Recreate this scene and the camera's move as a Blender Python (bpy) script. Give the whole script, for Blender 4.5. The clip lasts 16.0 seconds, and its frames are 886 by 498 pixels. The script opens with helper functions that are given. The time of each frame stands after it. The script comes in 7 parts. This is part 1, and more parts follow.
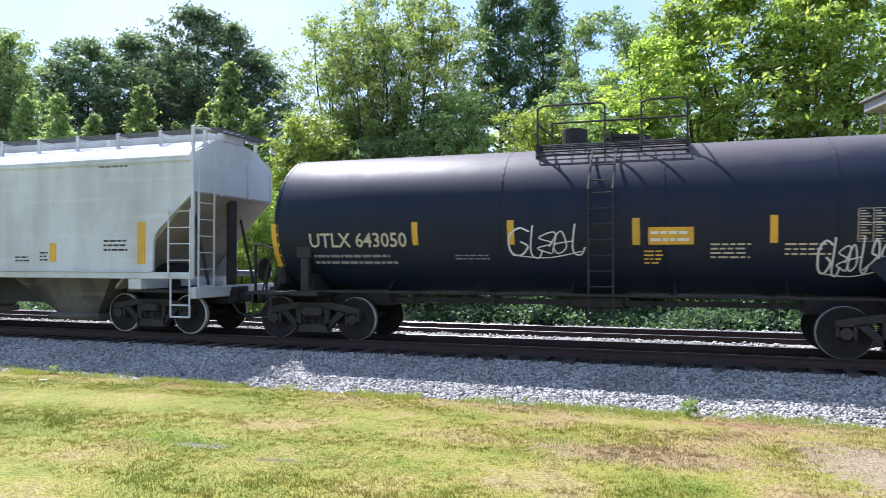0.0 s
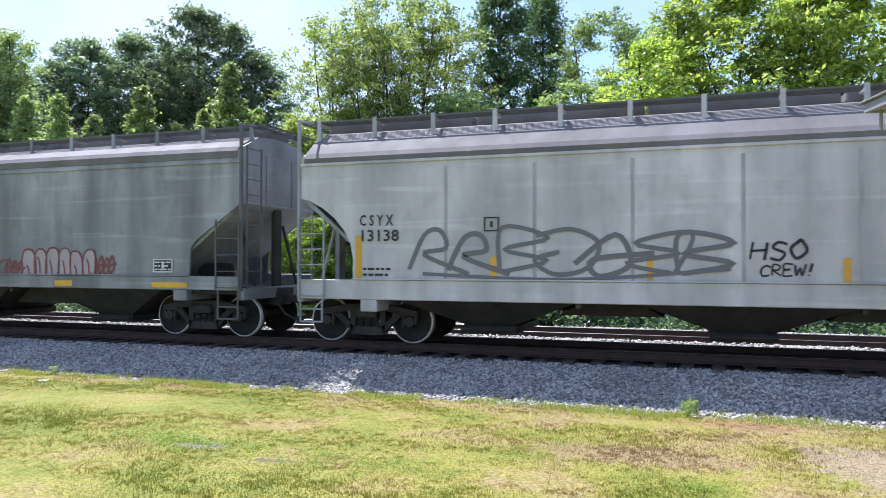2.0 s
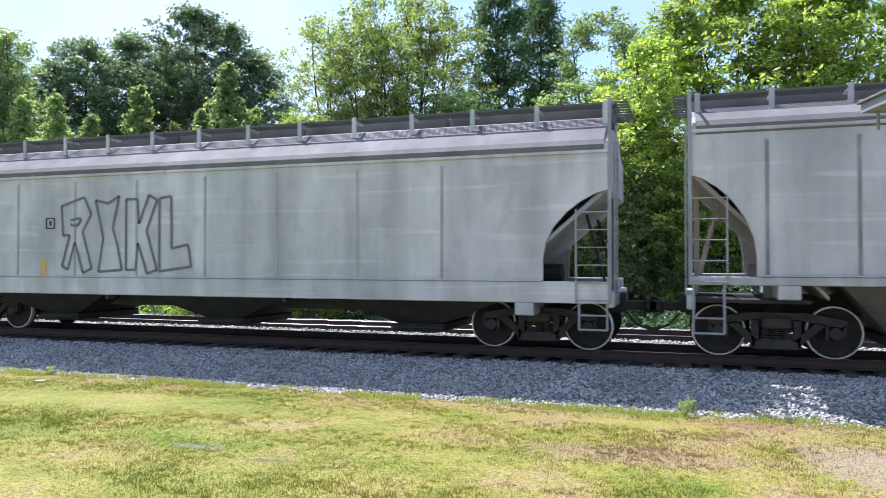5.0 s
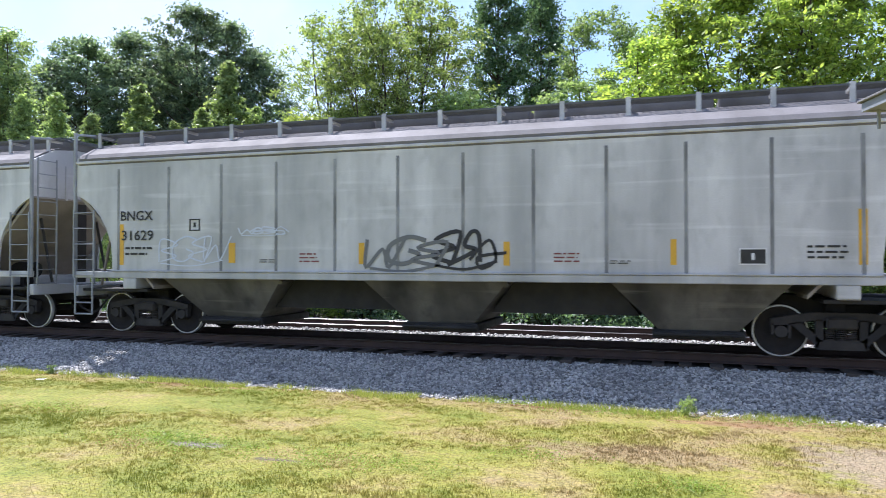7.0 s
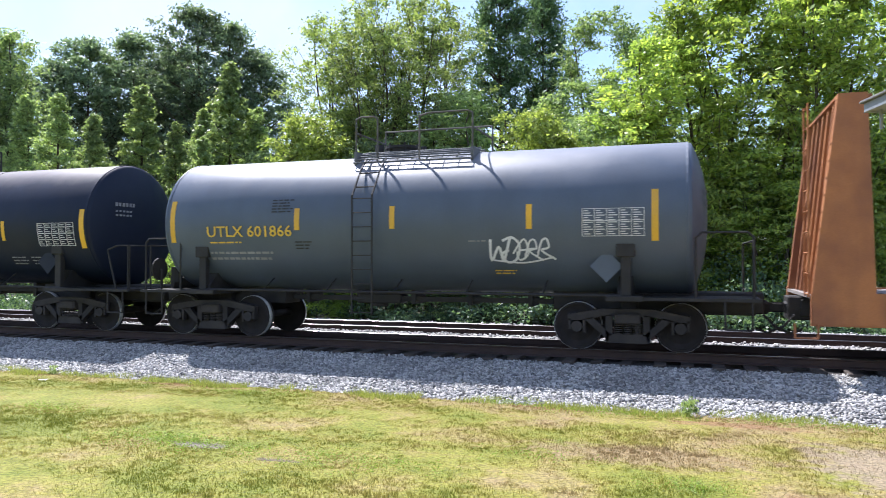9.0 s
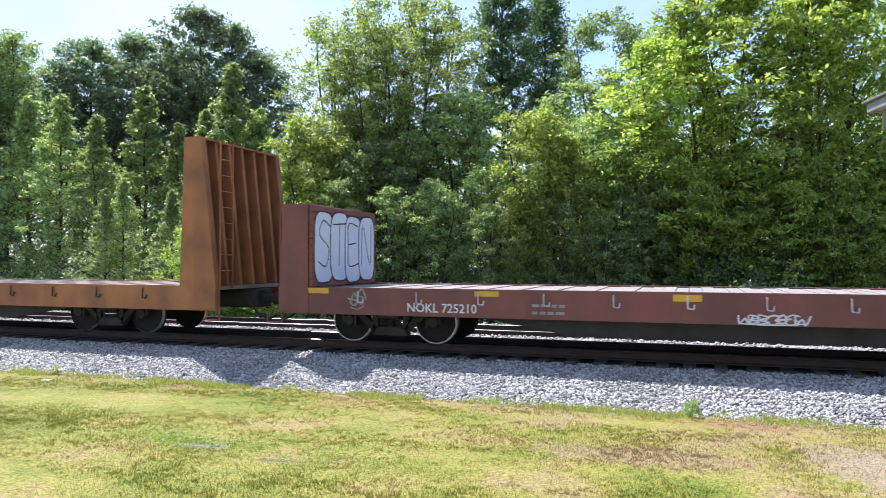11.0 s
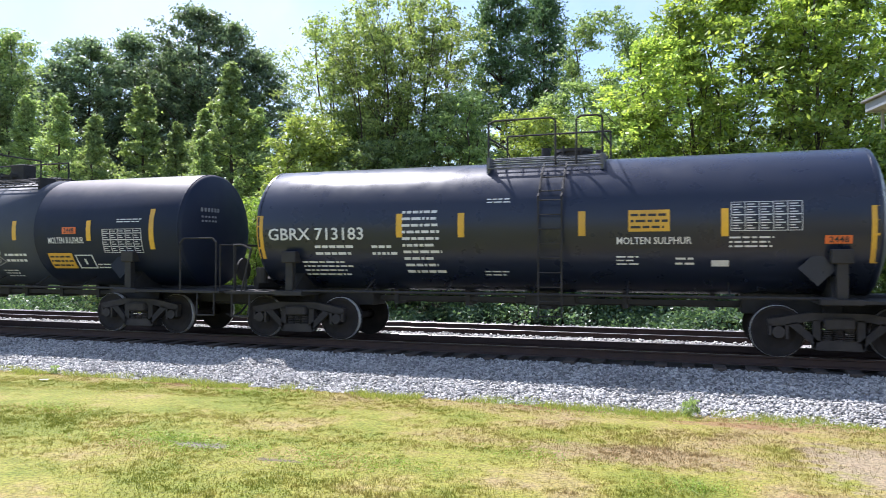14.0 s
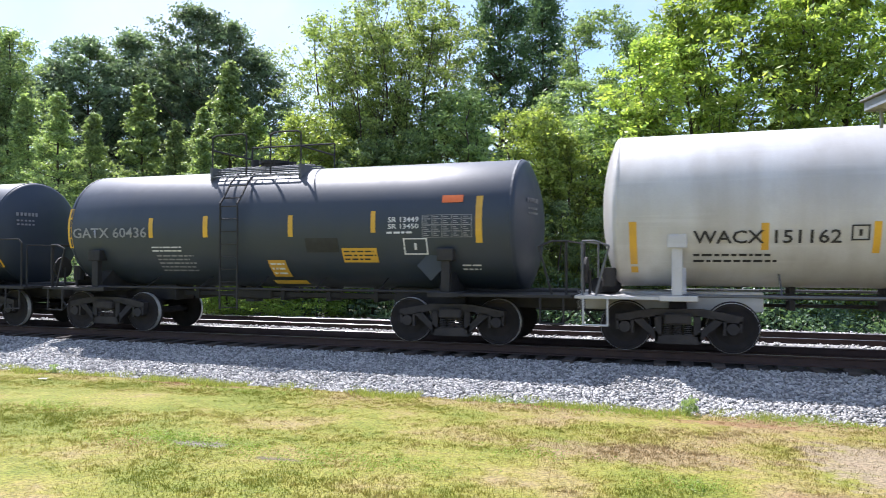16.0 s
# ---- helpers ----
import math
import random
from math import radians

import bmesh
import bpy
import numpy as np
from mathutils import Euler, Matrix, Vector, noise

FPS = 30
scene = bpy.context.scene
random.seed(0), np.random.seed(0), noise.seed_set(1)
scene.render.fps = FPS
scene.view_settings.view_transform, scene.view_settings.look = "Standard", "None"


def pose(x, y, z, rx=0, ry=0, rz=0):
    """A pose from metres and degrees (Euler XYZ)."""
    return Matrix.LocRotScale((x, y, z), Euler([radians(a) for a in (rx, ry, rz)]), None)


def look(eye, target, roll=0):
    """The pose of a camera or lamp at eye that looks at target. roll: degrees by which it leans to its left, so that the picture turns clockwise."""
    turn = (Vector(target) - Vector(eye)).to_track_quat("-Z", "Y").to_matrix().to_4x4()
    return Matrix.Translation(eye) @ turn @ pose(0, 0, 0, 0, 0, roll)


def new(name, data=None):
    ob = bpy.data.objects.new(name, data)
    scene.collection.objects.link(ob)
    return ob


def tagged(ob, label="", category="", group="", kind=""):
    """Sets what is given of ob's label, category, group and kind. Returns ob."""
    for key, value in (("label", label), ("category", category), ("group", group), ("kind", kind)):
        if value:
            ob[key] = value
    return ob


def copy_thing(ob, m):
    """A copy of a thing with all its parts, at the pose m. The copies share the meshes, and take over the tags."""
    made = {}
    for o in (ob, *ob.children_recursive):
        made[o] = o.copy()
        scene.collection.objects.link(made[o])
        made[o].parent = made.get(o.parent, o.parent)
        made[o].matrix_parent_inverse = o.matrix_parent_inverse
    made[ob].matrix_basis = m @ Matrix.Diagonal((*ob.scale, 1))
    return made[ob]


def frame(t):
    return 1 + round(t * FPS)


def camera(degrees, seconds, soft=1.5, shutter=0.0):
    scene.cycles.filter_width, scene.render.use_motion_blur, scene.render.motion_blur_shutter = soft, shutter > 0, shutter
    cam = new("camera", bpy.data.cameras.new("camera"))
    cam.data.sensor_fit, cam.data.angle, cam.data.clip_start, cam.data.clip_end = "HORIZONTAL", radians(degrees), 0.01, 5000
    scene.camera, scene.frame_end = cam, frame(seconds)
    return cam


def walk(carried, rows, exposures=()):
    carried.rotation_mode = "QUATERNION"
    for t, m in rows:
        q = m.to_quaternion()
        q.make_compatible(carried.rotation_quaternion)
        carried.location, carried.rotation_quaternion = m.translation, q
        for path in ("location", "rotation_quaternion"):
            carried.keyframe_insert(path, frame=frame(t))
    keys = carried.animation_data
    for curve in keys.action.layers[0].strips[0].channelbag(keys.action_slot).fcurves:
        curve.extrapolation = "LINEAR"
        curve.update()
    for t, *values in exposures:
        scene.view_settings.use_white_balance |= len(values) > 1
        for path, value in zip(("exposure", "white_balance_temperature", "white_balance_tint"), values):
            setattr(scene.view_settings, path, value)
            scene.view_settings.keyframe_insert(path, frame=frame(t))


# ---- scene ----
# Rail line: x runs along the track, y away from the viewer, z = 0 at the top of the near rails.
TRACK_Y, FAR_TRACK_Y, FAR_TRACK_Z = 14.87, 19.25, -0.12
EYE = (0.0, 0.0, 1.72)
YAW, PITCH = 18.69, 0.85

cam = camera(63.0, 16.0, soft=0.8, shutter=0.06)
# a hand-held camera that sways by a fraction of a degree: seconds, pan, tilt
SWAY = [(0, 0, 0), (1, 0, 0.045), (2, 0, 0.045), (2.5, 0.04, 0.07), (3, 0.07, 0.09), (3.5, 0.11, 0.11), (4, 0.13, 0.09), (5.2, 0.17, 0.02),
        (6.5, 0.18, -0.045), (7, 0.14, -0.045), (8, 0.07, -0.03), (9, 0, 0), (10.2, -0.1, 0.03), (11.5, -0.19, 0.05), (12.5, -0.13, 0.035),
        (13.5, -0.09, 0), (14.5, -0.05, 0), (15.5, 0, -0.05), (16, 0, -0.09)]
walk(cam, [(t, pose(*EYE, 90 + PITCH + tilt, 0, YAW - pan)) for t, pan, tilt in SWAY], exposures=[(0, 0.92, 5720, 17), (16, 0.92, 5880, 17)])

# ---- light ----
SUN_DIR = Vector((-0.52, 0.37, 1.0)).normalized()
world = bpy.data.worlds.new("sky")
scene.world = world
world.use_nodes = True
wt = world.node_tree
sky = wt.nodes.new("ShaderNodeTexSky")
sky.sky_type, sky.sun_disc = "NISHITA", False
sky.sun_elevation = math.asin(SUN_DIR.z)
sky.sun_rotation = math.atan2(SUN_DIR.x, SUN_DIR.y)
sky.air_density, sky.dust_density, sky.ozone_density = 1.0, 1.0, 2.2
cloud = wt.nodes.new("ShaderNodeTexNoise")
cloud.inputs["Scale"].default_value, cloud.inputs["Detail"].default_value, cloud.inputs["Roughness"].default_value = 3.4, 6, 0.55
ramp = wt.nodes.new("ShaderNodeValToRGB")
ramp.color_ramp.elements[0].position, ramp.color_ramp.elements[1].position = 0.40, 0.72
ramp.color_ramp.elements[1].color = (0.72, 0.72, 0.72, 1)
mixc = wt.nodes.new("ShaderNodeMix")
mixc.data_type = "RGBA"
mixc.inputs["B"].default_value = (4.7, 5.0, 5.5, 1)
coord = wt.nodes.new("ShaderNodeTexCoord")
wt.links.new(coord.outputs["Generated"], cloud.inputs["Vector"])
wt.links.new(cloud.outputs["Fac"], ramp.inputs["Fac"])
wt.links.new(ramp.outputs["Color"], mixc.inputs["Factor"])
wt.links.new(sky.outputs["Color"], mixc.inputs["A"])
wt.links.new(mixc.outputs["Result"], wt.nodes["Background"].inputs["Color"])
wt.nodes["Background"].inputs["Strength"].default_value = 0.125
sun = new("sun", bpy.data.lights.new("sun", "SUN"))
sun.data.energy, sun.data.angle, sun.data.color = 5.0, radians(0.53), (1.0, 0.95, 0.87)
sun.matrix_world = look(SUN_DIR * 60, (0, 0, 0))


# ---- materials ----
def material(name, color, rough=0.6, metal=0.0, second=None, patch=0.0, scale=1.2, grain=0.15, grain_scale=40.0, bump=0.1,
             streak=0.0, streak_color=(0.05, 0.045, 0.04), vary=0.0, spec=0.5, dust=None, smudge=0.0, smudge_color=(0.1, 0.1, 0.1)):
    """A weathered surface: base colour, stains of a second colour, fine grain, relief, and streaks that run down it."""
    m = bpy.data.materials.new(name)
    m.use_nodes = True
    nt = m.node_tree
    n, l = nt.nodes, nt.links
    bsdf = n["Principled BSDF"]
    bsdf.inputs["Metallic"].default_value = metal
    bsdf.inputs["Specular IOR Level"].default_value = spec
    tc = n.new("ShaderNodeTexCoord")

    def noise_of(s, detail=5, vec=None):
        node = n.new("ShaderNodeTexNoise")
        node.inputs["Scale"].default_value, node.inputs["Detail"].default_value = s, detail
        l.new(vec or tc.outputs["Object"], node.inputs["Vector"])
        return node.outputs["Fac"]

    def mixed(a, b, fac):
        node = n.new("ShaderNodeMix")
        node.data_type = "RGBA"
        for sock, value in (("A", a), ("B", b), ("Factor", fac)):
            if isinstance(value, tuple):
                node.inputs[sock].default_value = (*value, 1)
            elif isinstance(value, float):
                node.inputs[sock].default_value = value
            else:
                l.new(value, node.inputs[sock])
        return node.outputs["Result"]

    def spread(sock, lo, hi, top=1.0):
        node = n.new("ShaderNodeMapRange")
        node.inputs["From Min"].default_value, node.inputs["From Max"].default_value = lo, hi
        node.inputs["To Max"].default_value = top
        l.new(sock, node.inputs["Value"])
        return node.outputs["Result"]

    col = mixed(color, second or tuple(0.6 * v for v in color), spread(noise_of(scale), 0.38, 0.68, max(patch, 0.001)))
    fine = noise_of(grain_scale, 3)
    col = mixed(col, tuple(0.45 * v for v in color), spread(fine, 0.35, 0.8, grain))
    if smudge:
        # broad soft grime with finer blots in it, and pale rubbed runs along the car
        mp2 = n.new("ShaderNodeMapping")
        mp2.inputs["Scale"].default_value = (1.0, 1.0, 0.55)
        mp2.inputs["Location"].default_value = (3.7, 0, 1.9)
        l.new(tc.outputs["Object"], mp2.inputs["Vector"])
        col = mixed(col, smudge_color, spread(noise_of(0.62, 4, mp2.outputs["Vector"]), 0.44, 0.66, smudge))
        col = mixed(col, smudge_color, spread(noise_of(3.2, 6, mp2.outputs["Vector"]), 0.52, 0.72, smudge * 0.6))
        mp3 = n.new("ShaderNodeMapping")
        mp3.inputs["Scale"].default_value = (0.35, 1.0, 7.0)
        l.new(tc.outputs["Object"], mp3.inputs["Vector"])
        col = mixed(col, tuple(min(1.0, 1.25 * v) for v in color), spread(noise_of(1.0, 4, mp3.outputs["Vector"]), 0.58, 0.72, smudge * 0.7))
    if streak:
        mp = n.new("ShaderNodeMapping")
        mp.inputs["Scale"].default_value = (1.5, 0.5, 0.13)
        l.new(tc.outputs["Object"], mp.inputs["Vector"])
        col = mixed(col, streak_color, spread(noise_of(1.0, 6, mp.outputs["Vector"]), 0.42, 0.75, streak))
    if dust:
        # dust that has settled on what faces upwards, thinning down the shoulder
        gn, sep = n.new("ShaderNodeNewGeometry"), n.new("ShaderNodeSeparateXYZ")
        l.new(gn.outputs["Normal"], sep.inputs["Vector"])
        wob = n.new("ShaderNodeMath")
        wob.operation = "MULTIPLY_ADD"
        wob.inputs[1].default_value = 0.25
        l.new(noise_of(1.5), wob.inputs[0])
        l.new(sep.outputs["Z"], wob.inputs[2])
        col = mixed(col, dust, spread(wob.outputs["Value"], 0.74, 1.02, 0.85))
    if vary:
        info = n.new("ShaderNodeObjectInfo")
        hsv = n.new("ShaderNodeHueSaturation")
        l.new(col, hsv.inputs["Color"])
        node = n.new("ShaderNodeMapRange")
        node.inputs["To Min"].default_value, node.inputs["To Max"].default_value = 1 - vary, 1 + vary
        l.new(info.outputs["Random"], node.inputs["Value"])
        l.new(node.outputs["Result"], hsv.inputs["Value"])
        col = hsv.outputs["Color"]
    l.new(col, bsdf.inputs["Base Color"])
    rr = n.new("ShaderNodeMapRange")
    rr.inputs["To Min"].default_value, rr.inputs["To Max"].default_value = max(rough - 0.12, 0.05), min(rough + 0.12, 1)
    l.new(noise_of(scale * 3), rr.inputs["Value"])
    l.new(rr.outputs["Result"], bsdf.inputs["Roughness"])
    if bump:
        b = n.new("ShaderNodeBump")
        b.inputs["Strength"].default_value, b.inputs["Distance"].default_value = bump, 0.02
        l.new(fine, b.inputs["Height"])
        l.new(b.outputs["Normal"], bsdf.inputs["Normal"])
    return m


def leaf_material(name, color, second, through_light=0.45):
    """Leaves that let part of the light through; each leaf and each plant differs a little."""
    m = bpy.data.materials.new(name)
    m.use_nodes = True
    nt = m.node_tree
    n, l = nt.nodes, nt.links
    n.remove(n["Principled BSDF"])
    geo, info = n.new("ShaderNodeNewGeometry"), n.new("ShaderNodeObjectInfo")
    mixer = n.new("ShaderNodeMix")
    mixer.data_type = "RGBA"
    mixer.inputs["A"].default_value, mixer.inputs["B"].default_value = (*color, 1), (*second, 1)
    l.new(geo.outputs["Random Per Island"], mixer.inputs["Factor"])
    hsv = n.new("ShaderNodeHueSaturation")
    mr = n.new("ShaderNodeMapRange")
    mr.inputs["To Min"].default_value, mr.inputs["To Max"].default_value = 0.75, 1.25
    l.new(info.outputs["Random"], mr.inputs["Value"])
    l.new(mr.outputs["Result"], hsv.inputs["Value"])
    l.new(mixer.outputs["Result"], hsv.inputs["Color"])
    pr = n.new("ShaderNodeBsdfPrincipled")
    pr.inputs["Roughness"].default_value = 0.42
    pr.inputs["Specular IOR Level"].default_value = 0.4
    l.new(hsv.outputs["Color"], pr.inputs["Base Color"])
    tr = n.new("ShaderNodeBsdfTranslucent")
    warm = n.new("ShaderNodeMix")
    warm.data_type, warm.blend_type = "RGBA", "MULTIPLY"
    warm.inputs["Factor"].default_value = 1.0
    warm.inputs["B"].default_value = (1.5, 1.5, 0.8, 1)
    l.new(hsv.outputs["Color"], warm.inputs["A"])
    l.new(warm.outputs["Result"], tr.inputs["Color"])
    sh = n.new("ShaderNodeMixShader")
    sh.inputs["Fac"].default_value = through_light
    l.new(pr.outputs["BSDF"], sh.inputs[1])
    l.new(tr.outputs["BSDF"], sh.inputs[2])
    l.new(sh.outputs["Shader"], n["Material Output"].inputs["Surface"])
    return m


def island_material(name, colors, rough=0.9):
    """Loose pieces in one mesh (stones, blades), each of its own shade."""
    m = bpy.data.materials.new(name)
    m.use_nodes = True
    n, l = m.node_tree.nodes, m.node_tree.links
    geo, rp = n.new("ShaderNodeNewGeometry"), n.new("ShaderNodeValToRGB")
    els = rp.color_ramp.elements
    while len(els) < len(colors):
        els.new(0.5)
    for k, (e, c) in enumerate(zip(els, colors)):
        e.position, e.color = k / (len(colors) - 1), (*c, 1)
    l.new(geo.outputs["Random Per Island"], rp.inputs["Fac"])
    tc, nz = n.new("ShaderNodeTexCoord"), n.new("ShaderNodeTexNoise")
    nz.inputs["Scale"].default_value = 0.8
    l.new(tc.outputs["Object"], nz.inputs["Vector"])
    mr = n.new("ShaderNodeMapRange")
    mr.inputs["To Min"].default_value, mr.inputs["To Max"].default_value = 0.7, 1.3
    l.new(nz.outputs["Fac"], mr.inputs["Value"])
    hsv = n.new("ShaderNodeHueSaturation")
    l.new(mr.outputs["Result"], hsv.inputs["Value"])
    l.new(rp.outputs["Color"], hsv.inputs["Color"])
    bs = n["Principled BSDF"]
    l.new(hsv.outputs["Color"], bs.inputs["Base Color"])
    bs.inputs["Roughness"].default_value = rough
    return m


def lawn_material(name, blades=False):
    """Mown grass: green, yellowed and bare brown stretches, greener to the left, dry along the stones."""
    m = bpy.data.materials.new(name)
    m.use_nodes = True
    n, l = m.node_tree.nodes, m.node_tree.links
    tc = n.new("ShaderNodeTexCoord")

    def noisy(s, d=6):
        z = n.new("ShaderNodeTexNoise")
        z.inputs["Scale"].default_value, z.inputs["Detail"].default_value = s, d
        l.new(tc.outputs["Object"], z.inputs["Vector"])
        return z.outputs["Fac"]

    def ramped(fac, stops):
        r = n.new("ShaderNodeValToRGB")
        while len(r.color_ramp.elements) < len(stops):
            r.color_ramp.elements.new(0.5)
        for e, (p, c) in zip(r.color_ramp.elements, stops):
            e.position, e.color = p, (*c, 1)
        l.new(fac, r.inputs["Fac"])
        return r.outputs["Color"]

    def ranged(sock, a, b, lo, hi):
        node = n.new("ShaderNodeMapRange")
        for key, value in (("From Min", a), ("From Max", b), ("To Min", lo), ("To Max", hi)):
            node.inputs[key].default_value = value
        l.new(sock, node.inputs["Value"])
        return node.outputs["Result"]

    def plus(a, b):
        node = n.new("ShaderNodeMath")
        l.new(a, node.inputs[0])
        l.new(b, node.inputs[1])
        return node.outputs["Value"]

    sep = n.new("ShaderNodeSeparateXYZ")
    l.new(tc.outputs["Object"], sep.inputs["Vector"])
    dryness = plus(plus(noisy(0.8, 8), ranged(sep.outputs["X"], -8.0, 1.0, -0.06, 0.09)), ranged(sep.outputs["Y"], 10.3, 11.5, 0.0, 0.12))
    dryness = plus(dryness, ranged(noisy(4.5, 8), 0.25, 0.75, -0.11, 0.11))
    big = ramped(dryness, [(0.35, (0.185, 0.21, 0.03)), (0.5, (0.26, 0.25, 0.048)), (0.61, (0.30, 0.25, 0.08)), (0.71, (0.32, 0.25, 0.115)), (0.82, (0.30, 0.205, 0.10))])
    # worn, bare places: middle x, middle y, half sizes, earth colour
    for x, y, rx, ry, earth in ((2.0, 8.6, 1.0, 1.5, (0.30, 0.235, 0.165)), (-5.2, 6.75, 0.42, 0.16, (0.24, 0.21, 0.18)), (-4.0, 6.44, 0.34, 0.09, (0.13, 0.10, 0.075)), (-0.5, 8.2, 1.6, 0.7, (0.29, 0.215, 0.11)), (-1.9, 11.2, 0.9, 0.2, (0.27, 0.15, 0.08)), (0.6, 10.7, 1.1, 0.3, (0.28, 0.165, 0.085)), (-8.6, 11.1, 1.6, 0.22, (0.27, 0.17, 0.08))):
        mp = n.new("ShaderNodeMapping")
        mp.vector_type = "POINT"
        mp.inputs["Location"].default_value, mp.inputs["Scale"].default_value = (-x / rx, -y / ry, 0), (1 / rx, 1 / ry, 0)
        l.new(tc.outputs["Object"], mp.inputs["Vector"])
        ln = n.new("ShaderNodeVectorMath")
        ln.operation = "LENGTH"
        l.new(mp.outputs["Vector"], ln.inputs[0])
        edge = plus(ln.outputs["Value"], ranged(noisy(5.0, 8), 0.0, 1.0, -0.9, 0.9))
        wear = n.new("ShaderNodeMix")
        wear.data_type = "RGBA"
        l.new(ranged(edge, 0.55, 0.95, 0.85, 0.0), wear.inputs["Factor"])
        l.new(big, wear.inputs["A"])
        wear.inputs["B"].default_value = (*earth, 1)
        big = wear.outputs["Result"]
    mul = n.new("ShaderNodeMix")
    mul.data_type, mul.blend_type = "RGBA", "MULTIPLY"
    mul.inputs["Factor"].default_value = 0.85
    l.new(big, mul.inputs["A"])
    bs = n["Principled BSDF"]
    if blades:
        geo = n.new("ShaderNodeNewGeometry")
        l.new(ramped(geo.outputs["Random Per Island"], [(0.0, (0.56, 0.6, 0.5)), (0.5, (1, 1, 1)), (1.0, (1.42, 1.28, 1.25))]), mul.inputs["B"])
    else:
        l.new(ramped(noisy(26, 8), [(0.3, (0.3, 0.3, 0.28)), (0.5, (0.85, 0.85, 0.85)), (0.72, (1.3, 1.25, 1.15))]), mul.inputs["B"])
        b = n.new("ShaderNodeBump")
        b.inputs["Strength"].default_value, b.inputs["Distance"].default_value = 0.5, 0.03
        l.new(noisy(34, 8), b.inputs["Height"])
        l.new(b.outputs["Normal"], bs.inputs["Normal"])
    l.new(mul.outputs["Result"], bs.inputs["Base Color"])
    bs.inputs["Roughness"].default_value = 0.85
    bs.inputs["Specular IOR Level"].default_value = 0.25
    if blades:
        tr, sh = n.new("ShaderNodeBsdfTranslucent"), n.new("ShaderNodeMixShader")
        l.new(mul.outputs["Result"], tr.inputs["Color"])
        sh.inputs["Fac"].default_value = 0.4
        l.new(bs.outputs["BSDF"], sh.inputs[1])
        l.new(tr.outputs["BSDF"], sh.inputs[2])
        l.new(sh.outputs["Shader"], n["Material Output"].inputs["Surface"])
    return m


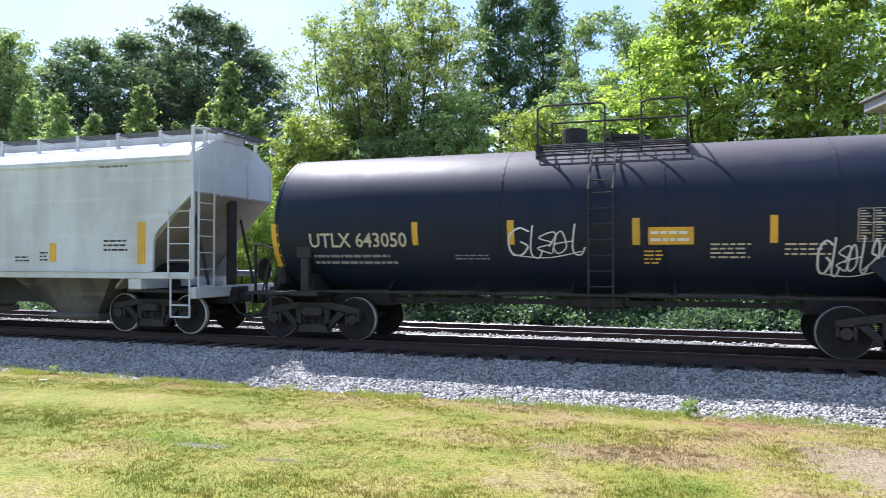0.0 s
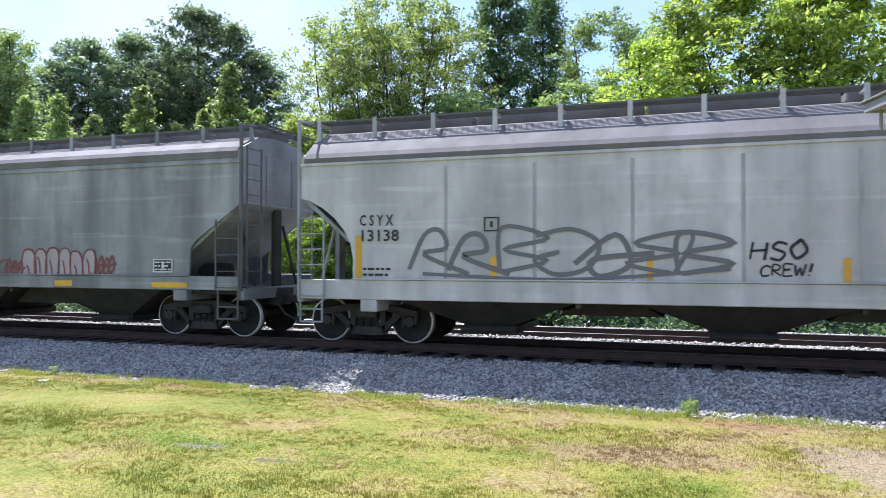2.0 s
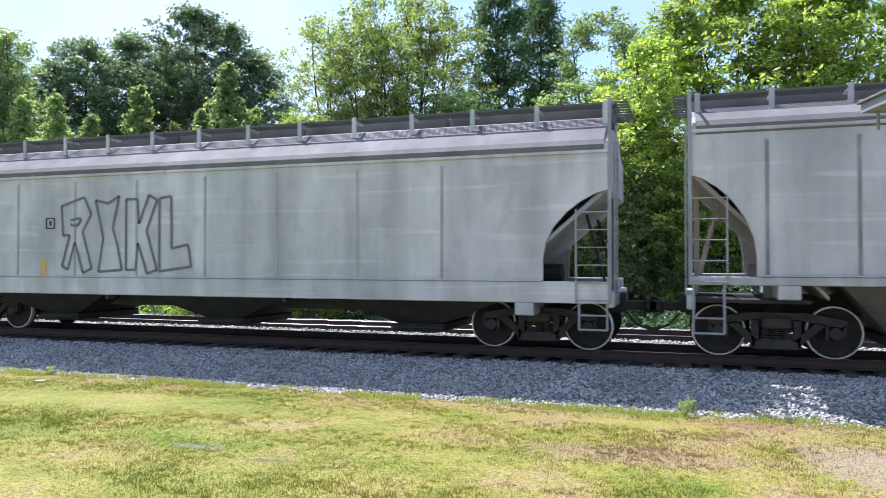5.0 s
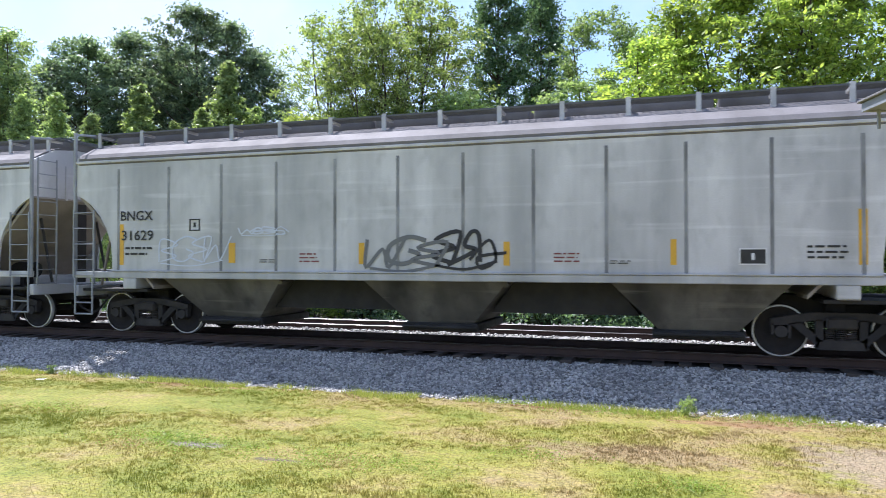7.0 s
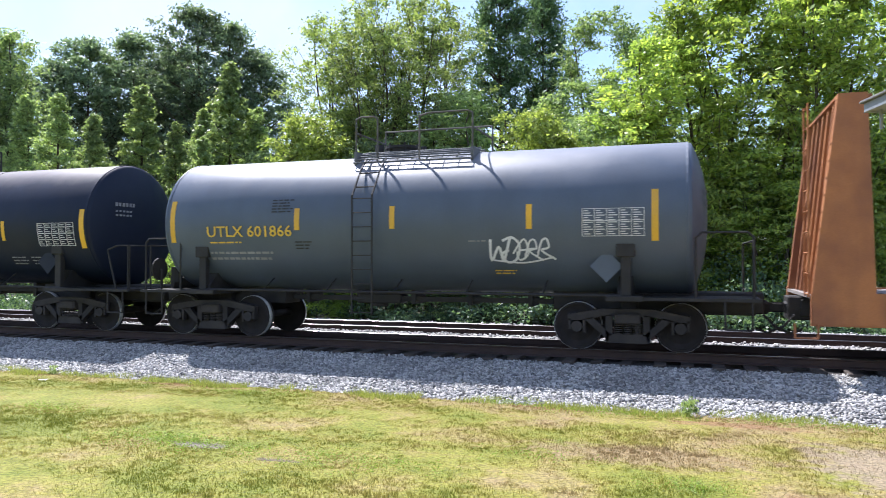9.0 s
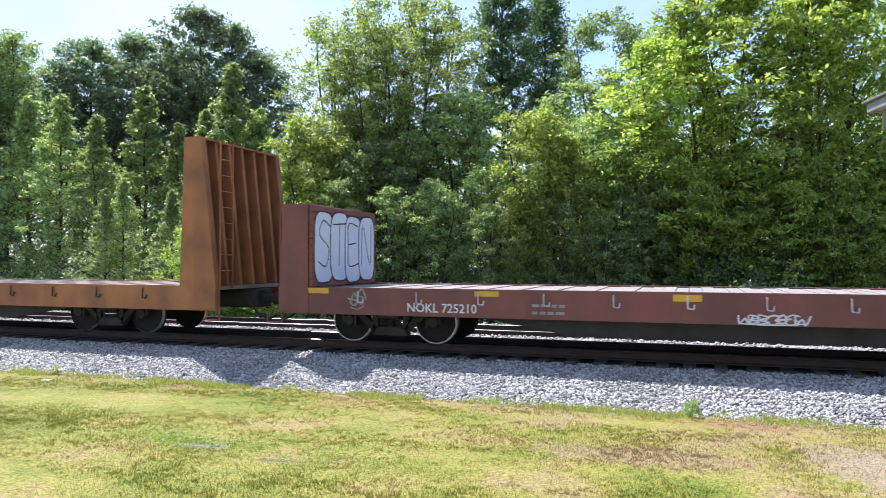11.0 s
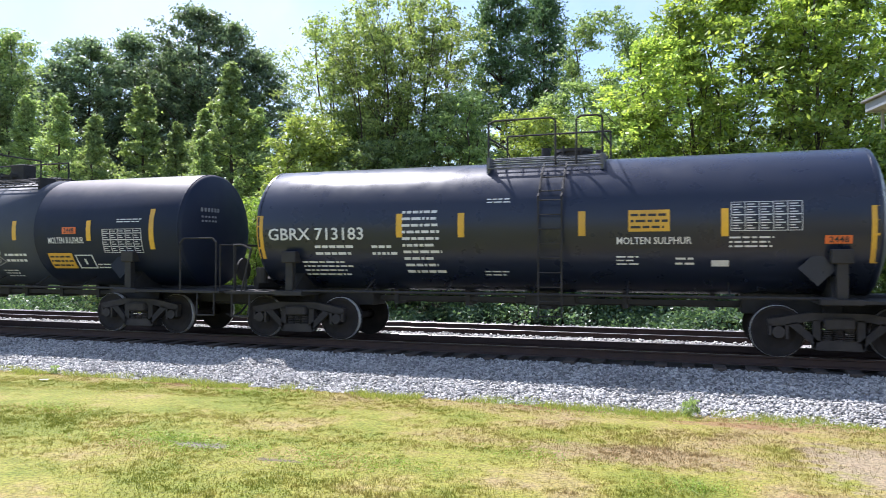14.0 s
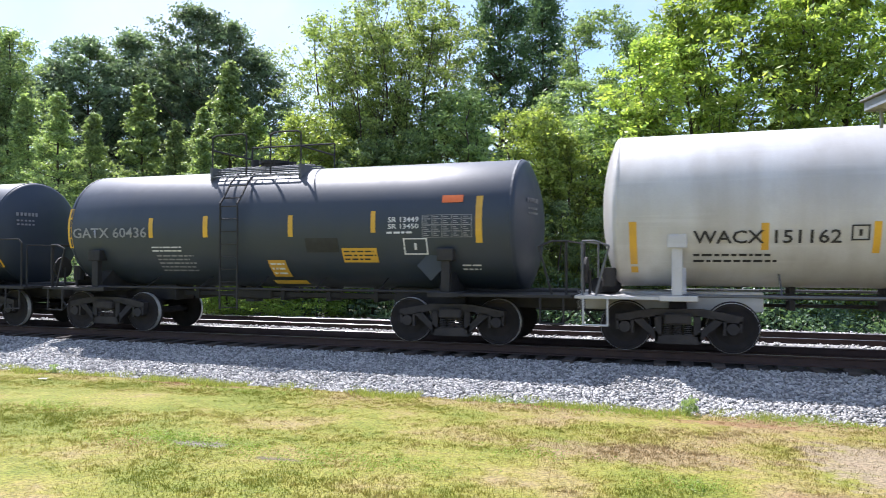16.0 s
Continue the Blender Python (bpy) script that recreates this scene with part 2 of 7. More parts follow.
M = {
    "lawn": lawn_material("lawn"),
    "forest_floor": material("forest_floor", (0.06, 0.05, 0.03), 0.95, second=(0.05, 0.07, 0.02), patch=0.8, grain_scale=8),
    "bed": material("ballast_bed", (0.30, 0.29, 0.29), 0.95, second=(0.22, 0.2, 0.19), patch=0.6, scale=2, grain=0.7, grain_scale=28, bump=0.8),
    "far_bed": material("far_ballast", (0.42, 0.40, 0.38), 0.95, second=(0.3, 0.28, 0.26), patch=0.6, scale=2, grain=0.6, grain_scale=28, bump=0.8),
    "stone": island_material("ballast_stone", [(0.15, 0.147, 0.143), (0.30, 0.293, 0.28), (0.42, 0.41, 0.385), (0.57, 0.55, 0.51)]),
    "blade": lawn_material("grass_blades", True),
    "verge": leaf_material("verge_grass_blades", (0.16, 0.20, 0.05), (0.36, 0.38, 0.12), 0.4),
    "rust": material("rusted_rail", (0.055, 0.032, 0.026), 0.8, second=(0.03, 0.02, 0.018), patch=0.6, scale=3),
    # much darker ballast for the flat crown of the near bed
    "dark_crown_bed": material("dark_crown_ballast", (0.06, 0.055, 0.052), 0.95, second=(0.03, 0.028, 0.027), patch=0.7, scale=2, grain=0.6, grain_scale=28, bump=0.8),
    "rail_top": material("worn_rail_head", (0.34, 0.33, 0.32), 0.35, metal=1.0, second=(0.25, 0.22, 0.2), patch=0.4, bump=0.02),
    "tie": material("creosoted_timber", (0.045, 0.035, 0.03), 0.9, second=(0.09, 0.075, 0.06), patch=0.6, scale=4, vary=0.3, bump=0.5),
    "bark": material("bark", (0.10, 0.075, 0.055), 0.95, second=(0.05, 0.04, 0.03), patch=0.7, scale=4, grain=0.5, grain_scale=20, bump=0.9),
    # aerial haze is painted into this leaf colour, making it paler and bluer
    "leaf_dark_hazed": leaf_material("hazed_dark_leaves", (0.085, 0.135, 0.10), (0.29, 0.38, 0.25), 0.42),
    "leaf_deep": leaf_material("deep_green_leaves", (0.045, 0.09, 0.055), (0.16, 0.245, 0.13), 0.4),
    "leaf_mid": leaf_material("green_leaves", (0.09, 0.155, 0.075), (0.37, 0.47, 0.21), 0.46),
    "leaf_airy": leaf_material("olive_green_leaves", (0.105, 0.165, 0.065), (0.42, 0.50, 0.18), 0.48),
    "leaf_vine": leaf_material("yellowish_vine_leaves", (0.14, 0.20, 0.055), (0.43, 0.50, 0.14), 0.46),
    "leaf_bright": leaf_material("sunlit_yellow_green_leaves", (0.12, 0.205, 0.055), (0.45, 0.54, 0.13), 0.5),
    "leaf_young": leaf_material("pale_young_leaves", (0.13, 0.20, 0.095), (0.42, 0.51, 0.23), 0.46),
    "leaf_bush": leaf_material("lime_green_leaves", (0.20, 0.31, 0.06), (0.33, 0.44, 0.10), 0.5),
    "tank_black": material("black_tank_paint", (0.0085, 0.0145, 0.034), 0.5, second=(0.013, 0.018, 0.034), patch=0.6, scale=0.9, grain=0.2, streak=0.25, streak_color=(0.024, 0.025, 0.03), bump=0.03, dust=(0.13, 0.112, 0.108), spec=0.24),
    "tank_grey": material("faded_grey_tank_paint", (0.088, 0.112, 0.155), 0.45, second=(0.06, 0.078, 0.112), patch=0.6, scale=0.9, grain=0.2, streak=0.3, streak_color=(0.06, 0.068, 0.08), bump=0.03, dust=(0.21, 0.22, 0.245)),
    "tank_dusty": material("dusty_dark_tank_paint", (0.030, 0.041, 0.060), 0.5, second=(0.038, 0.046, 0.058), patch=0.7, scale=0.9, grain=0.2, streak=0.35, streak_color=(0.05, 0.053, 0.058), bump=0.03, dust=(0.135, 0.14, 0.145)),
    "tank_gloss": material("glossy_black_tank_paint", (0.011, 0.016, 0.034), 0.3, second=(0.015, 0.019, 0.034), patch=0.4, scale=0.9, grain=0.1, bump=0.02),
    "tank_fresh": material("grey_primer_band", (0.045, 0.055, 0.075), 0.5, second=(0.03, 0.036, 0.05), patch=0.5, scale=1.2, grain=0.2, bump=0.03, dust=(0.2, 0.2, 0.21)),
    "tank_white": material("white_tank_paint", (0.62, 0.62, 0.615), 0.5, second=(0.42, 0.405, 0.375), patch=0.6, scale=0.8, grain=0.15, streak=0.5, streak_color=(0.30, 0.265, 0.22), bump=0.02, smudge=0.3, smudge_color=(0.26, 0.235, 0.2)),
    "hop_white": material("white_hopper_paint", (0.68, 0.71, 0.73), 0.55, second=(0.52, 0.53, 0.54), patch=0.6, scale=0.6, grain=0.15, streak=0.5, streak_color=(0.38, 0.36, 0.33), bump=0.02, smudge=0.35, smudge_color=(0.30, 0.28, 0.26)),
    "hop_grey": material("grey_hopper_paint", (0.58, 0.58, 0.605), 0.42, second=(0.43, 0.435, 0.46), patch=0.75, scale=0.45, grain=0.2, streak=0.75, streak_color=(0.21, 0.22, 0.24), bump=0.02, smudge=0.5, smudge_color=(0.20, 0.21, 0.23)),
    "hop_pale": material("pale_grey_hopper_paint", (0.665, 0.66, 0.675), 0.42, second=(0.50, 0.495, 0.505), patch=0.7, scale=0.45, grain=0.2, streak=0.7, streak_color=(0.27, 0.275, 0.285), bump=0.02, smudge=0.55, smudge_color=(0.24, 0.245, 0.255)),
    "hop_dark": material("weathered_dark_grey_paint", (0.385, 0.40, 0.42), 0.5, second=(0.19, 0.205, 0.215), patch=0.85, scale=0.35, grain=0.25, streak=0.85, streak_color=(0.085, 0.092, 0.095), bump=0.02, smudge=0.6, smudge_color=(0.10, 0.107, 0.11)),
    "trim_steel": material("worn_grey_ladder_paint", (0.34, 0.355, 0.38), 0.6, second=(0.20, 0.205, 0.215), patch=0.7, scale=2.0, grain=0.3),
    "seam": material("dirty_weld_seam", (0.17, 0.172, 0.18), 0.7, second=(0.40, 0.41, 0.43), patch=0.7, scale=1.5),
    "seam_faint": material("shallow_weld_seam", (0.40, 0.405, 0.42), 0.6, second=(0.27, 0.275, 0.285), patch=0.8, scale=1.2),
    "slope_khaki": material("dusty_tan_slope_sheet", (0.36, 0.315, 0.26), 0.8, second=(0.22, 0.19, 0.16), patch=0.8, scale=0.9, grain=0.25, streak=0.4, streak_color=(0.10, 0.088, 0.075)),
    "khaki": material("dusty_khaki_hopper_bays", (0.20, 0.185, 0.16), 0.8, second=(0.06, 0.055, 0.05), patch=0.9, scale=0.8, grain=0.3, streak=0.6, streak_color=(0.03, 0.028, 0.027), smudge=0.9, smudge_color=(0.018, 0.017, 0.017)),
    # grimy steel; on cross hoods and belly plates its black also paints shade
    "soot": material("grimy_shaded_black_steel", (0.018, 0.017, 0.017), 0.75, second=(0.045, 0.04, 0.036), patch=0.6, scale=2.5, bump=0.3),
    "truck": material("oily_cast_steel", (0.036, 0.034, 0.035), 0.75, second=(0.075, 0.066, 0.06), patch=0.7, scale=3, bump=0.3, spec=0.2),
    "wheel": material("dark_wheel_plate", (0.02, 0.018, 0.019), 0.75, second=(0.04, 0.034, 0.033), patch=0.6, scale=4, bump=0.15, spec=0.2),
    "tread": material("polished_wheel_rim", (0.62, 0.62, 0.62), 0.4, metal=0.35, bump=0.02),
    "grate": material("galvanised_grating", (0.125, 0.13, 0.135), 0.6, metal=0.1, second=(0.07, 0.07, 0.075), patch=0.5, scale=3),
    "roof_dust": material("dusty_mauve_roof", (0.205, 0.195, 0.198), 0.8, second=(0.12, 0.112, 0.114), patch=0.8, scale=1.0, grain=0.4, bump=0.05, streak=0.4),
    "yellow": material("yellow_reflective_strip", (0.83, 0.47, 0.025), 0.5, second=(0.5, 0.28, 0.05), patch=0.6, scale=1.2, grain=0.25, streak=0.4, streak_color=(0.22, 0.15, 0.06), bump=0.02),
    "white_ink": material("white_stencil_paint", (0.72, 0.72, 0.72), 0.6, second=(0.5, 0.5, 0.5), patch=0.4, scale=5, bump=0.0),
    "faded_ink": material("faded_white_stencil_paint", (0.30, 0.30, 0.31), 0.6, second=(0.16, 0.16, 0.17), patch=0.6, scale=5, bump=0.0),
    "cream_ink": material("cream_stencil_paint", (0.55, 0.50, 0.38), 0.6, second=(0.4, 0.36, 0.28), patch=0.5, scale=5, bump=0.0),
    "yellow_ink": material("yellow_stencil_paint", (0.75, 0.48, 0.05), 0.6, second=(0.55, 0.36, 0.06), patch=0.5, scale=5, bump=0.0),
    "black_ink": material("black_stencil_paint", (0.02, 0.02, 0.022), 0.6, second=(0.05, 0.05, 0.05), patch=0.5, scale=5, bump=0.0),
    "orange_ink": material("orange_placard", (0.75, 0.16, 0.03), 0.5, second=(0.6, 0.14, 0.04), patch=0.4, scale=5, bump=0.0),
    "spray_white": material("white_spray_paint", (0.66, 0.67, 0.70), 0.6, bump=0.0),
    "spray_black": material("black_spray_paint", (0.025, 0.025, 0.03), 0.6, bump=0.0),
    "spray_dim": material("thin_grey_spray_paint", (0.15, 0.155, 0.165), 0.6, bump=0.0),
    "spray_pink": material("dusty_pink_spray_paint", (0.42, 0.36, 0.38), 0.6, second=(0.3, 0.28, 0.3), patch=0.5, bump=0.0),
    "spray_red": material("dark_red_spray_paint", (0.20, 0.055, 0.06), 0.6, bump=0.0),
    "spray_orange": material("orange_spray_paint", (0.55, 0.25, 0.07), 0.6, bump=0.0),
    "spray_blue": material("pale_blue_spray_paint", (0.55, 0.6, 0.72), 0.6, second=(0.66, 0.68, 0.74), patch=0.6, bump=0.0),
    "red_oxide": material("faded_oxide_red_paint", (0.24, 0.085, 0.065), 0.7, second=(0.13, 0.055, 0.045), patch=0.7, scale=1.0, grain=0.3, streak=0.4, streak_color=(0.08, 0.04, 0.035)),
    "orange_paint": material("rusty_orange_paint", (0.42, 0.165, 0.055), 0.65, second=(0.20, 0.075, 0.04), patch=0.8, scale=1.3, grain=0.3, streak=0.6, streak_color=(0.11, 0.055, 0.035)),
    "plank": material("bleached_deck_planks", (0.30, 0.27, 0.25), 0.85, second=(0.18, 0.16, 0.15), patch=0.6, scale=2, grain=0.4),
    "siding": material("grey_painted_timber", (0.24, 0.26, 0.29), 0.6, second=(0.18, 0.19, 0.21), patch=0.4, scale=3),
    "shingle": material("grey_roof_shingles", (0.17, 0.17, 0.17), 0.9, second=(0.1, 0.1, 0.1), patch=0.6, scale=6, bump=0.6),
}


# ---- mesh helpers ----
def part(name, bm, mat, parent=None, label="", smooth=False):
    """Links a bmesh as one mesh object under a thing or under a part."""
    me = bpy.data.meshes.new(name)
    bm.normal_update()
    bm.to_mesh(me)
    bm.free()
    for one in (mat if isinstance(mat, (list, tuple)) else [mat]):
        me.materials.append(M[one])
    if smooth:
        me.polygons.foreach_set("use_smooth", [True] * len(me.polygons))
    ob = new(name, me)
    ob.parent = parent
    return tagged(ob, label)


def from_arrays(name, verts, faces, mat, parent=None):
    """A mesh object from an array of corners and an array of equal-sided faces."""
    me = bpy.data.meshes.new(name)
    k = faces.shape[1]
    me.vertices.add(len(verts))
    me.vertices.foreach_set("co", verts.astype(np.float32).ravel())
    me.loops.add(faces.size)
    me.loops.foreach_set("vertex_index", faces.astype(np.int32).ravel())
    me.polygons.add(len(faces))
    me.polygons.foreach_set("loop_start", np.arange(0, faces.size, k, dtype=np.int32))
    me.polygons.foreach_set("loop_total", np.full(len(faces), k, dtype=np.int32))
    me.update(calc_edges=True)
    me.materials.append(M[mat])
    ob = new(name, me)
    ob.parent = parent
    return ob


def box(bm, x0, x1, y0, y1, z0, z1, bevel=0.0, mi=0):
    v = [bm.verts.new((x, y, z)) for x in (x0, x1) for y in (y0, y1) for z in (z0, z1)]
    fs = [bm.faces.new([v[i] for i in q]) for q in ((0, 1, 3, 2), (4, 6, 7, 5), (0, 4, 5, 1), (2, 3, 7, 6), (0, 2, 6, 4), (1, 5, 7, 3))]
    for q in fs:
        q.material_index = mi
    if bevel:
        bmesh.ops.bevel(bm, geom=list({e for q in fs for e in q.edges}), offset=bevel, segments=1, affect="EDGES")
    return bm


def rod(bm, a, b, r, seg=8, r2=None, mi=0, caps=True):
    a, b = Vector(a), Vector(b)
    q = (b - a).to_track_quat("Z", "Y")
    rings = [[bm.verts.new(p + q @ Vector((rr * math.cos(2 * math.pi * k / seg), rr * math.sin(2 * math.pi * k / seg), 0))) for k in range(seg)]
             for p, rr in ((a, r), (b, r if r2 is None else r2))]
    for k in range(seg):
        bm.faces.new((rings[0][k], rings[0][(k + 1) % seg], rings[1][(k + 1) % seg], rings[1][k])).material_index = mi
    if caps:
        bm.faces.new(rings[0][::-1]).material_index = mi
        bm.faces.new(rings[1]).material_index = mi
    return bm


def pipe(bm, pts, r, seg=6):
    for a, b in zip(pts, pts[1:]):
        rod(bm, a, b, r, seg)
    return bm


def prism(bm, pts, y0, y1, mi=0):
    """A plate whose outline is given in x and z, from y0 to y1."""
    a = [bm.verts.new((x, y0, z)) for x, z in pts]
    b = [bm.verts.new((x, y1, z)) for x, z in pts]
    bm.faces.new(a).material_index = mi
    bm.faces.new(b[::-1]).material_index = mi
    for k in range(len(pts)):
        j = (k + 1) % len(pts)
        bm.faces.new((a[j], a[k], b[k], b[j])).material_index = mi
    return bm


def sweep(bm, pts, x0, x1, mi=0):
    """A bar whose outline is given in y and z, from x0 to x1."""
    a = [bm.verts.new((x0, y, z)) for y, z in pts]
    b = [bm.verts.new((x1, y, z)) for y, z in pts]
    bm.faces.new(a[::-1]).material_index = mi
    bm.faces.new(b).material_index = mi
    for k in range(len(pts)):
        j = (k + 1) % len(pts)
        bm.faces.new((a[k], a[j], b[j], b[k])).material_index = mi
    return bm


def lathe(bm, profile, seg, zc, mi=0):
    """Turns a profile of (x, radius) round the car's long axis at height zc."""
    rings = []
    for x, r in profile:
        if r < 1e-4:
            rings.append([bm.verts.new((x, 0, zc))])
        else:
            rings.append([bm.verts.new((x, r * math.sin(2 * math.pi * k / seg), zc + r * math.cos(2 * math.pi * k / seg))) for k in range(seg)])
    for p, q in zip(rings, rings[1:]):
        for k in range(seg):
            j = (k + 1) % seg
            loop = [p[k % len(p)], p[j % len(p)], q[j % len(q)], q[k % len(q)]]
            loop = [v for i, v in enumerate(loop) if v not in loop[:i]]
            bm.faces.new(loop[::-1]).material_index = mi
    return bm


def empty(name, label, category, group=""):
    return tagged(new(name), label, category, group)


# ---- writing, strips and paint on the side that faces the viewer ----
def tank_face(r, zc):
    return lambda z, off: -math.sqrt(max((r + off) ** 2 - (z - zc) ** 2, 0.01))


def flat_face(w):
    return lambda z, off: -w - off


def lettering(parent, words, x, z, height, width, mat, face, name="lettering", weight=0.012):
    """Raised letters whose left lower corner is at x, z, fitted to a height and a width."""
    cu = bpy.data.curves.new(name, "FONT")
    cu.body, cu.resolution_u, cu.offset = words, 2, weight
    ob = bpy.data.objects.new(name, cu)
    scene.collection.objects.link(ob)
    me = bpy.data.meshes.new_from_object(ob.evaluated_get(bpy.context.evaluated_depsgraph_get()))
    bpy.data.objects.remove(ob)
    co = np.array([v.co[:] for v in me.vertices])
    lo, hi = co.min(0), co.max(0)
    fit_to = lambda k, size: (co[:, k] - lo[k]) / max(hi[k] - lo[k], 1e-6) * size
    xs, zs = x + fit_to(0, width), z + fit_to(1, height)
    for v, a, b in zip(me.vertices, xs, zs):
        v.co = (a, face(b, 0.02), b)
    me.materials.clear()
    me.materials.append(M[mat])
    out = new(name, me)
    out.parent = parent
    return out


def patch(bm, x0, x1, z0, z1, face, off=0.008, mi=0, steps=4):
    """A thin plate that lies on the side."""
    rows = []
    for k in range(steps + 1):
        z = z0 + (z1 - z0) * k / steps
        rows.append([bm.verts.new((x, face(z, o), z)) for x, o in ((x0, off), (x1, off), (x1, 0.001), (x0, 0.001))])
    for a, b in zip(rows, rows[1:]):
        bm.faces.new((a[0], a[1], b[1], b[0])).material_index = mi
        bm.faces.new((a[1], a[2], b[2], b[1])).material_index = mi
        bm.faces.new((a[3], a[0], b[0], b[3])).material_index = mi
    bm.faces.new(rows[0][::-1]).material_index = mi
    bm.faces.new(rows[-1]).material_index = mi
    return bm


def strip(parent, x, z0, z1, face, width=0.1, mat="yellow", lean=0.0):
    return part("reflective_strip", patch(bmesh.new(), x - width / 2, x + width / 2, z0, z1, face), mat, parent)


def small_print(parent, x0, x1, z0, z1, lines, mat, face, seed=1):
    """Writing too small to read: rows of short bars."""
    rng, bm = random.Random(seed), bmesh.new()
    step = (z1 - z0) / lines
    for k in range(lines):
        z, x, end = z1 - (k + 0.75) * step, x0, x1 - rng.random() * 0.25 * (x1 - x0)
        while x < end:
            w = min(rng.uniform(0.05, 0.2), end - x)
            if w > 0.02:
                patch(bm, x, x + w, z, z + min(step * 0.4, 0.055), face, 0.009, 0, 1)
            x += w + 0.035
    return part("small_print", bm, mat, parent)


def data_panel(parent, x0, x1, z0, z1, face, frame_mat="white_ink", rows=6):
    """A table of small print with a thin ruled frame."""
    bm, t = bmesh.new(), 0.010
    for a in (z0, z1 - t, z0 + 0.55 * (z1 - z0)):
        patch(bm, x0, x1, a, a + t, face, 0.009, 0, 1)
    for k in range(6):
        a = x0 + (x1 - x0 - t) * k / 5
        patch(bm, a, a + t, z0, z1, face, 0.01, 0, 3)
    n = rows + 3
    for k in range(1, n):
        z = z0 + (z1 - z0) * k / n
        for j in range(5):
            a, w = x0 + (x1 - x0) * j / 5, (x1 - x0) / 5
            patch(bm, a + 0.03, a + w - 0.03 - 0.04 * ((k * 7 + j * 3) % 3), z - 0.008, z + 0.009, face, 0.009, 0, 1)
    return part("data_panel", bm, frame_mat, parent)


def plate(parent, x0, x1, z0, z1, face, mat, name="placard", ink=None, lines=2, seed=3):
    p = part(name, patch(bmesh.new(), x0, x1, z0, z1, face, 0.012), mat, parent)
    if ink:
        small_print_on = lambda z, off: face(z, off + 0.006)
        small_print(p, x0 + 0.04, x1 - 0.02, z0 + 0.03, z1 - 0.03, lines, ink, small_print_on, seed)
    return p


def stroke(bm, pts, width, face, off=0.012, mi=0):
    """A sprayed line of even width along a smooth curve through the points (x, z)."""
    P = [Vector((x, z)) for x, z in pts]
    fine = []
    for k in range(len(P) - 1):
        a, b, c, d = P[max(k - 1, 0)], P[k], P[k + 1], P[min(k + 2, len(P) - 1)]
        for s in range(5):
            u = s / 5
            fine.append(0.5 * (2 * b + (c - a) * u + (2 * a - 5 * b + 4 * c - d) * u * u + (3 * b - a - 3 * c + d) * u ** 3))
    fine.append(P[-1])
    prev = None
    for k, p in enumerate(fine):
        d = fine[min(k + 1, len(fine) - 1)] - fine[max(k - 1, 0)]
        d = d.normalized() if d.length > 1e-6 else Vector((1, 0))
        nrm = Vector((-d.y, d.x)) * width / 2
        now = [bm.verts.new((q.x, face(q.y, off), q.y)) for q in (p + nrm, p - nrm)]
        if prev:
            bm.faces.new((prev[0], prev[1], now[1], now[0])).material_index = mi
        prev = now
    return bm


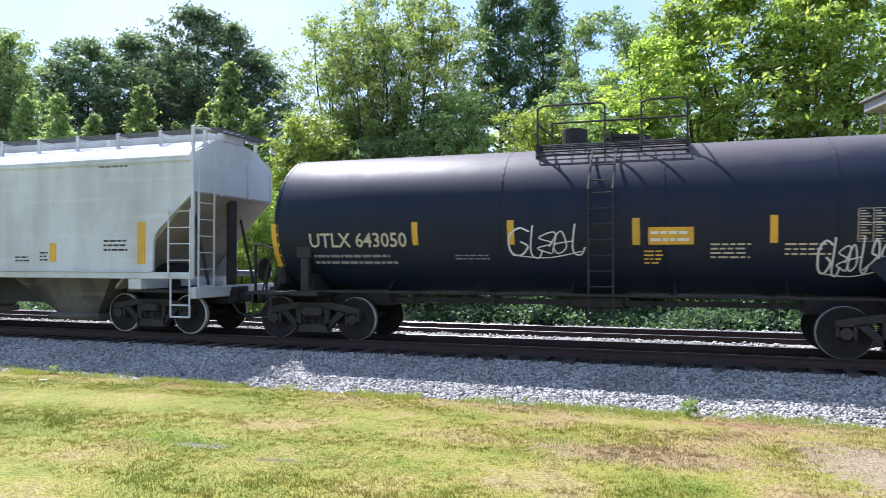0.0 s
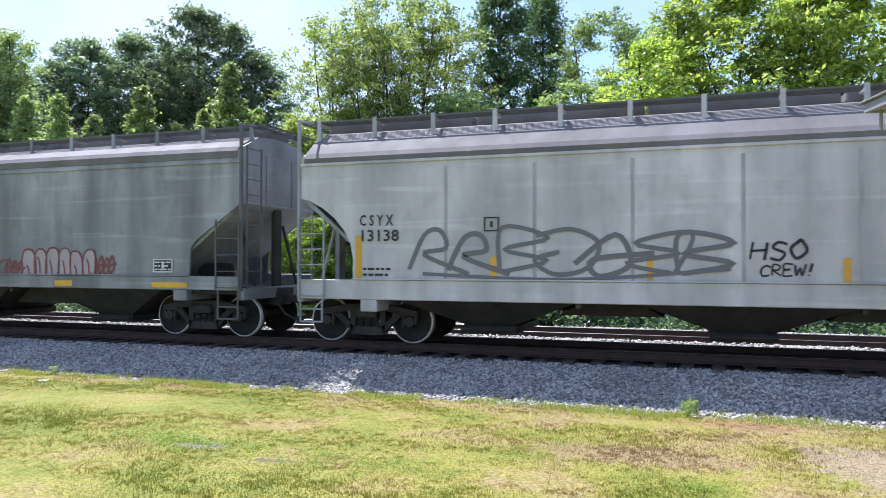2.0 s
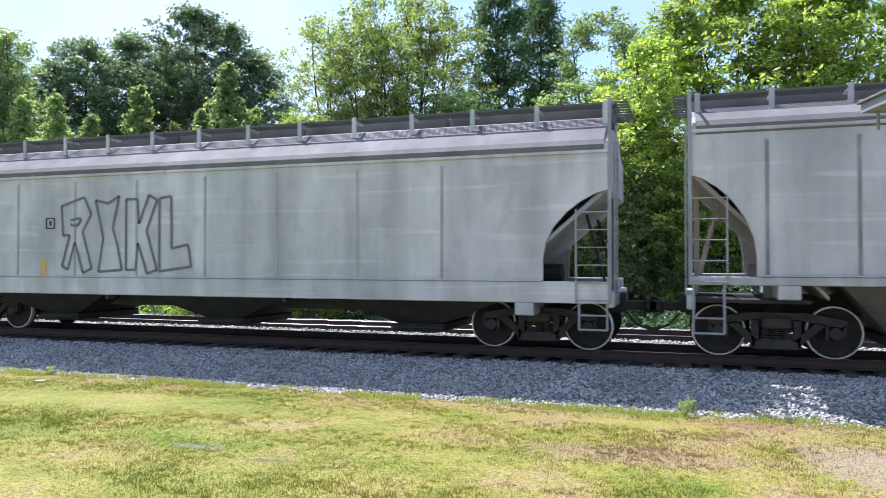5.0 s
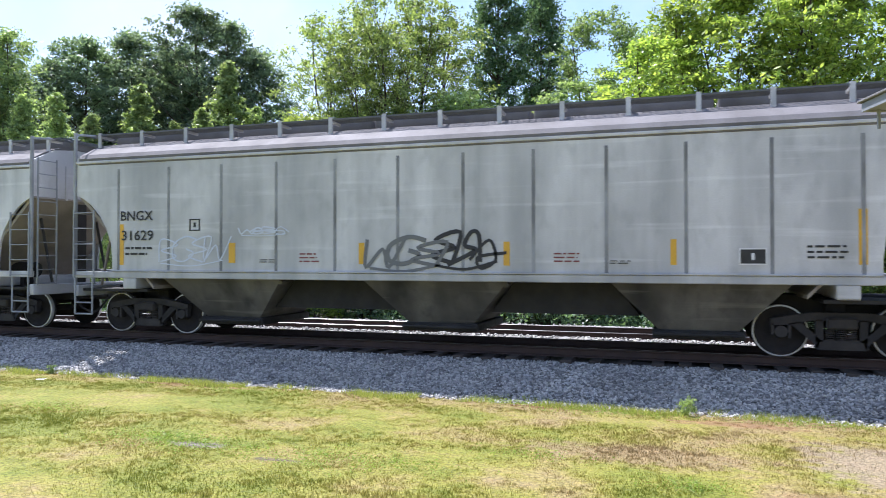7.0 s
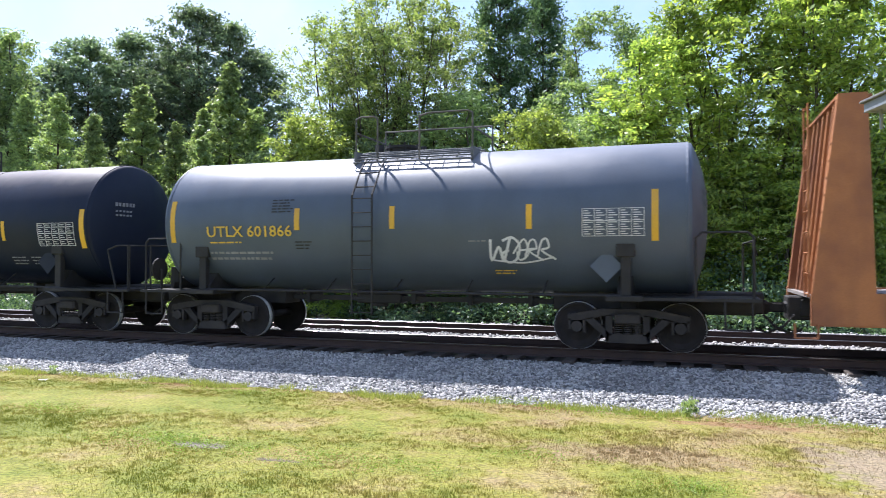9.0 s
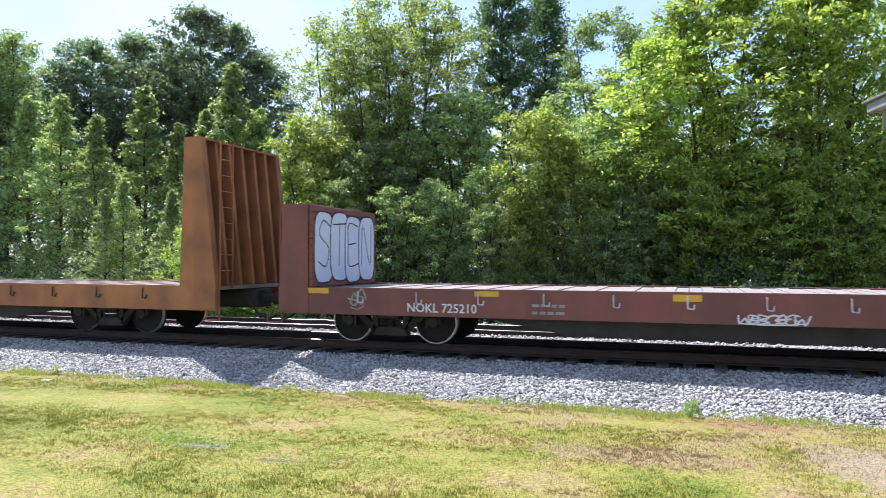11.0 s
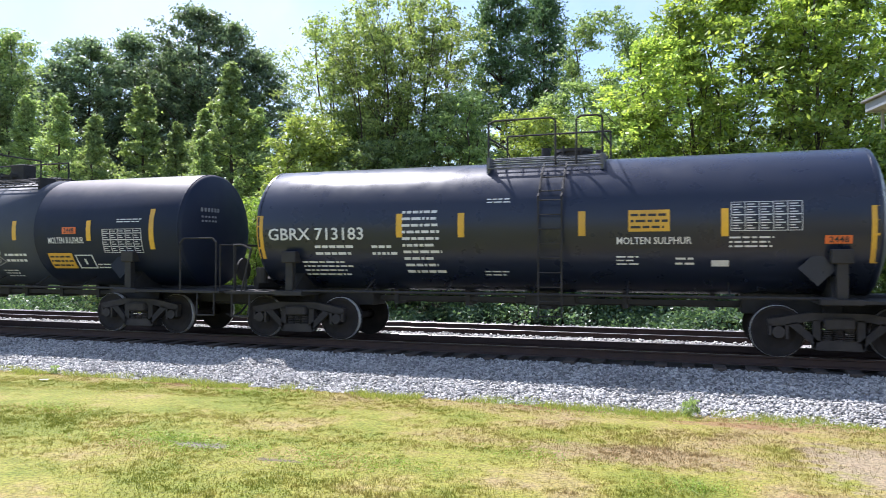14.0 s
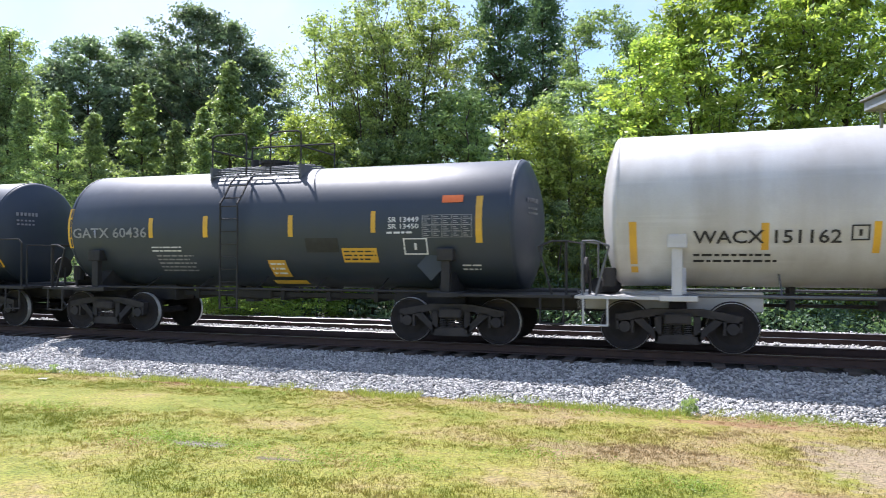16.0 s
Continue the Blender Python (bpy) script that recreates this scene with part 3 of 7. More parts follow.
def scrawl(parent, x0, x1, z0, z1, face, mat, loops=5, width=0.04, seed=1, fill=None):
    """A painted tag: one running looped line with cross strokes, or, with a fill, a row of outlined bubbles."""
    rng, bm = random.Random(seed), bmesh.new()
    w, hgt = (x1 - x0) / loops, z1 - z0
    if fill:
        fb = bmesh.new()
        for k in range(loops):
            cx, cz = x0 + (k + 0.5) * w, (z0 + z1) / 2 + rng.uniform(-0.05, 0.05) * hgt
            rx, rz, lean = w * rng.uniform(0.5, 0.62), hgt * rng.uniform(0.4, 0.5), rng.uniform(-0.25, 0.25)
            ring = [(cx + rx * math.copysign(abs(math.cos(a)) ** 0.75, math.cos(a)) + lean * 0.5 * rz * math.sin(a), cz + rz * math.copysign(abs(math.sin(a)) ** 0.75, math.sin(a)))
                    for a in [2 * math.pi * i / 18 for i in range(18)]]
            fb.faces.new([fb.verts.new((x, face(z, 0.006 + 0.001 * k), z)) for x, z in ring])
            stroke(bm, ring + ring[:1], width * rng.uniform(0.8, 1.2), face, 0.014 + 0.001 * k)
            mx, mz = cx + rng.uniform(-0.2, 0.2) * rx, cz + rng.uniform(-0.3, 0.3) * rz
            stroke(bm, [(mx - 0.3 * rx, mz + 0.4 * rz), (mx, mz), (mx + 0.1 * rx, mz - 0.6 * rz)], width * 0.8, face, 0.024)
        part("graffiti_fill", fb, fill, parent)
        return part("graffiti", bm, mat, parent)
    shapes = [[(-0.5, 0.1), (-0.35, 0.9), (-0.1, 1.0), (0.05, 0.6), (-0.3, 0.45), (0.5, 0.0)], [(0.5, 0.9), (0.0, 1.05), (-0.45, 0.7), (-0.35, 0.1), (0.1, -0.05), (0.45, 0.3), (0.1, 0.5)],
              [(-0.5, 1.0), (-0.35, 0.0), (0.0, 0.65), (0.3, 0.0), (0.55, 1.05)], [(-0.3, 0.0), (-0.4, 1.0), (0.35, 0.75), (-0.3, 0.5), (0.4, 0.25), (-0.25, 0.0)],
              [(0.0, 1.1), (-0.05, 0.1), (0.3, -0.1), (0.5, 0.2)], [(-0.5, 0.3), (0.0, 1.0), (0.3, 0.3), (-0.1, 0.0), (-0.25, 0.4), (0.6, 0.55)]]
    lean = rng.uniform(0.05, 0.2)
    for k in range(loops):
        cx, base, tall = x0 + (k + 0.5) * w, z0 + rng.uniform(0.0, 0.18) * hgt, hgt * rng.uniform(0.72, 0.95)
        flip = rng.choice((1, 1, -1))
        pts = [(cx + 1.55 * w * (a * flip + lean * (b - 0.5)), base + b * tall) for a, b in rng.choice(shapes)]
        stroke(bm, pts, width * rng.uniform(0.75, 1.15), face, 0.013 + 0.0006 * k)
    z = z0 + rng.uniform(-0.05, 0.1) * hgt
    stroke(bm, [(x0, z), (x0 + 0.5 * (x1 - x0), z - 0.1 * hgt), (x1, z + 0.12 * hgt)], width * 0.7, face, 0.02)
    return part("graffiti", bm, mat, parent)


# ---- ground, ballast and tracks ----
def ground_z(y):
    """Height of the ground sheet: a lawn that falls to the line, the graded bed, the floor of the woods."""
    if y < 11.4:
        return 0.05 - 0.65 * max(y, -10) / 11.4
    if y < 22.5:
        return -0.6
    return -0.6 - min((y - 22.5) * 0.02, 0.3)


def build_ground():
    xs = [-900, -300, -120] + [-60 + 2.0 * k for k in range(51)] + [80, 200, 900]
    ys = [-900, -300, -100, -40, -10] + [-4 + 0.5 * k for k in range(31)] + [11.4, 13, 16, 19, 22.5, 26, 32, 42, 60, 120, 400, 1500]
    ys = sorted(set(ys))
    v = np.array([(x, y, ground_z(y) + (0.03 * noise.noise((x * 0.5, y * 0.5, 0)) if y < 11 else 0)) for y in ys for x in xs])
    n = len(xs)
    f = np.array([(j * n + i, j * n + i + 1, (j + 1) * n + i + 1, (j + 1) * n + i) for j in range(len(ys) - 1) for i in range(n - 1)])
    g = from_arrays("ground", v, f, "lawn")
    g.data.materials.append(M["forest_floor"])
    g.data.polygons.foreach_set("material_index", [1 if ys[k // (n - 1)] >= 21 else 0 for k in range(len(f))])
    tagged(g, "mown lawn with yellowed and bare patches beside the line", "ground", kind="structure")


def bed(name, yc, z, mat, crown, label):
    """Ballast shoulders with flat crown, a low mound along the line."""
    bm = bmesh.new()
    sec = [(-3.45, -0.68), (-2.6, -0.47), (-1.75, -0.30), (-1.3, -0.235), (1.3, -0.235), (1.75, -0.13), (2.45, -0.14), (3.3, -0.45)]
    xs = [-160, -80, -40] + [-30 + 1.0 * k for k in range(45)] + [30, 80, 160]
    rows = [[bm.verts.new((x, yc + y + 0.10 * noise.noise((x * 0.7, y * 2, 3)) * (abs(y) > 2), z + h + 0.03 * noise.noise((x * 1.3, y * 3, 9)))) for y, h in sec] for x in xs]
    for a, b in zip(rows, rows[1:]):
        for k in range(len(sec) - 1):
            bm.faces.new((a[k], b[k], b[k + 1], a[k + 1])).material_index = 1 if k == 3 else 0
    return tagged(part(name, bm, [mat, crown], smooth=True), label, "ballast", kind="structure")


def loose_stones():
    """The crushed stone of the near shoulder, stone by stone."""
    rng = np.random.default_rng(5)
    cube = np.array([(x, y, z) for x in (-1, 1) for y in (-1, 1) for z in (-1, 1)], float)
    quads = np.array([(0, 1, 3, 2), (4, 6, 7, 5), (0, 4, 5, 1), (2, 3, 7, 6), (0, 2, 6, 4), (1, 5, 7, 3)])

    def scatter(n, x0, x1, y0, y1, size, yc, zb):
        px, py = rng.uniform(x0, x1, n), rng.uniform(y0, y1, n)
        sec_y, sec_z = [-3.6, -3.45, -2.6, -1.75, -1.3, 1.3, 1.75, 2.45, 3.3], [-0.64, -0.62, -0.47, -0.30, -0.235, -0.235, -0.13, -0.14, -0.45]
        pz = zb + np.interp(py - yc, sec_y, sec_z) + rng.uniform(-0.012, 0.02, n)
        s = size * rng.uniform(0.55, 1.25, (n, 1, 1)) * np.array([1.4, 0.95, 0.62])
        v = cube[None] * s * rng.uniform(0.6, 1.15, (n, 8, 3))
        ang = np.stack([rng.uniform(0, math.pi * 2, n), rng.normal(0, 0.45, n), rng.normal(0, 0.45, n)], 1)
        for k, (i, j) in enumerate(((0, 1), (1, 2), (0, 2))):
            c, sn = np.cos(ang[:, k])[:, None], np.sin(ang[:, k])[:, None]
            a, b = v[:, :, i].copy(), v[:, :, j].copy()
            v[:, :, i], v[:, :, j] = a * c - b * sn, a * sn + b * c
        v += np.stack([px, py, pz], 1)[:, None, :]
        f = (quads[None] + 8 * np.arange(n)[:, None, None]).reshape(-1, 4)
        return v.reshape(-1, 3), f

    v, f = scatter(54000, -20, 4.0, 11.25, 13.68, 0.0215, TRACK_Y, 0)
    tagged(from_arrays("ballast_stones", v, f, "stone"), "loose grey crushed stone on the track shoulder", "gravel", kind="stuff")
    v, f = scatter(7000, -34, 9, 17.5, 22.2, 0.03, FAR_TRACK_Y, FAR_TRACK_Z)
    w, g = scatter(5500, -34, 9, 16.35, 17.7, 0.026, TRACK_Y, 0)
    v, f = np.concatenate([v, w]), np.concatenate([f, g + len(v)])
    tagged(from_arrays("ballast_stones", v, f, "stone"), "sunlit pale crushed stone between the two tracks", "gravel", kind="stuff")


def build_track(yc, z, label):
    track = tagged(empty("railway_track", label, "railway track", "tracks"), kind="structure")
    track.location = (0, yc, z)
    sec = [(-0.07, -0.17), (0.07, -0.17), (0.07, -0.155), (0.012, -0.13), (0.012, -0.045), (0.036, -0.03), (0.036, -0.006), (-0.036, -0.006), (-0.036, -0.03), (-0.012, -0.045), (-0.012, -0.13), (-0.07, -0.155)]
    for side in (-1, 1):
        off = side * 0.753
        bm = sweep(bmesh.new(), [(y + off, h) for y, h in sec], -160, 160)
        rail = part("rail", bm, "rust", track, "rust-brown steel rail")
        part("rail_head", sweep(bmesh.new(), [(off - 0.03, -0.0055), (off + 0.03, -0.0055), (off + 0.022, 0), (off - 0.022, 0)], -160, 160), "rail_top", rail, "polished running surface")
    bm = bmesh.new()
    box(bm, -0.11, 0.11, -1.3, 1.3, -0.35, -0.172, 0.012)
    tie = part("tie", bm, "tie", track)
    rng = random.Random(7)
    for k in range(-58, 24):
        t = tie if k == -58 else new("tie", tie.data)
        t.parent = track
        t.matrix_basis = pose(k * 0.53 + rng.uniform(-0.03, 0.03), rng.uniform(-0.06, 0.06), rng.uniform(-0.008, 0.008), 0, 0, rng.uniform(-1, 1))
    return track


def grass():
    """Blades of mown grass over the near lawn, and a ragged edge along the stones."""
    rng = np.random.default_rng(11)

    def blades(px, py, hgt, width):
        n = len(px)
        a = rng.uniform(0, 2 * math.pi, n)
        lean = rng.uniform(-0.6, 0.6, (n, 2)) * hgt[:, None]
        pz = np.interp(py, [-10, 0, 11.4, 22.5, 40], [0.62, 0.05, -0.6, -0.6, -0.9]) - 0.005
        base = np.stack([px, py, pz], 1)
        d = np.stack([np.cos(a), np.sin(a), np.zeros(n)], 1) * width[:, None]
        top = base + np.stack([lean[:, 0], lean[:, 1], hgt], 1)
        v = np.stack([base - d, base + d, top], 1).reshape(-1, 3)
        return v, np.arange(3 * n).reshape(-1, 3)

    n = 170000
    py = 11.5 - 7.4 * rng.random(n) ** 1.1
    px = rng.uniform(-1.3, 0.32, n) * (py + 0.2)
    v, f = blades(px, py, rng.uniform(0.008, 0.026, n), 0.0028 + 0.003 * rng.random(n))
    # tufts that the mower left standing, thick in some places and absent in others
    n = 15000
    ty = 11.45 - 6.4 * rng.random(n)
    tx = rng.uniform(-1.3, 0.32, n) * (ty + 0.2)
    keep = np.array([noise.noise((x * 1.1, y * 1.6, 5)) + 0.6 * noise.noise((x * 4.2, y * 5.0, 8)) for x, y in zip(tx, ty)]) > -0.12
    tx, ty = tx[keep].repeat(11), ty[keep].repeat(11)
    n = len(tx)
    w, g = blades(tx + rng.normal(0, 0.022, n), ty + rng.normal(0, 0.022, n), rng.uniform(0.014, 0.038, n), 0.0028 + 0.0026 * rng.random(n))
    v, f = np.concatenate([v, w]), np.concatenate([f, g + len(v)])
    # few blades grow on the worn places
    mid = v.reshape(-1, 3, 3)[:, 0]
    bare = np.zeros(len(mid), bool)
    for x, y, rx, ry in ((-5.25, 6.72, 0.36, 0.1), (-4.0, 6.44, 0.3, 0.07), (1.85, 8.3, 0.75, 1.1)):
        bare |= ((mid[:, 0] - x) / rx) ** 2 + ((mid[:, 1] - y) / ry) ** 2 < rng.uniform(0.3, 1.3, len(mid))
    f = f[~bare | (rng.random(len(mid)) < 0.12)]
    tagged(from_arrays("lawn_grass", v, f, "blade"), "short dry mown grass in yellow and green", "grass", kind="stuff")
    n = 26000
    px = rng.uniform(-22, 6, n)
    py = 11.42 + 0.16 * np.sin(px * 1.7) + 0.1 * np.sin(px * 4.1) + rng.normal(0, 0.15, n)
    keep = np.array([noise.noise((x * 0.9, 0, 2)) + 0.5 * noise.noise((x * 3.1, y * 3, 4)) for x, y in zip(px, py)]) > -0.1
    px, py = px[keep], py[keep]
    v, f = blades(px, py, rng.uniform(0.03, 0.11, len(px)), 0.005 + 0.003 * rng.random(len(px)))
    tagged(from_arrays("verge_grass", v, f, "verge"), "longer ragged green grass along the edge of the stones", "grass", kind="stuff")


# ---- woods ----
def leaf_cloud(centres, spread, per, size, rng, flat=0.6, tri=False, sheet=0.75, up=0.0):
    """Corners and faces of many small leaves gathered round the centres, turned upwards the more the larger up is."""
    n = len(centres) * per
    c = np.repeat(centres, per, 0) + rng.normal(0, 1, (n, 3)) * (spread[:, None].repeat(per, 0) if np.ndim(spread) else spread) * np.array([1, 1, sheet])
    u = rng.normal(0, 1, (n, 3)) * np.array([1, 1, flat])
    u /= np.linalg.norm(u, axis=1, keepdims=True)
    w = np.cross(u, rng.normal(0, 1, (n, 3)) + np.array([0, 0, up]))
    w /= np.linalg.norm(w, axis=1, keepdims=True)
    s = size * rng.uniform(0.6, 1.3, (n, 1))
    if tri:
        v = np.stack([c - u * s, c + w * s * 0.95, c + u * s * 0.8], 1).reshape(-1, 3)
        return v, np.arange(3 * n).reshape(-1, 3)
    v = np.stack([c - u * s * 0.95, c + w * s * 0.42, c + u * s * 0.95, c - w * s * 0.42], 1).reshape(-1, 3)
    return v, np.arange(4 * n).reshape(-1, 4)


# half width of a crown from its foot to its top
OUTLINES = {"dome": ((0, 0.55), (0.3, 0.9), (0.6, 1.0), (0.82, 0.78), (0.94, 0.45), (1, 0.12)),
            "column": ((0, 0.8), (0.4, 1.0), (0.75, 0.85), (0.92, 0.5), (1, 0.1)),
            "spire": ((0, 1.0), (0.25, 0.98), (0.5, 0.66), (0.75, 0.32), (0.9, 0.1), (1, 0.0)),
            "vase": ((0, 0.25), (0.3, 0.6), (0.6, 0.95), (0.8, 1.0), (0.93, 0.7), (1, 0.3)),
            "heap": ((0, 0.9), (0.35, 1.0), (0.7, 0.8), (0.9, 0.45), (1, 0.1))}


def make_tree(label, height, radius, base, outline, leaf_mat, limbs, clumps, per, leaf, seed, stems=1, holes=0.3, spread=0.3, tri=True, sheet=0.5, up=1.2, rise=0.8, inner=0.55):
    """A trunk or several stems, limbs that climb out to the crown's outline, twigs on them, and leaves in flat sprays with gaps between."""
    rng, R = np.random.default_rng(seed), random.Random(seed)
    tree = empty("tree", label, "tree", "woods behind the line")
    bm = bmesh.new()
    tips = []
    hs, ws = zip(*OUTLINES[outline])
    z0 = base * height
    trunks = []
    for s in range(stems):
        a = 2 * math.pi * s / stems + R.uniform(-0.4, 0.4)
        out = radius * R.uniform(0.3, 0.6) if stems > 1 else radius * 0.06
        top = height * (0.95 if s == 0 else R.uniform(0.75, 0.95))
        r = height * 0.0115 / stems ** 0.4
        foot = Vector((math.cos(a), math.sin(a), 0)) * (0.22 if stems > 1 else 0)
        pts = [foot + Vector((math.cos(a) * out * (k / 9) ** 1.4 + R.uniform(-0.1, 0.1), math.sin(a) * out * (k / 9) ** 1.4 + R.uniform(-0.1, 0.1), -0.15 + (top + 0.15) * k / 9)) for k in range(10)]
        for k in range(9):
            rod(bm, pts[k], pts[k + 1], r * (1 - k / 9.5) + 0.015, 7, r * (1 - (k + 1) / 9.5) + 0.015, caps=False)
        trunks.append((pts, top, r))
    for b in range(limbs):
        v = ((b + R.random()) / limbs) ** 0.85
        a = b * 2.39996 + R.uniform(-0.4, 0.4)
        reach = radius * float(np.interp(v, hs, ws)) * R.uniform(0.55, 1.12)
        end = Vector((math.cos(a) * reach, math.sin(a) * reach, z0 + (height - z0) * v))
        pts, top, r = max(trunks, key=lambda q: q[0][6].x * math.cos(a) + q[0][6].y * math.sin(a) + R.uniform(-0.6, 0.6))
        hz = min(max(end.z - rise * reach * R.uniform(0.7, 1.2), 0.1 * height), top * 0.98)
        k = min(int(hz / top * 9), 8)
        root = pts[k].lerp(pts[k + 1], min(max(hz / top * 9 - k, 0), 1))
        elbow = root.lerp(end, 0.5) + Vector((R.uniform(-0.1, 0.1), R.uniform(-0.1, 0.1), -0.06)) * reach
        lr = max(0.014, r * 0.4 * (1 - 0.7 * v))
        rod(bm, root, elbow, lr, 5, lr * 0.65, caps=False)
        rod(bm, elbow, end, lr * 0.65, 5, 0.009, caps=False)
        for q in range(clumps):
            u = inner + (1 - inner) * (q + R.random()) / clumps
            p = root.lerp(elbow, u * 2) if u < 0.5 else elbow.lerp(end, u * 2 - 1)
            side = Vector((R.gauss(0, 1), R.gauss(0, 1), R.gauss(0.1, 0.5))) * (0.14 + 0.10 * reach)
            if q % 3 == 0:
                rod(bm, p, p + side, 0.012, 3, 0.005, caps=False)
            tips.append(p + side)
    for pts, top, r in trunks:
        tips += [pts[-1] + Vector((R.gauss(0, 0.15), R.gauss(0, 0.15), R.uniform(-0.6, 0.1))) for k in range(4)]
    part("trunk", bm, "bark", tree, smooth=True)
    tips = [t for t in tips if noise.noise(t * (1.5 / radius) + Vector((seed * 3.1, 0, 0))) > holes - 0.6]
    tips = np.array([t[:] for t in tips])
    sp = spread * rng.uniform(0.55, 1.35, len(tips))
    if outline == "spire":
        sp *= np.interp(tips[:, 2] / height, [0, 0.5, 1], [1.3, 1.0, 0.38])
    v, f = leaf_cloud(tips, sp, per, leaf, rng, tri=tri, sheet=sheet, up=up)
    from_arrays("crown", v, f, leaf_mat, tree)
    return tree


def plant(kinds, spots, seed):
    """Copies of the kinds of tree at (x, y, height); the first spots take the originals."""
    R = random.Random(seed)
    for k, (x, y, hgt) in enumerate(spots):
        src, own = kinds[k % len(kinds)]
        s = hgt / own
        m = pose(x, y, ground_z(y), 0, 0, R.uniform(0, 360)) @ Matrix.Diagonal((s * R.uniform(0.92, 1.08), s * R.uniform(0.92, 1.08), s, 1))
        if k < len(kinds):
            src.matrix_basis = m
        else:
            c = copy_thing(src, pose(0, 0, 0))
            c.matrix_basis = m


def build_woods():
    dark = [(make_tree("tall dark green broadleaf tree with dense crown", 20, 4.1, 0.42, "dome", "leaf_dark_hazed", 54, 6, 66, 0.15, 21, holes=0.1, spread=0.34), 20),
            (make_tree("tall dark green tree with open ragged crown", 20, 3.9, 0.4, "dome", "leaf_dark_hazed", 52, 6, 66, 0.15, 22, holes=0.16, spread=0.32), 20),
            (make_tree("tall shadowed broadleaf tree on the skyline", 18, 3.4, 0.4, "dome", "leaf_dark_hazed", 48, 6, 66, 0.14, 23, holes=0.12, spread=0.3), 18)]
    plant(dark, DARK_TREES, 1)
    tall = [(make_tree("very tall narrow dark green tree above the others", 20, 2.0, 0.5, "column", "leaf_deep", 66, 5, 64, 0.12, 25, holes=0.1, spread=0.27), 20)]
    plant(tall, TALL_TREES, 8)
    half = [(make_tree("loose green tree with bare twigs against the sky", 15, 2.9, 0.3, "dome", "leaf_mid", 52, 6, 60, 0.10, 27, stems=2, holes=0.24, spread=0.24), 15)]
    plant(half, HALF_SHADE_TREES, 9)
    poplar = [(make_tree("slender pointed young tree with light green leaves", 12, 2.9, 0.06, "spire", "leaf_young", 64, 5, 50, 0.11, 31, holes=0.08, spread=0.25, rise=0.5), 12),
              (make_tree("pointed young tree with tiers of green leaves", 12, 2.6, 0.06, "spire", "leaf_young", 58, 5, 50, 0.11, 32, holes=0.12, spread=0.24, rise=0.6), 12)]
    plant(poplar, POPLARS, 2)
    airy = [(make_tree("many-stemmed tree with airy light crown", 15, 3.0, 0.14, "vase", "leaf_airy", 84, 6, 50, 0.095, 41, stems=4, holes=0.3, spread=0.22, rise=1.2), 15)]
    plant(airy, AIRY_TREES, 3)
    fill = [(make_tree("medium green tree with leaves down to the ground", 8, 2.3, 0.05, "heap", "leaf_mid", 46, 5, 50, 0.09, 51, stems=2, holes=0.1, spread=0.2), 8),
            (make_tree("leaning green tree with uneven leafy crown", 8, 2.1, 0.05, "dome", "leaf_mid", 44, 5, 50, 0.09, 52, stems=3, holes=0.14, spread=0.2), 8)]
    plant(fill, FILL_TREES, 4)
    vine = [(make_tree("vine-hung yellow-green tree, leafy to the ground", 7, 1.4, 0.05, "column", "leaf_vine", 50, 5, 56, 0.08, 55, stems=2, holes=0.06, spread=0.18), 7)]
    plant(vine, VINE_TREES, 10)
    bright = [(make_tree("bright yellow-green tree with spreading branches", 12, 2.9, 0.15, "dome", "leaf_bright", 70, 6, 44, 0.115, 61, stems=2, holes=0.14, spread=0.25, tri=False, sheet=0.35, up=1.8), 12),
              (make_tree("bright yellow-green tree with sunlit leaf tips", 12, 2.7, 0.13, "dome", "leaf_bright", 66, 6, 44, 0.115, 62, stems=3, holes=0.14, spread=0.25, tri=False, sheet=0.35, up=1.8), 12)]
    plant(bright, BRIGHT_TREES, 5)
    low = [(make_tree("low spreading green tree under the taller ones", 6, 2.2, 0.04, "heap", "leaf_bright", 44, 5, 46, 0.10, 71, stems=3, holes=0.08, spread=0.22, tri=False, sheet=0.35, up=1.8), 6)]
    plant(low, LOW_TREES, 6)
    bush = [(make_tree("lime-green feathery bush at the wood's edge", 4.2, 2.1, 0.03, "heap", "leaf_bush", 50, 5, 56, 0.06, 81, stems=4, holes=0.06, spread=0.16), 4.2)]
    plant(bush, BUSHES, 7)
    # unseen trees added across the lawn behind the viewer, to darken the tanks' reflections
    R = random.Random(3)
    for k in range(6):
        c = copy_thing(dark[k % 3][0], pose(0, 0, 0))
        c.matrix_basis = pose(-40 + 14 * k + R.uniform(-2, 2), -34 + R.uniform(-4, 4), 0.4, 0, 0, R.uniform(0, 360)) @ Matrix.Diagonal((0.9, 0.9, R.uniform(0.65, 0.85), 1))
    rng = np.random.default_rng(91)
    # undergrowth along the far side of the line; its darker leaf colour paints shade
    n = 900
    cx = rng.uniform(-48, 16, n)
    cy = rng.uniform(22.6, 27.0, n)
    cz = -0.5 + rng.uniform(0.0, 1.0, n) * (0.5 + 0.45 * (cy - 22.6)) * (0.7 + 0.5 * np.sin(cx * 0.9))
    v, f = leaf_cloud(np.stack([cx, cy, cz], 1), 0.26, 60, 0.08, rng, tri=True)
    tagged(from_arrays("undergrowth", v, f, "leaf_deep"), "tangled green weeds and brambles beside the far track", "undergrowth", kind="stuff")
    # the depth of the wood
    n = 1500
    cx = rng.uniform(-95, 28, n)
    cy = rng.uniform(44, 62, n)
    cz = rng.uniform(-0.5, 9.5, n) * np.where(cx < -30, 1.15, 1.0)
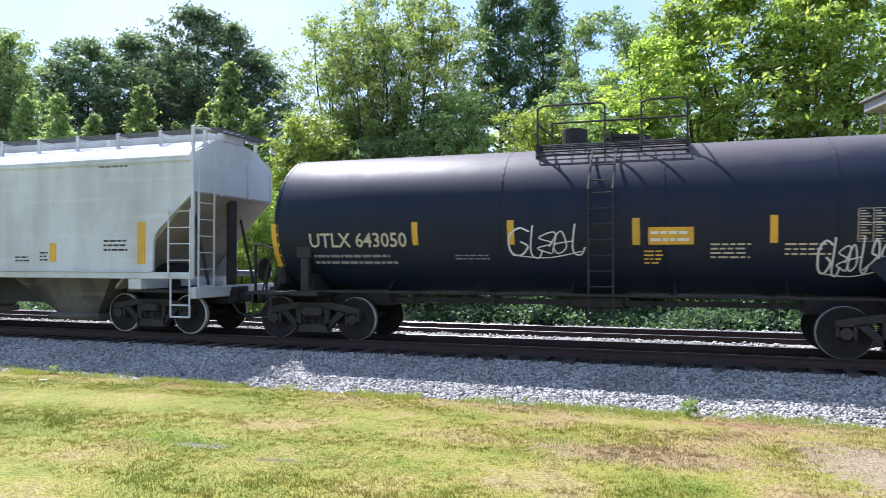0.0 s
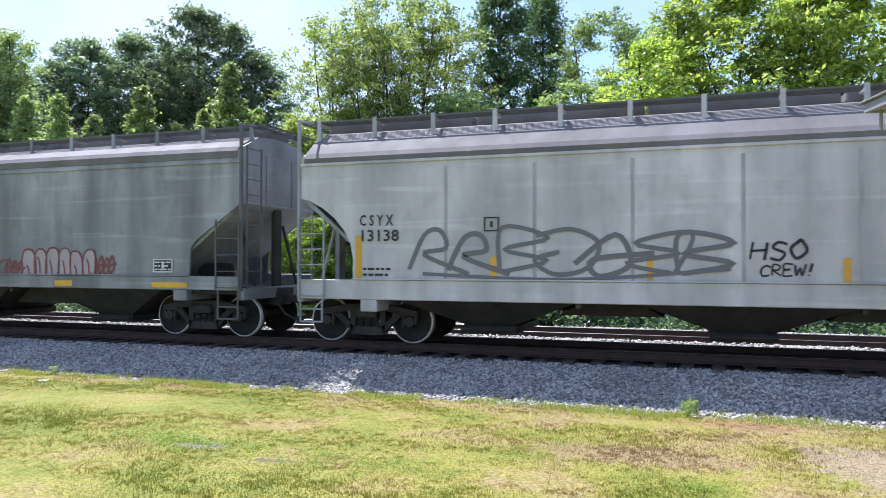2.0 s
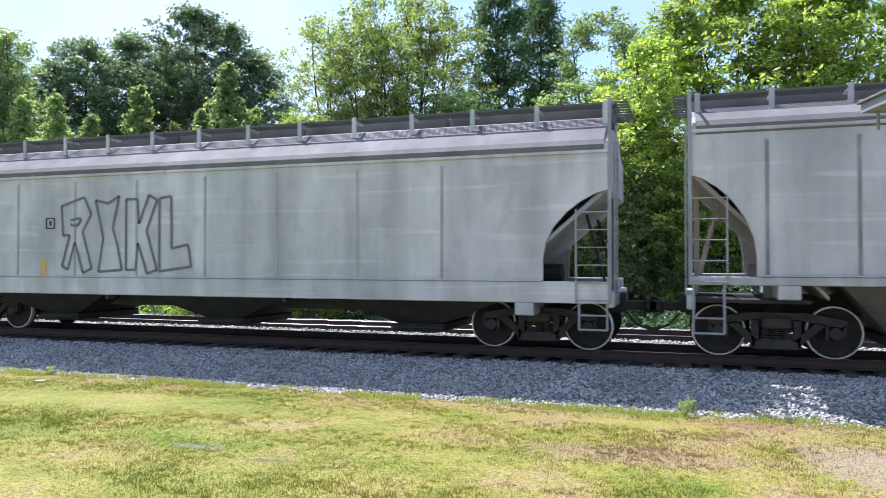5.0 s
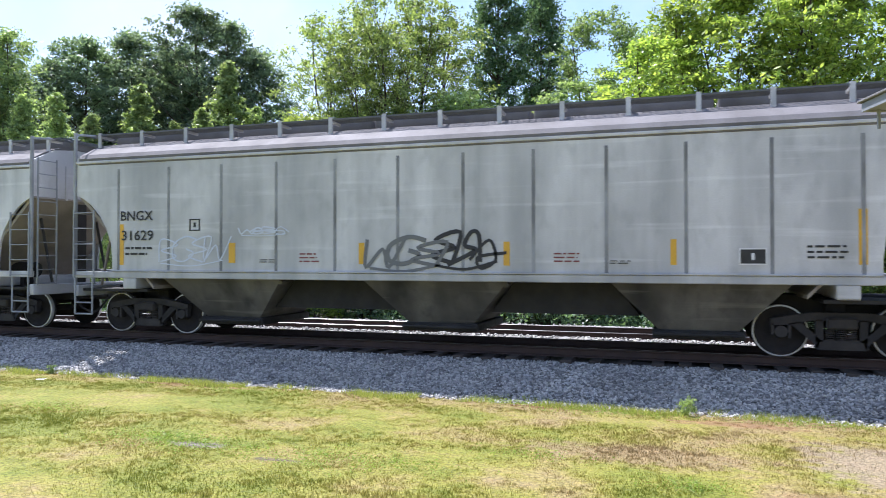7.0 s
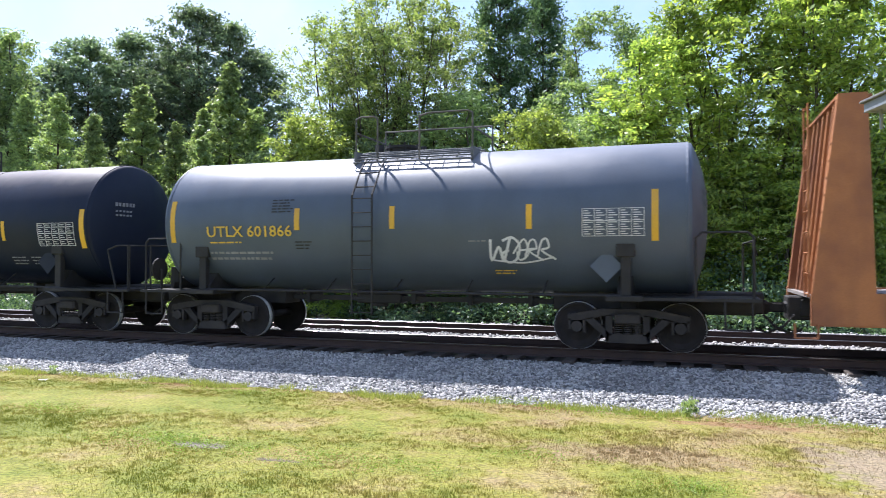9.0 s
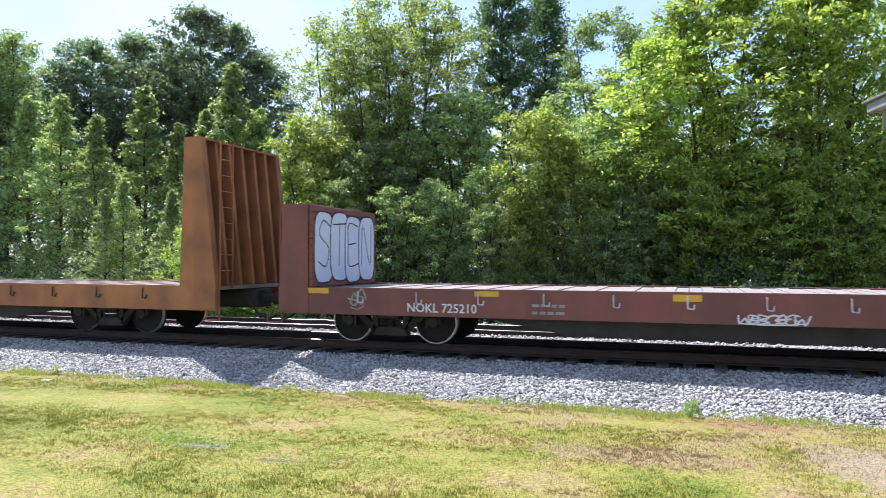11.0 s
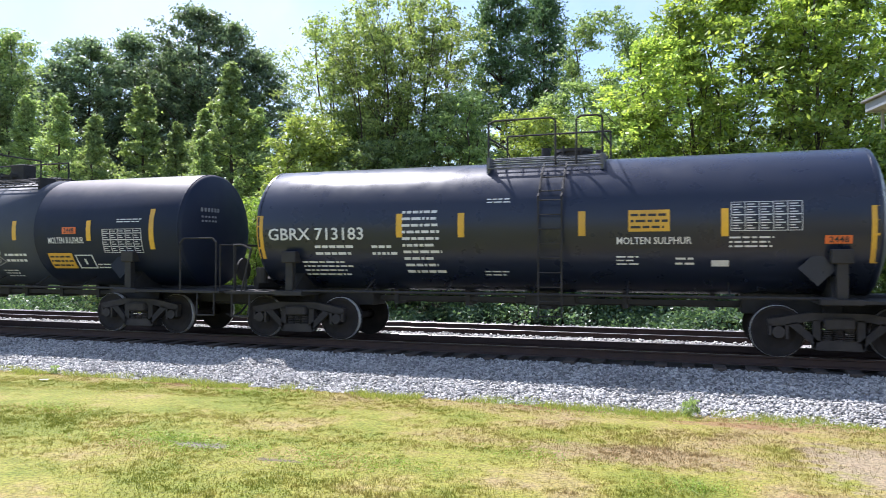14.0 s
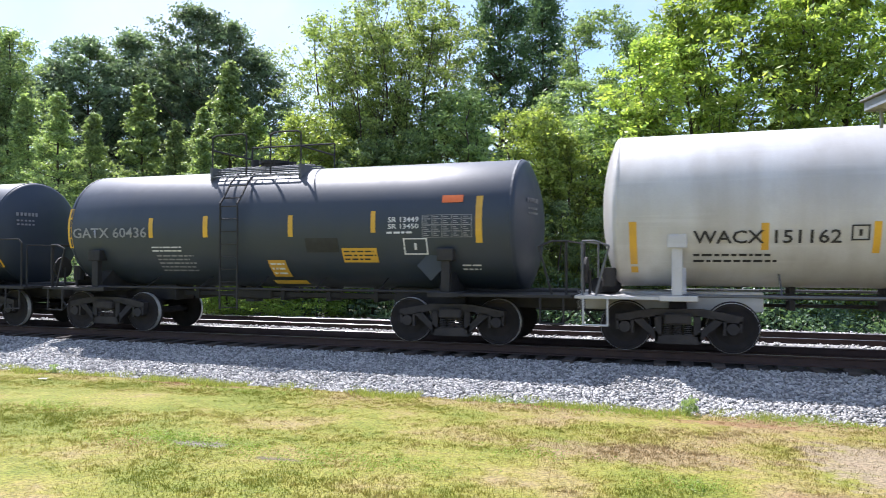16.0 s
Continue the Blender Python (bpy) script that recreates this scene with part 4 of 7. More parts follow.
    v, f = leaf_cloud(np.stack([cx, cy, cz], 1), 0.9, 36, 0.3, rng, tri=True)
    tagged(from_arrays("far_woods", v, f, "leaf_dark_hazed"), "deep shaded woodland behind the trees", "woods", kind="stuff")
    # a weed in the edge of the stones, and a small one further on
    for k, (x, y, s, name) in enumerate(((0.02, 11.3, 0.65, "weed"), (-12.2, 11.4, 0.4, "weed"))):
        pts = np.array([(rng.normal(0, 0.1), rng.normal(0, 0.08), rng.uniform(0.03, 0.42)) for _ in range(40)]) * s
        v, f = leaf_cloud(pts, 0.035 * s, 14, 0.035 * s, rng, flat=2.0)
        w = tagged(from_arrays(name, v, f, "leaf_young"), "feathery green weed at the lawn's edge", "weed", kind="stuff")
        w.location = (x, y, -0.6)


def lawn_weeds():
    """Low broad-leaved weeds in patches of the lawn."""
    rng = np.random.default_rng(77)
    pts = []
    for x, y, rx, ry, n in ((-5.55, 6.87, 0.8, 0.2, 260), (-8.6, 7.9, 0.8, 0.4, 160), (-3.3, 6.6, 1.2, 0.4, 260), (-5.4, 6.6, 1.2, 0.35, 200), (-7.0, 10.6, 1.4, 0.2, 120),
                            (-1.2, 11.0, 1.4, 0.25, 220), (1.6, 11.05, 0.9, 0.2, 160), (-2.6, 11.35, 0.8, 0.12, 120), (0.0, 6.9, 0.5, 0.2, 90), (-1.5, 7.6, 0.7, 0.25, 60)):
        q = rng.normal(0, 0.5, (n, 2)) * (rx, ry) + (x, y)
        pts.append(np.column_stack([q, np.interp(q[:, 1], [0, 11.4], [0.05, -0.6]) + rng.uniform(0.01, 0.05, n)]))
    v, f = leaf_cloud(np.concatenate(pts), 0.035, 5, 0.014, rng, flat=0.3)
    tagged(from_arrays("lawn_weeds", v, f, "leaf_bush"), "low green weeds in patches of the lawn", "weeds", kind="stuff")


def paper_scrap():
    """A crumpled scrap of white paper at the lawn's edge."""
    bm = bmesh.new()
    g = [[bm.verts.new((0.05 * i, 0.035 * j, 0.012 + 0.02 * noise.noise((i * 0.9, j * 1.3, 2)))) for i in range(4)] for j in range(4)]
    for j in range(3):
        for i in range(3):
            bm.faces.new((g[j][i], g[j][i + 1], g[j + 1][i + 1], g[j + 1][i]))
    bmesh.ops.solidify(bm, geom=bm.faces[:], thickness=0.002)
    scrap = tagged(part("paper_scrap", bm, "white_ink"), "crumpled scrap of white paper on the grass", "litter")
    scrap.matrix_basis = pose(-11.4, 10.3, ground_z(10.3) + 0.02, 0, 0, 20)


def porch():
    """The corner of an open porch roof near the viewer: deck, boards at the eave, posts."""
    roof = empty("porch_roof", "grey shingled porch roof corner with white eave boards", "roof")
    roof.matrix_basis = pose(1.68, 8.0, 3.17, 0, 0, 12.7)
    box(bm := bmesh.new(), 0.0, 4.2, -4.2, -0.02, 0.0, 0.022)
    part("soffit", bm, "siding", roof)
    box(bm := bmesh.new(), -0.03, -0.001, -4.2, 0.03, -0.01, 0.08, 0.004)
    box(bm, -0.001, 4.2, 0.0, 0.03, -0.01, 0.08, 0.004)
    part("eave_board", bm, "siding", roof, "white painted eave board")
    box(bm := bmesh.new(), -0.06, 4.2, -4.2, 0.06, 0.082, 0.108, 0.006)
    part("shingles", bm, "shingle", roof)
    box(bm := bmesh.new(), 0.075, 0.1, -0.08, -0.05, -0.19, -0.001, 0.004)
    part("bracket", bm, "siding", roof)
    for x, y in ((1.0, -0.1), (4.0, -0.1), (1.0, -4.0), (4.0, -4.0)):
        box(bm := bmesh.new(), x - 0.06, x + 0.06, y - 0.06, y + 0.06, -3.75, 0.0, 0.008)
        part("post", bm, "siding", roof)


# places in the woods: x, y, height of the tree
DARK_TREES = [(-43.4, 43.4, 19.5), (-35.3, 46.1, 22.0), (-41.2, 46.2, 20.5), (-44.8, 41.8, 17.3), (-34.3, 48.6, 21.4), (-31.7, 48.4, 18.7),
              (-39.5, 47.9, 19.1), (-46.8, 39.1, 17.4), (-47.6, 36.7, 19.0), (-50.6, 35.7, 19.4), (-44.7, 48.2, 19.0), (-40.7, 51.7, 21.0)]
TALL_TREES = [(-10.3, 40.8, 20.0), (-8.3, 43.6, 19.2)]
HALF_SHADE_TREES = [(-3.8, 36.7, 15.1), (-1.8, 38.4, 14.7), (-39.5, 33.1, 16.6), (1.3, 42.7, 11.0), (5.4, 44.1, 12.3), (9.8, 46.6, 12.5),
                    (-40.6, 31.6, 16.0)]
POPLARS = [(-31.4, 29.5, 11.2), (-28.6, 32.5, 12.3), (-28.8, 29.3, 9.9), (-25.5, 31.5, 9.8), (-25.2, 35.8, 14.1), (-24.3, 37.2, 11.8),
           (-23.0, 24.9, 5.9), (-23.8, 24.7, 5.5), (-20.4, 24.8, 5.3), (-18.3, 26.5, 6.0), (-34.8, 30.5, 11.6), (-38.5, 31.3, 13.1),
           (-22.9, 30.3, 8.6), (-19.7, 31.3, 7.5), (-27.3, 36.2, 11.6)]
AIRY_TREES = [(-12.6, 30.6, 15.2), (-15.5, 30.6, 14.1), (-12.0, 32.9, 15.0), (-13.3, 29.3, 12.6)]
FILL_TREES = [(-12.4, 26.4, 7.1), (-11.0, 27.9, 7.8), (-9.6, 29.5, 9.5), (-9.3, 31.7, 10.3), (-7.3, 27.1, 6.3), (-3.7, 29.4, 8.3),
              (-2.5, 28.7, 7.2), (-1.5, 28.0, 5.9), (-12.5, 24.3, 5.3), (-10.5, 24.9, 5.1), (-8.9, 25.5, 5.3), (-6.9, 25.1, 4.4),
              (-4.6, 25.9, 4.4), (-3.0, 26.4, 4.2), (-1.3, 27.0, 4.1), (-13.8, 30.2, 9.3), (-5.1, 33.1, 10.6)]
VINE_TREES = [(-5.4, 26.7, 8.1), (-14.5, 25.7, 8.2), (-13.4, 26.1, 7.4), (-4.6, 27.5, 7.3), (-15.9, 26.3, 6.3), (-5.6, 25.5, 5.2)]
BRIGHT_TREES = [(-0.7, 29.3, 11.1), (1.0, 30.9, 13.6), (2.8, 31.0, 13.8), (4.9, 31.2, 13.6), (6.8, 31.3, 13.2), (9.0, 32.6, 13.5),
                (-1.8, 29.0, 8.5)]
LOW_TREES = [(0.3, 27.5, 5.2), (1.7, 29.1, 6.4), (2.9, 27.9, 5.2), (4.4, 29.5, 6.1), (5.5, 28.8, 5.4), (7.5, 31.0, 6.4), (-0.5, 28.3, 6.2),
             (4.9, 28.0, 4.1)]
BUSHES = [(-14.7, 23.0, 4.7), (-16.5, 21.9, 3.7), (-12.9, 23.1, 3.7), (-15.0, 21.8, 3.8)]

build_ground()
bed("ballast_bed", TRACK_Y, 0, "bed", "dark_crown_bed", "grey stone bed under the near track")
bed("ballast_bed", FAR_TRACK_Y, FAR_TRACK_Z, "far_bed", "bed", "pale stone bed under the far track")
loose_stones()
build_track(TRACK_Y, 0, "near railway track in train shade on dark timber ties")
build_track(FAR_TRACK_Y, FAR_TRACK_Z, "far railway track with rusty rails before the woods")
grass()
lawn_weeds()
build_woods()
paper_scrap()
porch()


# ---- the train ----
TRAIN = []      # (car, place of its middle along the train)
WHEELSETS = []  # (wheelset, its place in its truck)
WHEEL_R, AXLE = 0.457, 0.94


def build_wheelset(rim):
    bm = bmesh.new()
    rod(bm, (0, -0.98, 0), (0, 0.98, 0), 0.075, 10)
    for s in (-1, 1):
        prof = [(0.98, 0.10), (0.90, 0.12), (0.815, 0.13), (0.80, 0.30), (0.815, 0.39), (0.825, 0.40), (0.825, rim), (0.820, 0.457), (0.735, 0.46), (0.725, 0.485), (0.70, 0.485), (0.70, 0.12)]
        mats = [0, 0, 0, 0, 0, 0, 1, 1, 0, 0, 0]
        seg = 32
        rings = [[bm.verts.new((r * math.cos(2 * math.pi * k / seg), s * y, r * math.sin(2 * math.pi * k / seg))) for k in range(seg)] for y, r in prof]
        for (a, b), mi in zip(zip(rings, rings[1:]), mats):
            for k in range(seg):
                q = (a[k], a[(k + 1) % seg], b[(k + 1) % seg], b[k])
                bm.faces.new(q if s > 0 else q[::-1]).material_index = mi
        bm.faces.new(rings[0] if s < 0 else rings[0][::-1])
        for k in range(3):
            a = 2 * math.pi * k / 3
            rod(bm, (0.06 * math.cos(a), s * 0.975, 0.06 * math.sin(a)), (0.06 * math.cos(a), s * 1.0, 0.06 * math.sin(a)), 0.018, 6)
    return part("wheelset", bm, ["wheel", "tread"], None, "dark steel wheels with worn shiny rims")


def build_truck():
    """Two cast side frames with windows, a bolster, spring nests and bearing adapters; its two wheelsets turn in it."""
    bm = bmesh.new()
    a = AXLE
    for s in (-1, 1):
        y0, y1 = s * 0.93 - 0.07, s * 0.93 + 0.07
        prism(bm, [(-a - 0.17, 0.56), (-a - 0.17, 0.68), (-a + 0.15, 0.74), (-0.45, 0.80), (0.45, 0.80), (a - 0.15, 0.74), (a + 0.17, 0.68), (a + 0.17, 0.56), (a - 0.15, 0.58), (0.45, 0.66), (-0.45, 0.66), (-a + 0.15, 0.58)], y0, y1)
        prism(bm, [(-0.42, 0.20), (-0.36, 0.33), (0.36, 0.33), (0.42, 0.20), (0.36, 0.16), (-0.36, 0.16)], y0, y1)
        for q in (-1, 1):
            prism(bm, [(q * 0.36, 0.18), (q * 0.44, 0.28), (q * (a - 0.14), 0.60), (q * (a - 0.30), 0.64), (q * 0.33, 0.34)][::q], y0, y1)
            prism(bm, [(q * 0.28, 0.30), (q * 0.40, 0.30), (q * 0.40, 0.68), (q * 0.28, 0.68)][::q], y0, y1)
            prism(bm, [(q * (a - 0.16), 0.34), (q * (a - 0.11), 0.34), (q * (a - 0.11), 0.60), (q * (a - 0.16), 0.60)][::q], y0, y1)
            prism(bm, [(q * (a + 0.11), 0.40), (q * (a + 0.16), 0.40), (q * (a + 0.16), 0.60), (q * (a + 0.11), 0.60)][::q], y0, y1)
            rod(bm, (q * a, s * 0.86, WHEEL_R), (q * a, s * 1.02, WHEEL_R), 0.105, 14)
    box(bm, -0.24, 0.24, -1.1, 1.1, 0.52, 0.72, 0.03)
    box(bm, -0.16, 0.16, -0.5, 0.5, 0.70, 0.98, 0.02)
    truck = part("truck", bm, "truck")
    for s in (-1, 1):
        for x in (-0.17, 0, 0.17):
            sb = bmesh.new()
            for k in range(5):
                rod(sb, (x, s * 0.95, 0.335 + 0.037 * k), (x, s * 0.95, 0.355 + 0.037 * k), 0.078, 10)
            part("spring", sb, "truck", truck)
    return truck


TRUCK = build_truck()
BRIGHT_WHEELSET, DULL_WHEELSET = build_wheelset(0.432), build_wheelset(0.451)
USED = {"truck": False}


def add_trucks(car, centres):
    for x in centres:
        if USED["truck"]:
            t = copy_thing(TRUCK, pose(x, 0, 0))
        else:
            t, USED["truck"] = TRUCK, True
            t.matrix_basis = pose(x, 0, 0)
        t.parent = car
        t["wheel_spots"] = 1
        YET.append(t)


YET = []


def add_wheelsets():
    """Two wheelsets under every truck, once all trucks are made."""
    for t in YET:
        del t["wheel_spots"]
        for x in (-AXLE, AXLE):
            src = BRIGHT_WHEELSET if t.parent is red_flat or "hopper" in t.parent.name else DULL_WHEELSET
            w = src if src.parent is None else new("wheelset", src.data)
            tagged(w, "dark steel wheels with worn shiny rims")
            w.parent = t
            w.matrix_basis = pose(x, 0, WHEEL_R)
            WHEELSETS.append((w, x))


def coupler(car, x, d):
    """Knuckle coupler and draft gear at one end; d is the way outwards."""
    bm = bmesh.new()
    lo, hi = sorted((x - d * 0.9, x))
    box(bm, lo, hi, -0.33, 0.33, 0.68, 1.0, 0.02)
    lo, hi = sorted((x, x + d * 0.52))
    box(bm, lo, hi, -0.1, 0.1, 0.74, 0.92, 0.03)
    lo, hi = sorted((x + d * 0.48, x + d * 0.78))
    box(bm, lo, hi, -0.2, 0.16, 0.70, 0.96, 0.06)
    part("coupler", bm, "soot", car)
    pipe(bm := bmesh.new(), [(x + d * 0.1, -0.42, 0.72), (x + d * 0.3, -0.44, 0.5), (x + d * 0.55, -0.4, 0.38), (x + d * 0.75, -0.34, 0.45)], 0.025)
    part("air_hose", bm, "soot", car)


def ladder(car, x, y, z0, z1, mat="hop_pale", width=0.42, rungs=None, axis="x", name="ladder"):
    bm = bmesh.new()
    n = rungs or max(2, round((z1 - z0) / 0.36))
    ends = [(x, y), (x + width, y)] if axis == "x" else [(x, y), (x, y + width)]
    for px, py in ends:
        box(bm, px - 0.015, px + 0.015, py - 0.015, py + 0.015, z0, z1)
    for k in range(n + 1):
        z = z0 + 0.04 + (z1 - z0 - 0.1) * k / n
        rod(bm, (*ends[0], z), (*ends[1], z), 0.0125, 6)
    return part(name, bm, mat, car)


def start_car(name, label, category, left, right, trucks):
    car = empty(name, label, category, "cars of the freight train")
    mid = (left + right) / 2
    TRAIN.append((car, mid))
    add_trucks(car, [t - mid for t in trucks])
    return car, mid, (right - left) / 2


def hopper_car(label, left, right, trucks, paint, style):
    """A covered hopper. style sets the heights and what shows: sill band, seams, bays, roof."""
    car, mid, half = start_car("covered_hopper_car", label, "hopper car", left, right, trucks)
    sill0, sill1, eave, walk_z = style["sill0"], style["sill1"], style["eave"], style["walk"]
    W = 1.6
    cut_x, cut_z, curve = style["cut_x"], style["cut_z"], style["curve"]

    def side_outline(z_low):
        pts = [(-half, eave), (-half, cut_z)]
        if curve:
            arc = [(-half + cut_x * math.sin(a) ** 1.25, cut_z - (cut_z - 1.75) * (1 - math.cos(a)) ** 0.9) for a in [math.pi / 2 * k / 6 for k in range(1, 7)]]
            pts += arc + [(-half + cut_x, z_low)]
        else:
            pts += [(-half + cut_x - 0.12, cut_z - 0.82), (-half + cut_x - 0.03, cut_z - 0.95), (-half + cut_x, cut_z - 1.12), (-half + cut_x + 0.02, z_low)]
        return pts + [(-x, z) for x, z in pts[::-1]]

    for s, nm in ((-1, "side_sheet"), (1, "side_sheet")):
        part(nm, prism(bmesh.new(), side_outline(sill1)[::-1], *sorted((s * W, s * (W - 0.06)))), paint, car)
    # the inside closes the view between the side sheets
    sx = cut_x + 1.1
    low = 1.05
    for d in (-1, 1):
        q = [(d * half, cut_z), (d * (half - 0.05), cut_z + 0.07), (d * (half - sx), low + 0.07), (d * (half - sx), low)]
        part("slope_sheet", prism(bmesh.new(), q[::d], -W + 0.062, W - 0.062), style["slope"], car)
    for d in (-1, 1):
        bm = bmesh.new()
        x0, x1 = sorted((d * (half - 0.03), d * (half - 0.08)))
        box(bm, x0, x1, -W + 0.062, W - 0.062, cut_z + 0.02, eave + 0.05)
        prism_y = [(-W + 0.06, eave + 0.05), (W - 0.06, eave + 0.05), (0.9, eave + 0.36), (0.3, eave + 0.44), (-0.3, eave + 0.44), (-0.9, eave + 0.36)]
        sweep(bm, prism_y, x0, x1)
        part("end_sheet", bm, paint, car)
        # narrow stiffeners and small print on the end
        x0, x1 = sorted((d * (half - 0.03), d * (half + 0.0)))
        for y in (-0.55, 0.55):
            part("end_stiffener", box(bmesh.new(), x0, x1, y - 0.03, y + 0.03, cut_z, eave), paint, car)
    # roof: rounded shoulders rising to a flat crown
    rs = style["shoulder"]
    outer = [(-W - 0.012, eave - 0.16), (-W - 0.02, eave - 0.02), (-W + 0.06, eave + 0.08), (-1.15, eave + rs * 0.55), (-0.7, eave + rs * 0.85), (-0.3, eave + rs)]
    outer = outer + [(-y, z) for y, z in outer[::-1]]
    inner = [(y * 0.97, z - 0.06) for y, z in outer][::-1]
    part("roof", sweep(bmesh.new(), (outer + inner)[::-1], -half + 0.085, half - 0.085), style["roof"], car, "dusty roof with hatches")
    # long eave rib
    for s in (-1, 1):
        part("eave_rib", box(bmesh.new(), -half, half, *sorted((s * W, s * (W + 0.035))), eave - style["rib"] - 0.04, eave - style["rib"] + 0.02, 0.008), paint, car)
    for k in range(5):
        hx = -half + (k + 0.5) * 2 * half / 5
        part("hatch", box(bmesh.new(), hx - half / 5 + 0.04, hx + half / 5 - 0.04, -0.4, 0.4, eave + rs - 0.08, walk_z + 0.06, 0.03), style["roof"], car)
    # running boards each side of the hatches, on brackets
    for s in (-1, 1):
        bm = bmesh.new()
        y0, y1 = sorted((s * 0.62, s * 1.02))
        for k in range(7):
            y = y0 + (y1 - y0) * k / 6
            box(bm, -half - 0.08, half + 0.08, y - 0.012, y + 0.012, walk_z - 0.035, walk_z)
        n = int(half * 2 / 0.12)
        for k in range(n):
            x = -half + 2 * half * k / n
            box(bm, x - 0.006, x + 0.006, y0, y1, walk_z - 0.024, walk_z - 0.006)
        part("running_board", bm, "grate", car, "open steel grating walkway")
        for k in range(style["posts"]):
            x = -half + 0.12 + (2 * half - 0.24) * k / (style["posts"] - 1)
            bm = bmesh.new()
            box(bm, x - 0.045, x + 0.045, *sorted((s * 1.0, s * 1.035)), eave + 0.12, walk_z + 0.03)
            box(bm, x - 0.03, x + 0.03, *sorted((s * 0.6, s * 1.0)), walk_z - 0.09, walk_z - 0.04)
            part("walkway_bracket", bm, paint, car)
    for d in (-1, 1):
        x0, x1 = sorted((d * (half - 0.02), d * (half + 0.3)))
        bm = bmesh.new()
        for k in range(9):
            y = -1.0 + 2.0 * k / 8
            box(bm, x0, x1, y - 0.02, y + 0.02, walk_z - 0.03, walk_z)
        box(bm, x0, x0 + 0.03, -1.02, 1.02, walk_z - 0.035, walk_z - 0.005)
        box(bm, x1 - 0.03, x1, -1.02, 1.02, walk_z - 0.035, walk_z - 0.005)
        part("end_crossover", bm, "grate", car)
    # side sills and underframe
    for s in (-1, 1):
        bm = bmesh.new()
        box(bm, -half, half, *sorted((s * (W + 0.03), s * (W - 0.10))), sill0, sill1, 0.015)
        box(bm, -half + cut_x, half - cut_x, *sorted((s * W, s * (W + 0.06))), sill1, sill1 + 0.03, 0.006)
        part("side_sill", bm, style["sill"], car)
    box(bm := bmesh.new(), -half - 0.2, half + 0.2, -0.28, 0.28, 0.72, 1.08, 0.02)
    part("centre_sill", bm, "soot", car)
    for d in (-1, 1):
        bm = bmesh.new()
        x0, x1 = sorted((d * (half - 0.06), d * (half + 0.08)))
        box(bm, x0, x1, -W, W, 0.86, 1.12, 0.02)
        part("end_sill", bm, paint, car)
        x0, x1 = sorted((d * (half - 1.9), d * half))
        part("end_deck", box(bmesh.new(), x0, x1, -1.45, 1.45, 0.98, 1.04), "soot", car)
        coupler(car, d * (half + 0.1), d)
        # brake gear and posts in the open end
        bm = bmesh.new()
        tx = d * (half - 1.35)
        rod(bm, (tx - 0.35, -0.55, 1.45), (tx + 0.35, -0.55, 1.45), 0.2, 12)
        box(bm, tx - 0.1, tx + 0.1, -0.7, -0.4, 1.04, 1.3)
        for y in (-0.9, 0.9):
            rod(bm, (d * (half - 0.08), y, 1.1), (d * (half - 0.5), y, cut_z - 0.35), 0.035, 6)
        box(bm, *sorted((d * (half - 0.16), d * (half - 0.06))), -0.14, 0.14, 1.1, cut_z)
        part("end_gear", bm, "soot" if d > 0 else style["slope"], car)
        # bolster pad over the truck
        tx = d * half - d * style["pad"]
        part("bolster_pad", box(bmesh.new(), tx - 0.18, tx + 0.18, -W - 0.02, W + 0.02, sill0 - 0.24, sill0 + 0.01, 0.02), paint, car)
        # corner post, ladders, grab irons, step
        px = d * (half + 0.02)
        bm = bmesh.new()
        box(bm, px - 0.032, px + 0.032, -W - 0.05, -W + 0.02, sill0, walk_z - 0.05 if style["tall_post"] else cut_z + 0.9, 0.008)
        if style["tall_post"]:
            rod(bm, (px, -W - 0.02, walk_z - 0.1), (px, -0.95, walk_z - 0.02), 0.03, 6)
        part("corner_post", bm, style["trim"], car)
        ladder(car, px - d * 0.02 if d < 0 else px - 0.6, -W - 0.07, sill0 + 0.02, cut_z - style["ladder_drop"], style["trim"], 0.58)
        ladder(car, px + d * 0.07, -W + 0.1, 1.1, eave + 0.1, style["trim"], 0.55, axis="y", name="end_ladder")
        bm = bmesh.new()
        sx0 = px if d < 0 else px - 0.6
        pipe(bm, [(sx0 + 0.05, -W - 0.05, sill0), (sx0 + 0.05, -W - 0.05, 0.46), (sx0 + 0.55, -W - 0.05, 0.46), (sx0 + 0.55, -W - 0.05, sill0)], 0.022)
        rod(bm, (sx0 + 0.05, -W - 0.05, 0.72), (sx0 + 0.55, -W - 0.05, 0.72), 0.018)
        part("step", bm, style["trim"], car)
    # outlet bays below the sill
    bays = style["bays"]
    x0, x1 = -half + sx - 0.75, half - sx + 0.75
    w = (x1 - x0) / bays
    for k in range(bays):
        a, b = x0 + k * w, x0 + (k + 1) * w
        m_ = (a + b) / 2
        bm = bmesh.new()
        r = style["bay_w"]
        g = w * style["bay_gap"] / 2
        pts_t = [(a + g, -W + 0.12, sill0 + 0.03), (b - g, -W + 0.12, sill0 + 0.03), (b - g, W - 0.12, sill0 + 0.03), (a + g, W - 0.12, sill0 + 0.03)]
        if k:
            # the hood's black is soot plus the shade between bays, put into colour
            part("cross_hood", prism(bmesh.new(), [(a - g - 0.5, 0.66), (a + g + 0.5, 0.66), (a + g, sill0 + 0.02), (a - g, sill0 + 0.02)], -0.85, 0.85), "soot", car)
            part("gate_shaft_boss", rod(bmesh.new(), (a - g - 0.06, -1.2, sill0 - 0.06), (a - g - 0.06, -1.42, sill0 - 0.06), 0.05, 8), "khaki", car)
